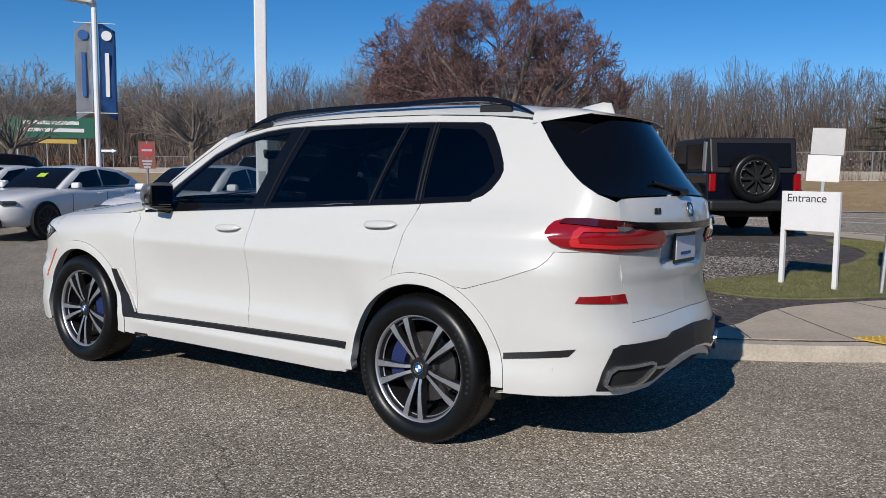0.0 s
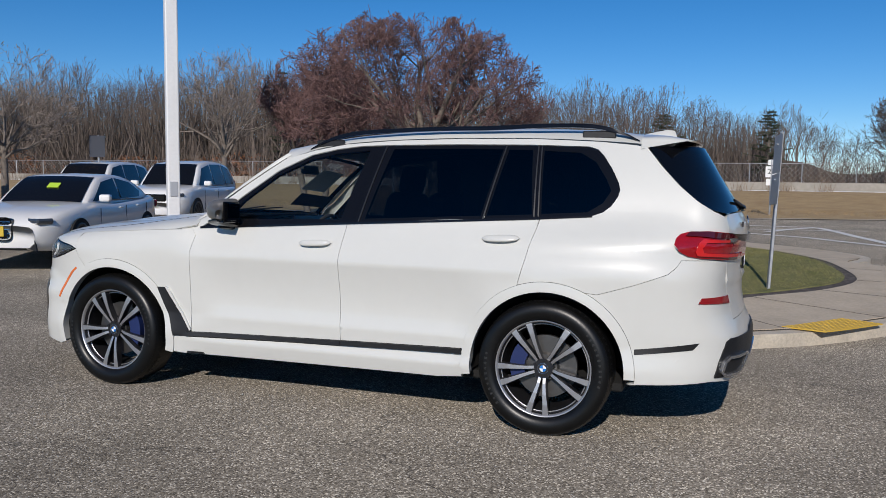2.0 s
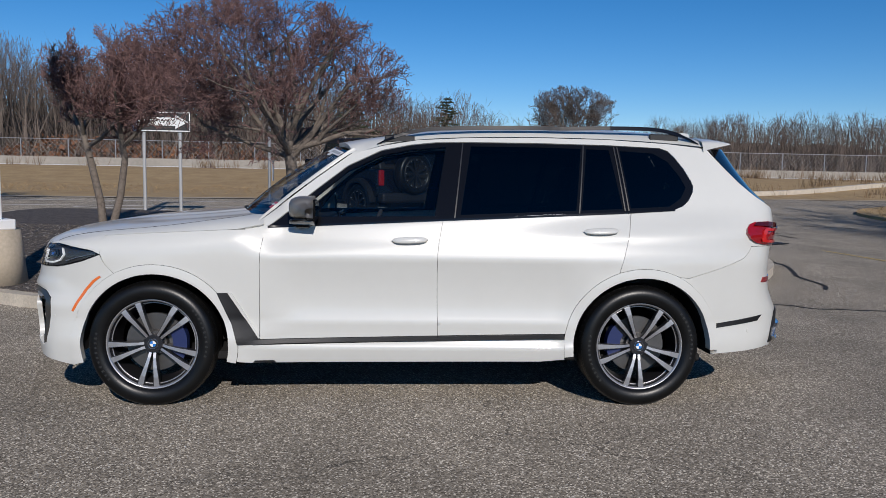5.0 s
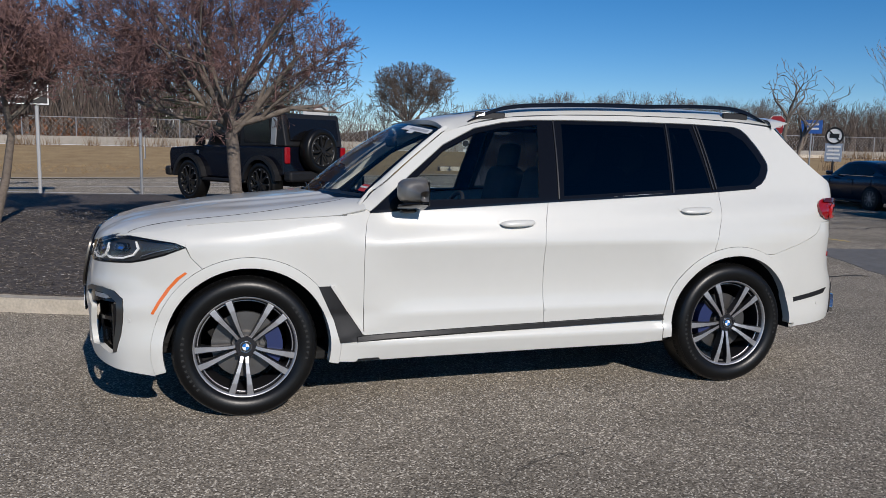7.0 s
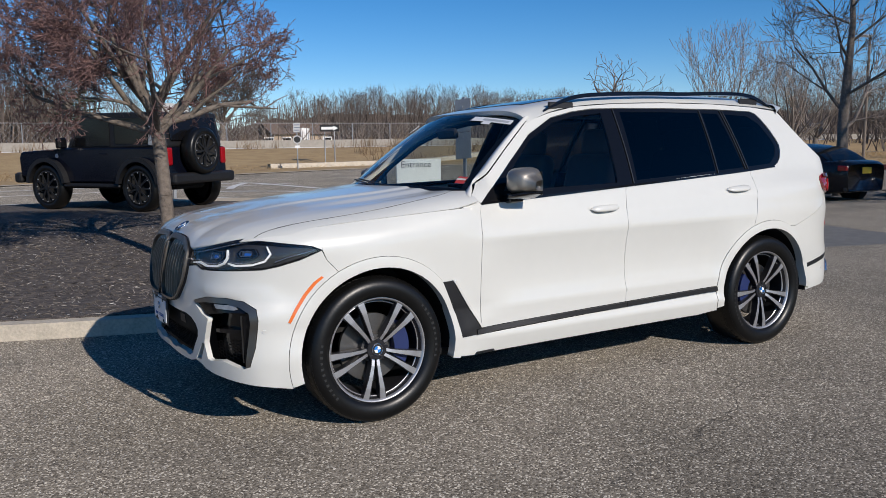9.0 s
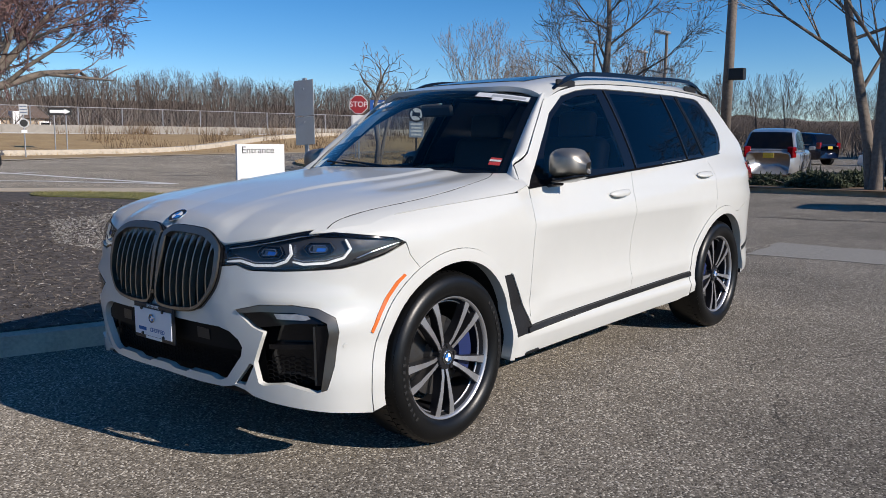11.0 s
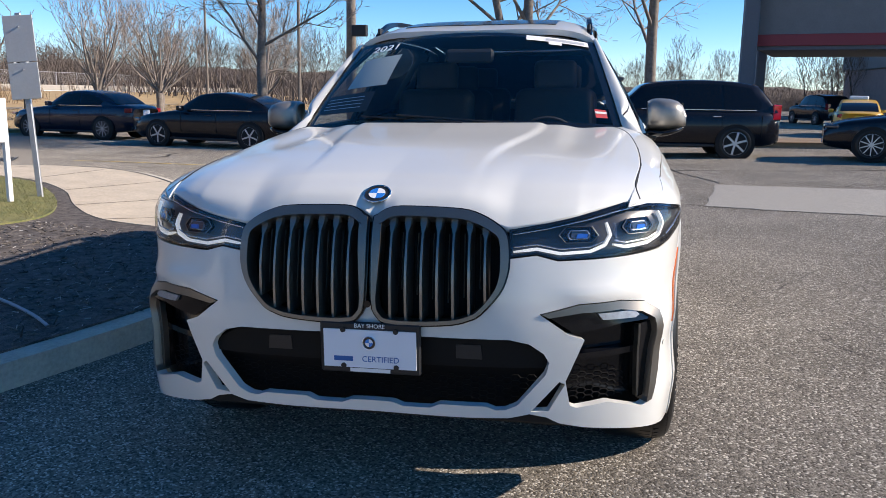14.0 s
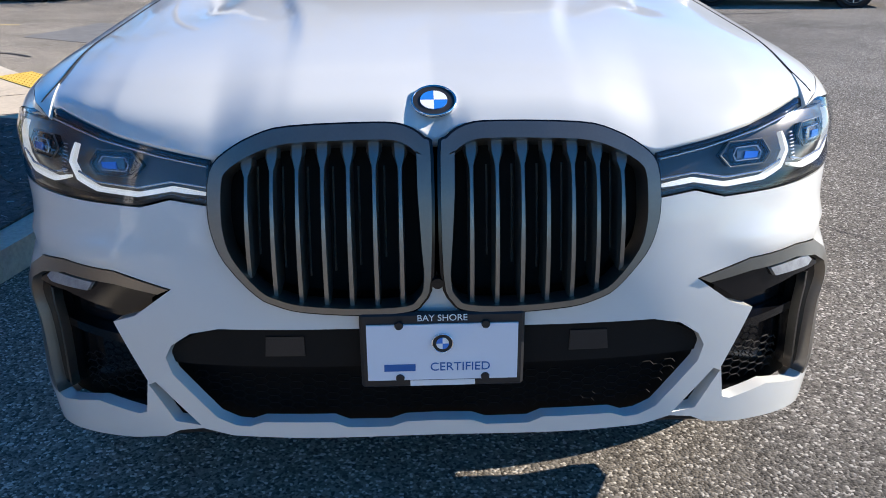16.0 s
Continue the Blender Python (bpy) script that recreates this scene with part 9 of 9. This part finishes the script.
for i in range(14):
    for j in range(7):
        q = Vector(tact[0]).lerp(Vector(tact[1]), (i + 0.5) / 14).lerp(Vector(tact[3]).lerp(Vector(tact[2]), (i + 0.5) / 14), (j + 0.5) / 7)
        bmesh.ops.create_cone(bm, cap_ends=True, segments=6, radius1=0.012, radius2=0.008, depth=0.008, matrix=pose(q.x, q.y, float(land(q.x, q.y)) + 0.163))
tagged(part("tactile_dome", bm, YELLOW, None), "raised yellow domes of the tactile strip", "tactile paving", kind="stuff")

# joints scored across the pavement
JOINT = mat("dark_joint", (0.10, 0.085, 0.07), 0.95, vary=0.2)
for (ax_, ay_), (bx_, by_) in (((2.2, 4.05), (3.05, 3.05)), ((2.75, 4.75), (4.05, 4.0)), ((3.55, 5.45), (5.0, 5.0)), ((4.05, 6.3), (5.45, 6.2)), ((4.0, 7.4), (5.2, 7.1)), ((3.7, 8.8), (4.5, 8.9)), ((3.0, 10.2), (4.1, 10.4)), ((2.05, 3.1), (2.35, 2.55))):
    strip("pavement_joint", [(ax_, ay_), (bx_, by_)], 0.014, JOINT, "dark joint between pavement bays", "joint", 0.1555)
# drain grate beyond the pavement
dg = thing("drain_grate", pose(7.2, 9.4, float(land(7.2, 9.4)) + 0.002, 0, 0, 30), "rusty cast-iron drain grate set in the road", "drain")
for i in range(9):
    part("bar", box((0.9, 0.03, 0.016), pose(0, -0.28 + 0.07 * i, 0.004)), BLACKPAINT, dg)

# ---- mulch chips, grass and litter ----
def scatter(name, n, poly, height, size, material, label, category, seed, zlong=0.0, keep=None):
    """Short slanted slivers strewn over an outline."""
    rng = np.random.default_rng(seed)
    P = np.array(poly)
    lo, hi = P.min(0), P.max(0)
    pts = rng.uniform(lo, hi, (n * 3, 2))
    x, y = pts[:, 0], pts[:, 1]
    c = np.zeros(len(pts), bool)
    for i in range(len(poly)):
        (x1, y1), (x2, y2) = poly[i], poly[i - 1]
        cross = ((y1 > y) != (y2 > y)) & (x < (x2 - x1) * (y - y1) / (y2 - y1 + 1e-12) + x1)
        c ^= cross
    if keep:
        c &= keep(x, y)
    pts = pts[c][:n]
    m = len(pts)
    z = land(pts[:, 0], pts[:, 1]) + height
    d = rng.normal(0, 1, (m, 3)) * np.array([1, 1, 0.25])
    d /= np.linalg.norm(d, axis=1, keepdims=True)
    if zlong:
        d[:, 2] = np.abs(d[:, 2]) + zlong
        d /= np.linalg.norm(d, axis=1, keepdims=True)
    L = size * rng.uniform(0.4, 1.3, m)[:, None]
    p0 = np.c_[pts, z]
    k = rng.uniform(0.5, 1.0, m)
    ob = segments_mesh(name, p0, p0 + d * L, (0.12 if not zlong else 0.05) * size * k, (0.06 if not zlong else 0.01) * size * k, material, None, 3, smooth=False)
    return tagged(ob, label, category, kind="stuff")


CHIP = mat("mulch_chip", (0.03, 0.026, 0.023), 0.85, second=(0.23, 0.20, 0.175), scale=9, island=0.5)
PALECHIP = mat("pale_litter", (0.30, 0.28, 0.25), 0.9, second=(0.5, 0.48, 0.45), scale=9, island=0.3)
BLADE = mat("grass_blade", (0.11, 0.135, 0.035), 0.8, second=(0.30, 0.26, 0.11), scale=3, island=0.4)
STRAW = mat("straw_blade", (0.27, 0.17, 0.08), 0.9, second=(0.44, 0.315, 0.155), scale=1, island=0.4)
BED = KERB_IN
LAWN_EDGE = [tuple(q) for q in spline([(1.25, 4.75), (1.9, 4.55), (2.6, 4.85), (3.4, 5.55), (3.9, 6.3), (3.85, 7.4), (3.55, 8.7), (2.9, 10.0), (1.9, 11.0), (1.5, 10.4), (2.1, 9.3), (2.4, 8.2), (2.3, 7.0), (1.8, 6.0), (1.2, 5.3)], 5, True)]
near_bed = lambda x, y: (x < 1.8) & (x > -7.5) & (y < 9.5)
scatter("mulch_chips", 21000, BED, 0.150, 0.05, CHIP, "dark shredded bark mulch strewn over the bed", "mulch", 5, keep=near_bed)
scatter("pale_litter", 2600, BED, 0.153, 0.035, PALECHIP, "pale woody litter among the mulch", "litter", 6, keep=near_bed)
scatter("grass_blades", 14000, LAWN_EDGE, 0.165, 0.045, BLADE, "short winter grass blades of the lawn", "grass", 7, zlong=0.7)
scatter("dry_grass_tufts", 14000, [(-40, 26), (-4, 25.5), (9, 30.5), (17, 33), (45, 35.5), (45, 45), (-40, 45)], 0.08, 0.18, STRAW, "dry straw-coloured grass on the bank", "grass", 8, zlong=0.6)
scatter("verge_grass", 8000, verge, 0.10, 0.2, STRAW, "dry grass blades on the verge", "grass", 9, zlong=0.6)
scatter("kerb_litter", 260, [(-6.5, 3.9), (-3.4, 2.4), (-1.9, 1.9), (-0.5, 1.5), (-0.5, 1.25), (-2, 1.6), (-3.5, 2.1), (-6.6, 3.6)], 0.004, 0.03, PALECHIP, "leaf crumbs and grit along the kerb foot", "litter", 10)
scatter("pale_chips", 5200, [(0.0, 4.2), (1.1, 4.3), (1.2, 5.4), (1.7, 6.2), (1.6, 7.4), (0.2, 7.0), (-0.4, 5.6)], 0.153, 0.03, PALECHIP, "pale bleached chips strewn beside the lawn", "mulch", 11)
rg = np.random.default_rng(12)
cl = np.concatenate([np.stack([rg.uniform(-60, 60, 150), 45.0 + rg.uniform(-0.8, 0.6, 150)], 1), np.stack([rg.uniform(16, 48, 60), rg.uniform(34, 44, 60)], 1)])
wp = np.repeat(cl, 26, axis=0) + rg.normal(0, 0.28, (len(cl) * 26, 2))
wz = np.c_[wp, bank(wp[:, 0], wp[:, 1])]
wh_ = np.repeat(rg.uniform(0.35, 1.0, len(cl)), 26)[:, None] * rg.uniform(0.5, 1.1, (len(wp), 1))
tagged(twig_mesh("dry_weeds", wz, wz + np.c_[rg.normal(0, 0.25, (len(wp), 2)), np.ones(len(wp))] * wh_, np.full(len(wp), 0.014), np.full(len(wp), 0.004), DIRT), "brown dry weeds along the barrier and the bank", "weeds", kind="stuff")
# a thin pale hose lying on the mulch
hose = spline([(0.1, 4.1), (-0.35, 3.7), (-0.5, 3.23), (-0.57, 3.01), (-0.74, 2.70), (-0.94, 2.40), (-1.12, 2.18)], 8)
hp = np.c_[hose, land(hose[:, 0], hose[:, 1]) + 0.165]
tagged(segments_mesh("irrigation_hose", hp[:-1], hp[1:], np.full(len(hp) - 1, 0.010), np.full(len(hp) - 1, 0.010), BANNERGREY, None, 6), "thin pale grey irrigation hose on the mulch", "hose")
# shrubs under the tall trees
def shrub(at, r, h, seed):
    rng = np.random.default_rng(seed)
    x, y = at
    t = thing("shrub", pose(x, y, gz(x, y) - 0.02), "low evergreen shrub in the far bed", "shrub", "far shrubs")
    n = 1600
    d = rng.normal(0, 1, (n, 3))
    d[:, 2] = np.abs(d[:, 2])
    d /= np.linalg.norm(d, axis=1, keepdims=True)
    p = d * np.array([r, r, h]) * rng.uniform(0.55, 1.0, n)[:, None]
    e = rng.normal(0, 0.07, (n, 3))
    segments_mesh("leaf_clump", p, p + e, np.full(n, 0.03), np.full(n, 0.008), PINE, t, 3)
    s = rng.normal(0, 1, (14, 3)) * np.array([r * .5, r * .5, 0]) + np.array([0, 0, h * 0.7])
    segments_mesh("stem", np.zeros((14, 3)), s, np.full(14, 0.02), np.full(14, 0.008), BARK, t, 4)


for i, (at, r, h) in enumerate((((18.0, 3.0), 0.8, 0.55), ((19.2, 2.4), 0.9, 0.6), ((19.8, 0.6), 0.7, 0.5), ((18.6, 4.4), 0.7, 0.45), ((21.0, 4.0), 0.9, 0.5))):
    shrub(at, r, h, 60 + i)
bed = [(16.3, -9), (16.6, -3), (17.0, 2.5), (17.6, 6.5), (19.5, 8.5), (30, 9), (24.5, 5.8), (22.5, 0), (21.5, -9)]
slab("far_kerb", [tuple(q) for q in spline(bed, 4, True)], 0.13, KERB, "concrete kerb of the far planting bed", "kerb", 0.2)
slab("far_bed", shrink([tuple(q) for q in spline(bed, 4, True)], 0.18), 0.142, DIRT, "leaf-strewn planting bed under tall trees", "planting bed", 0.02)
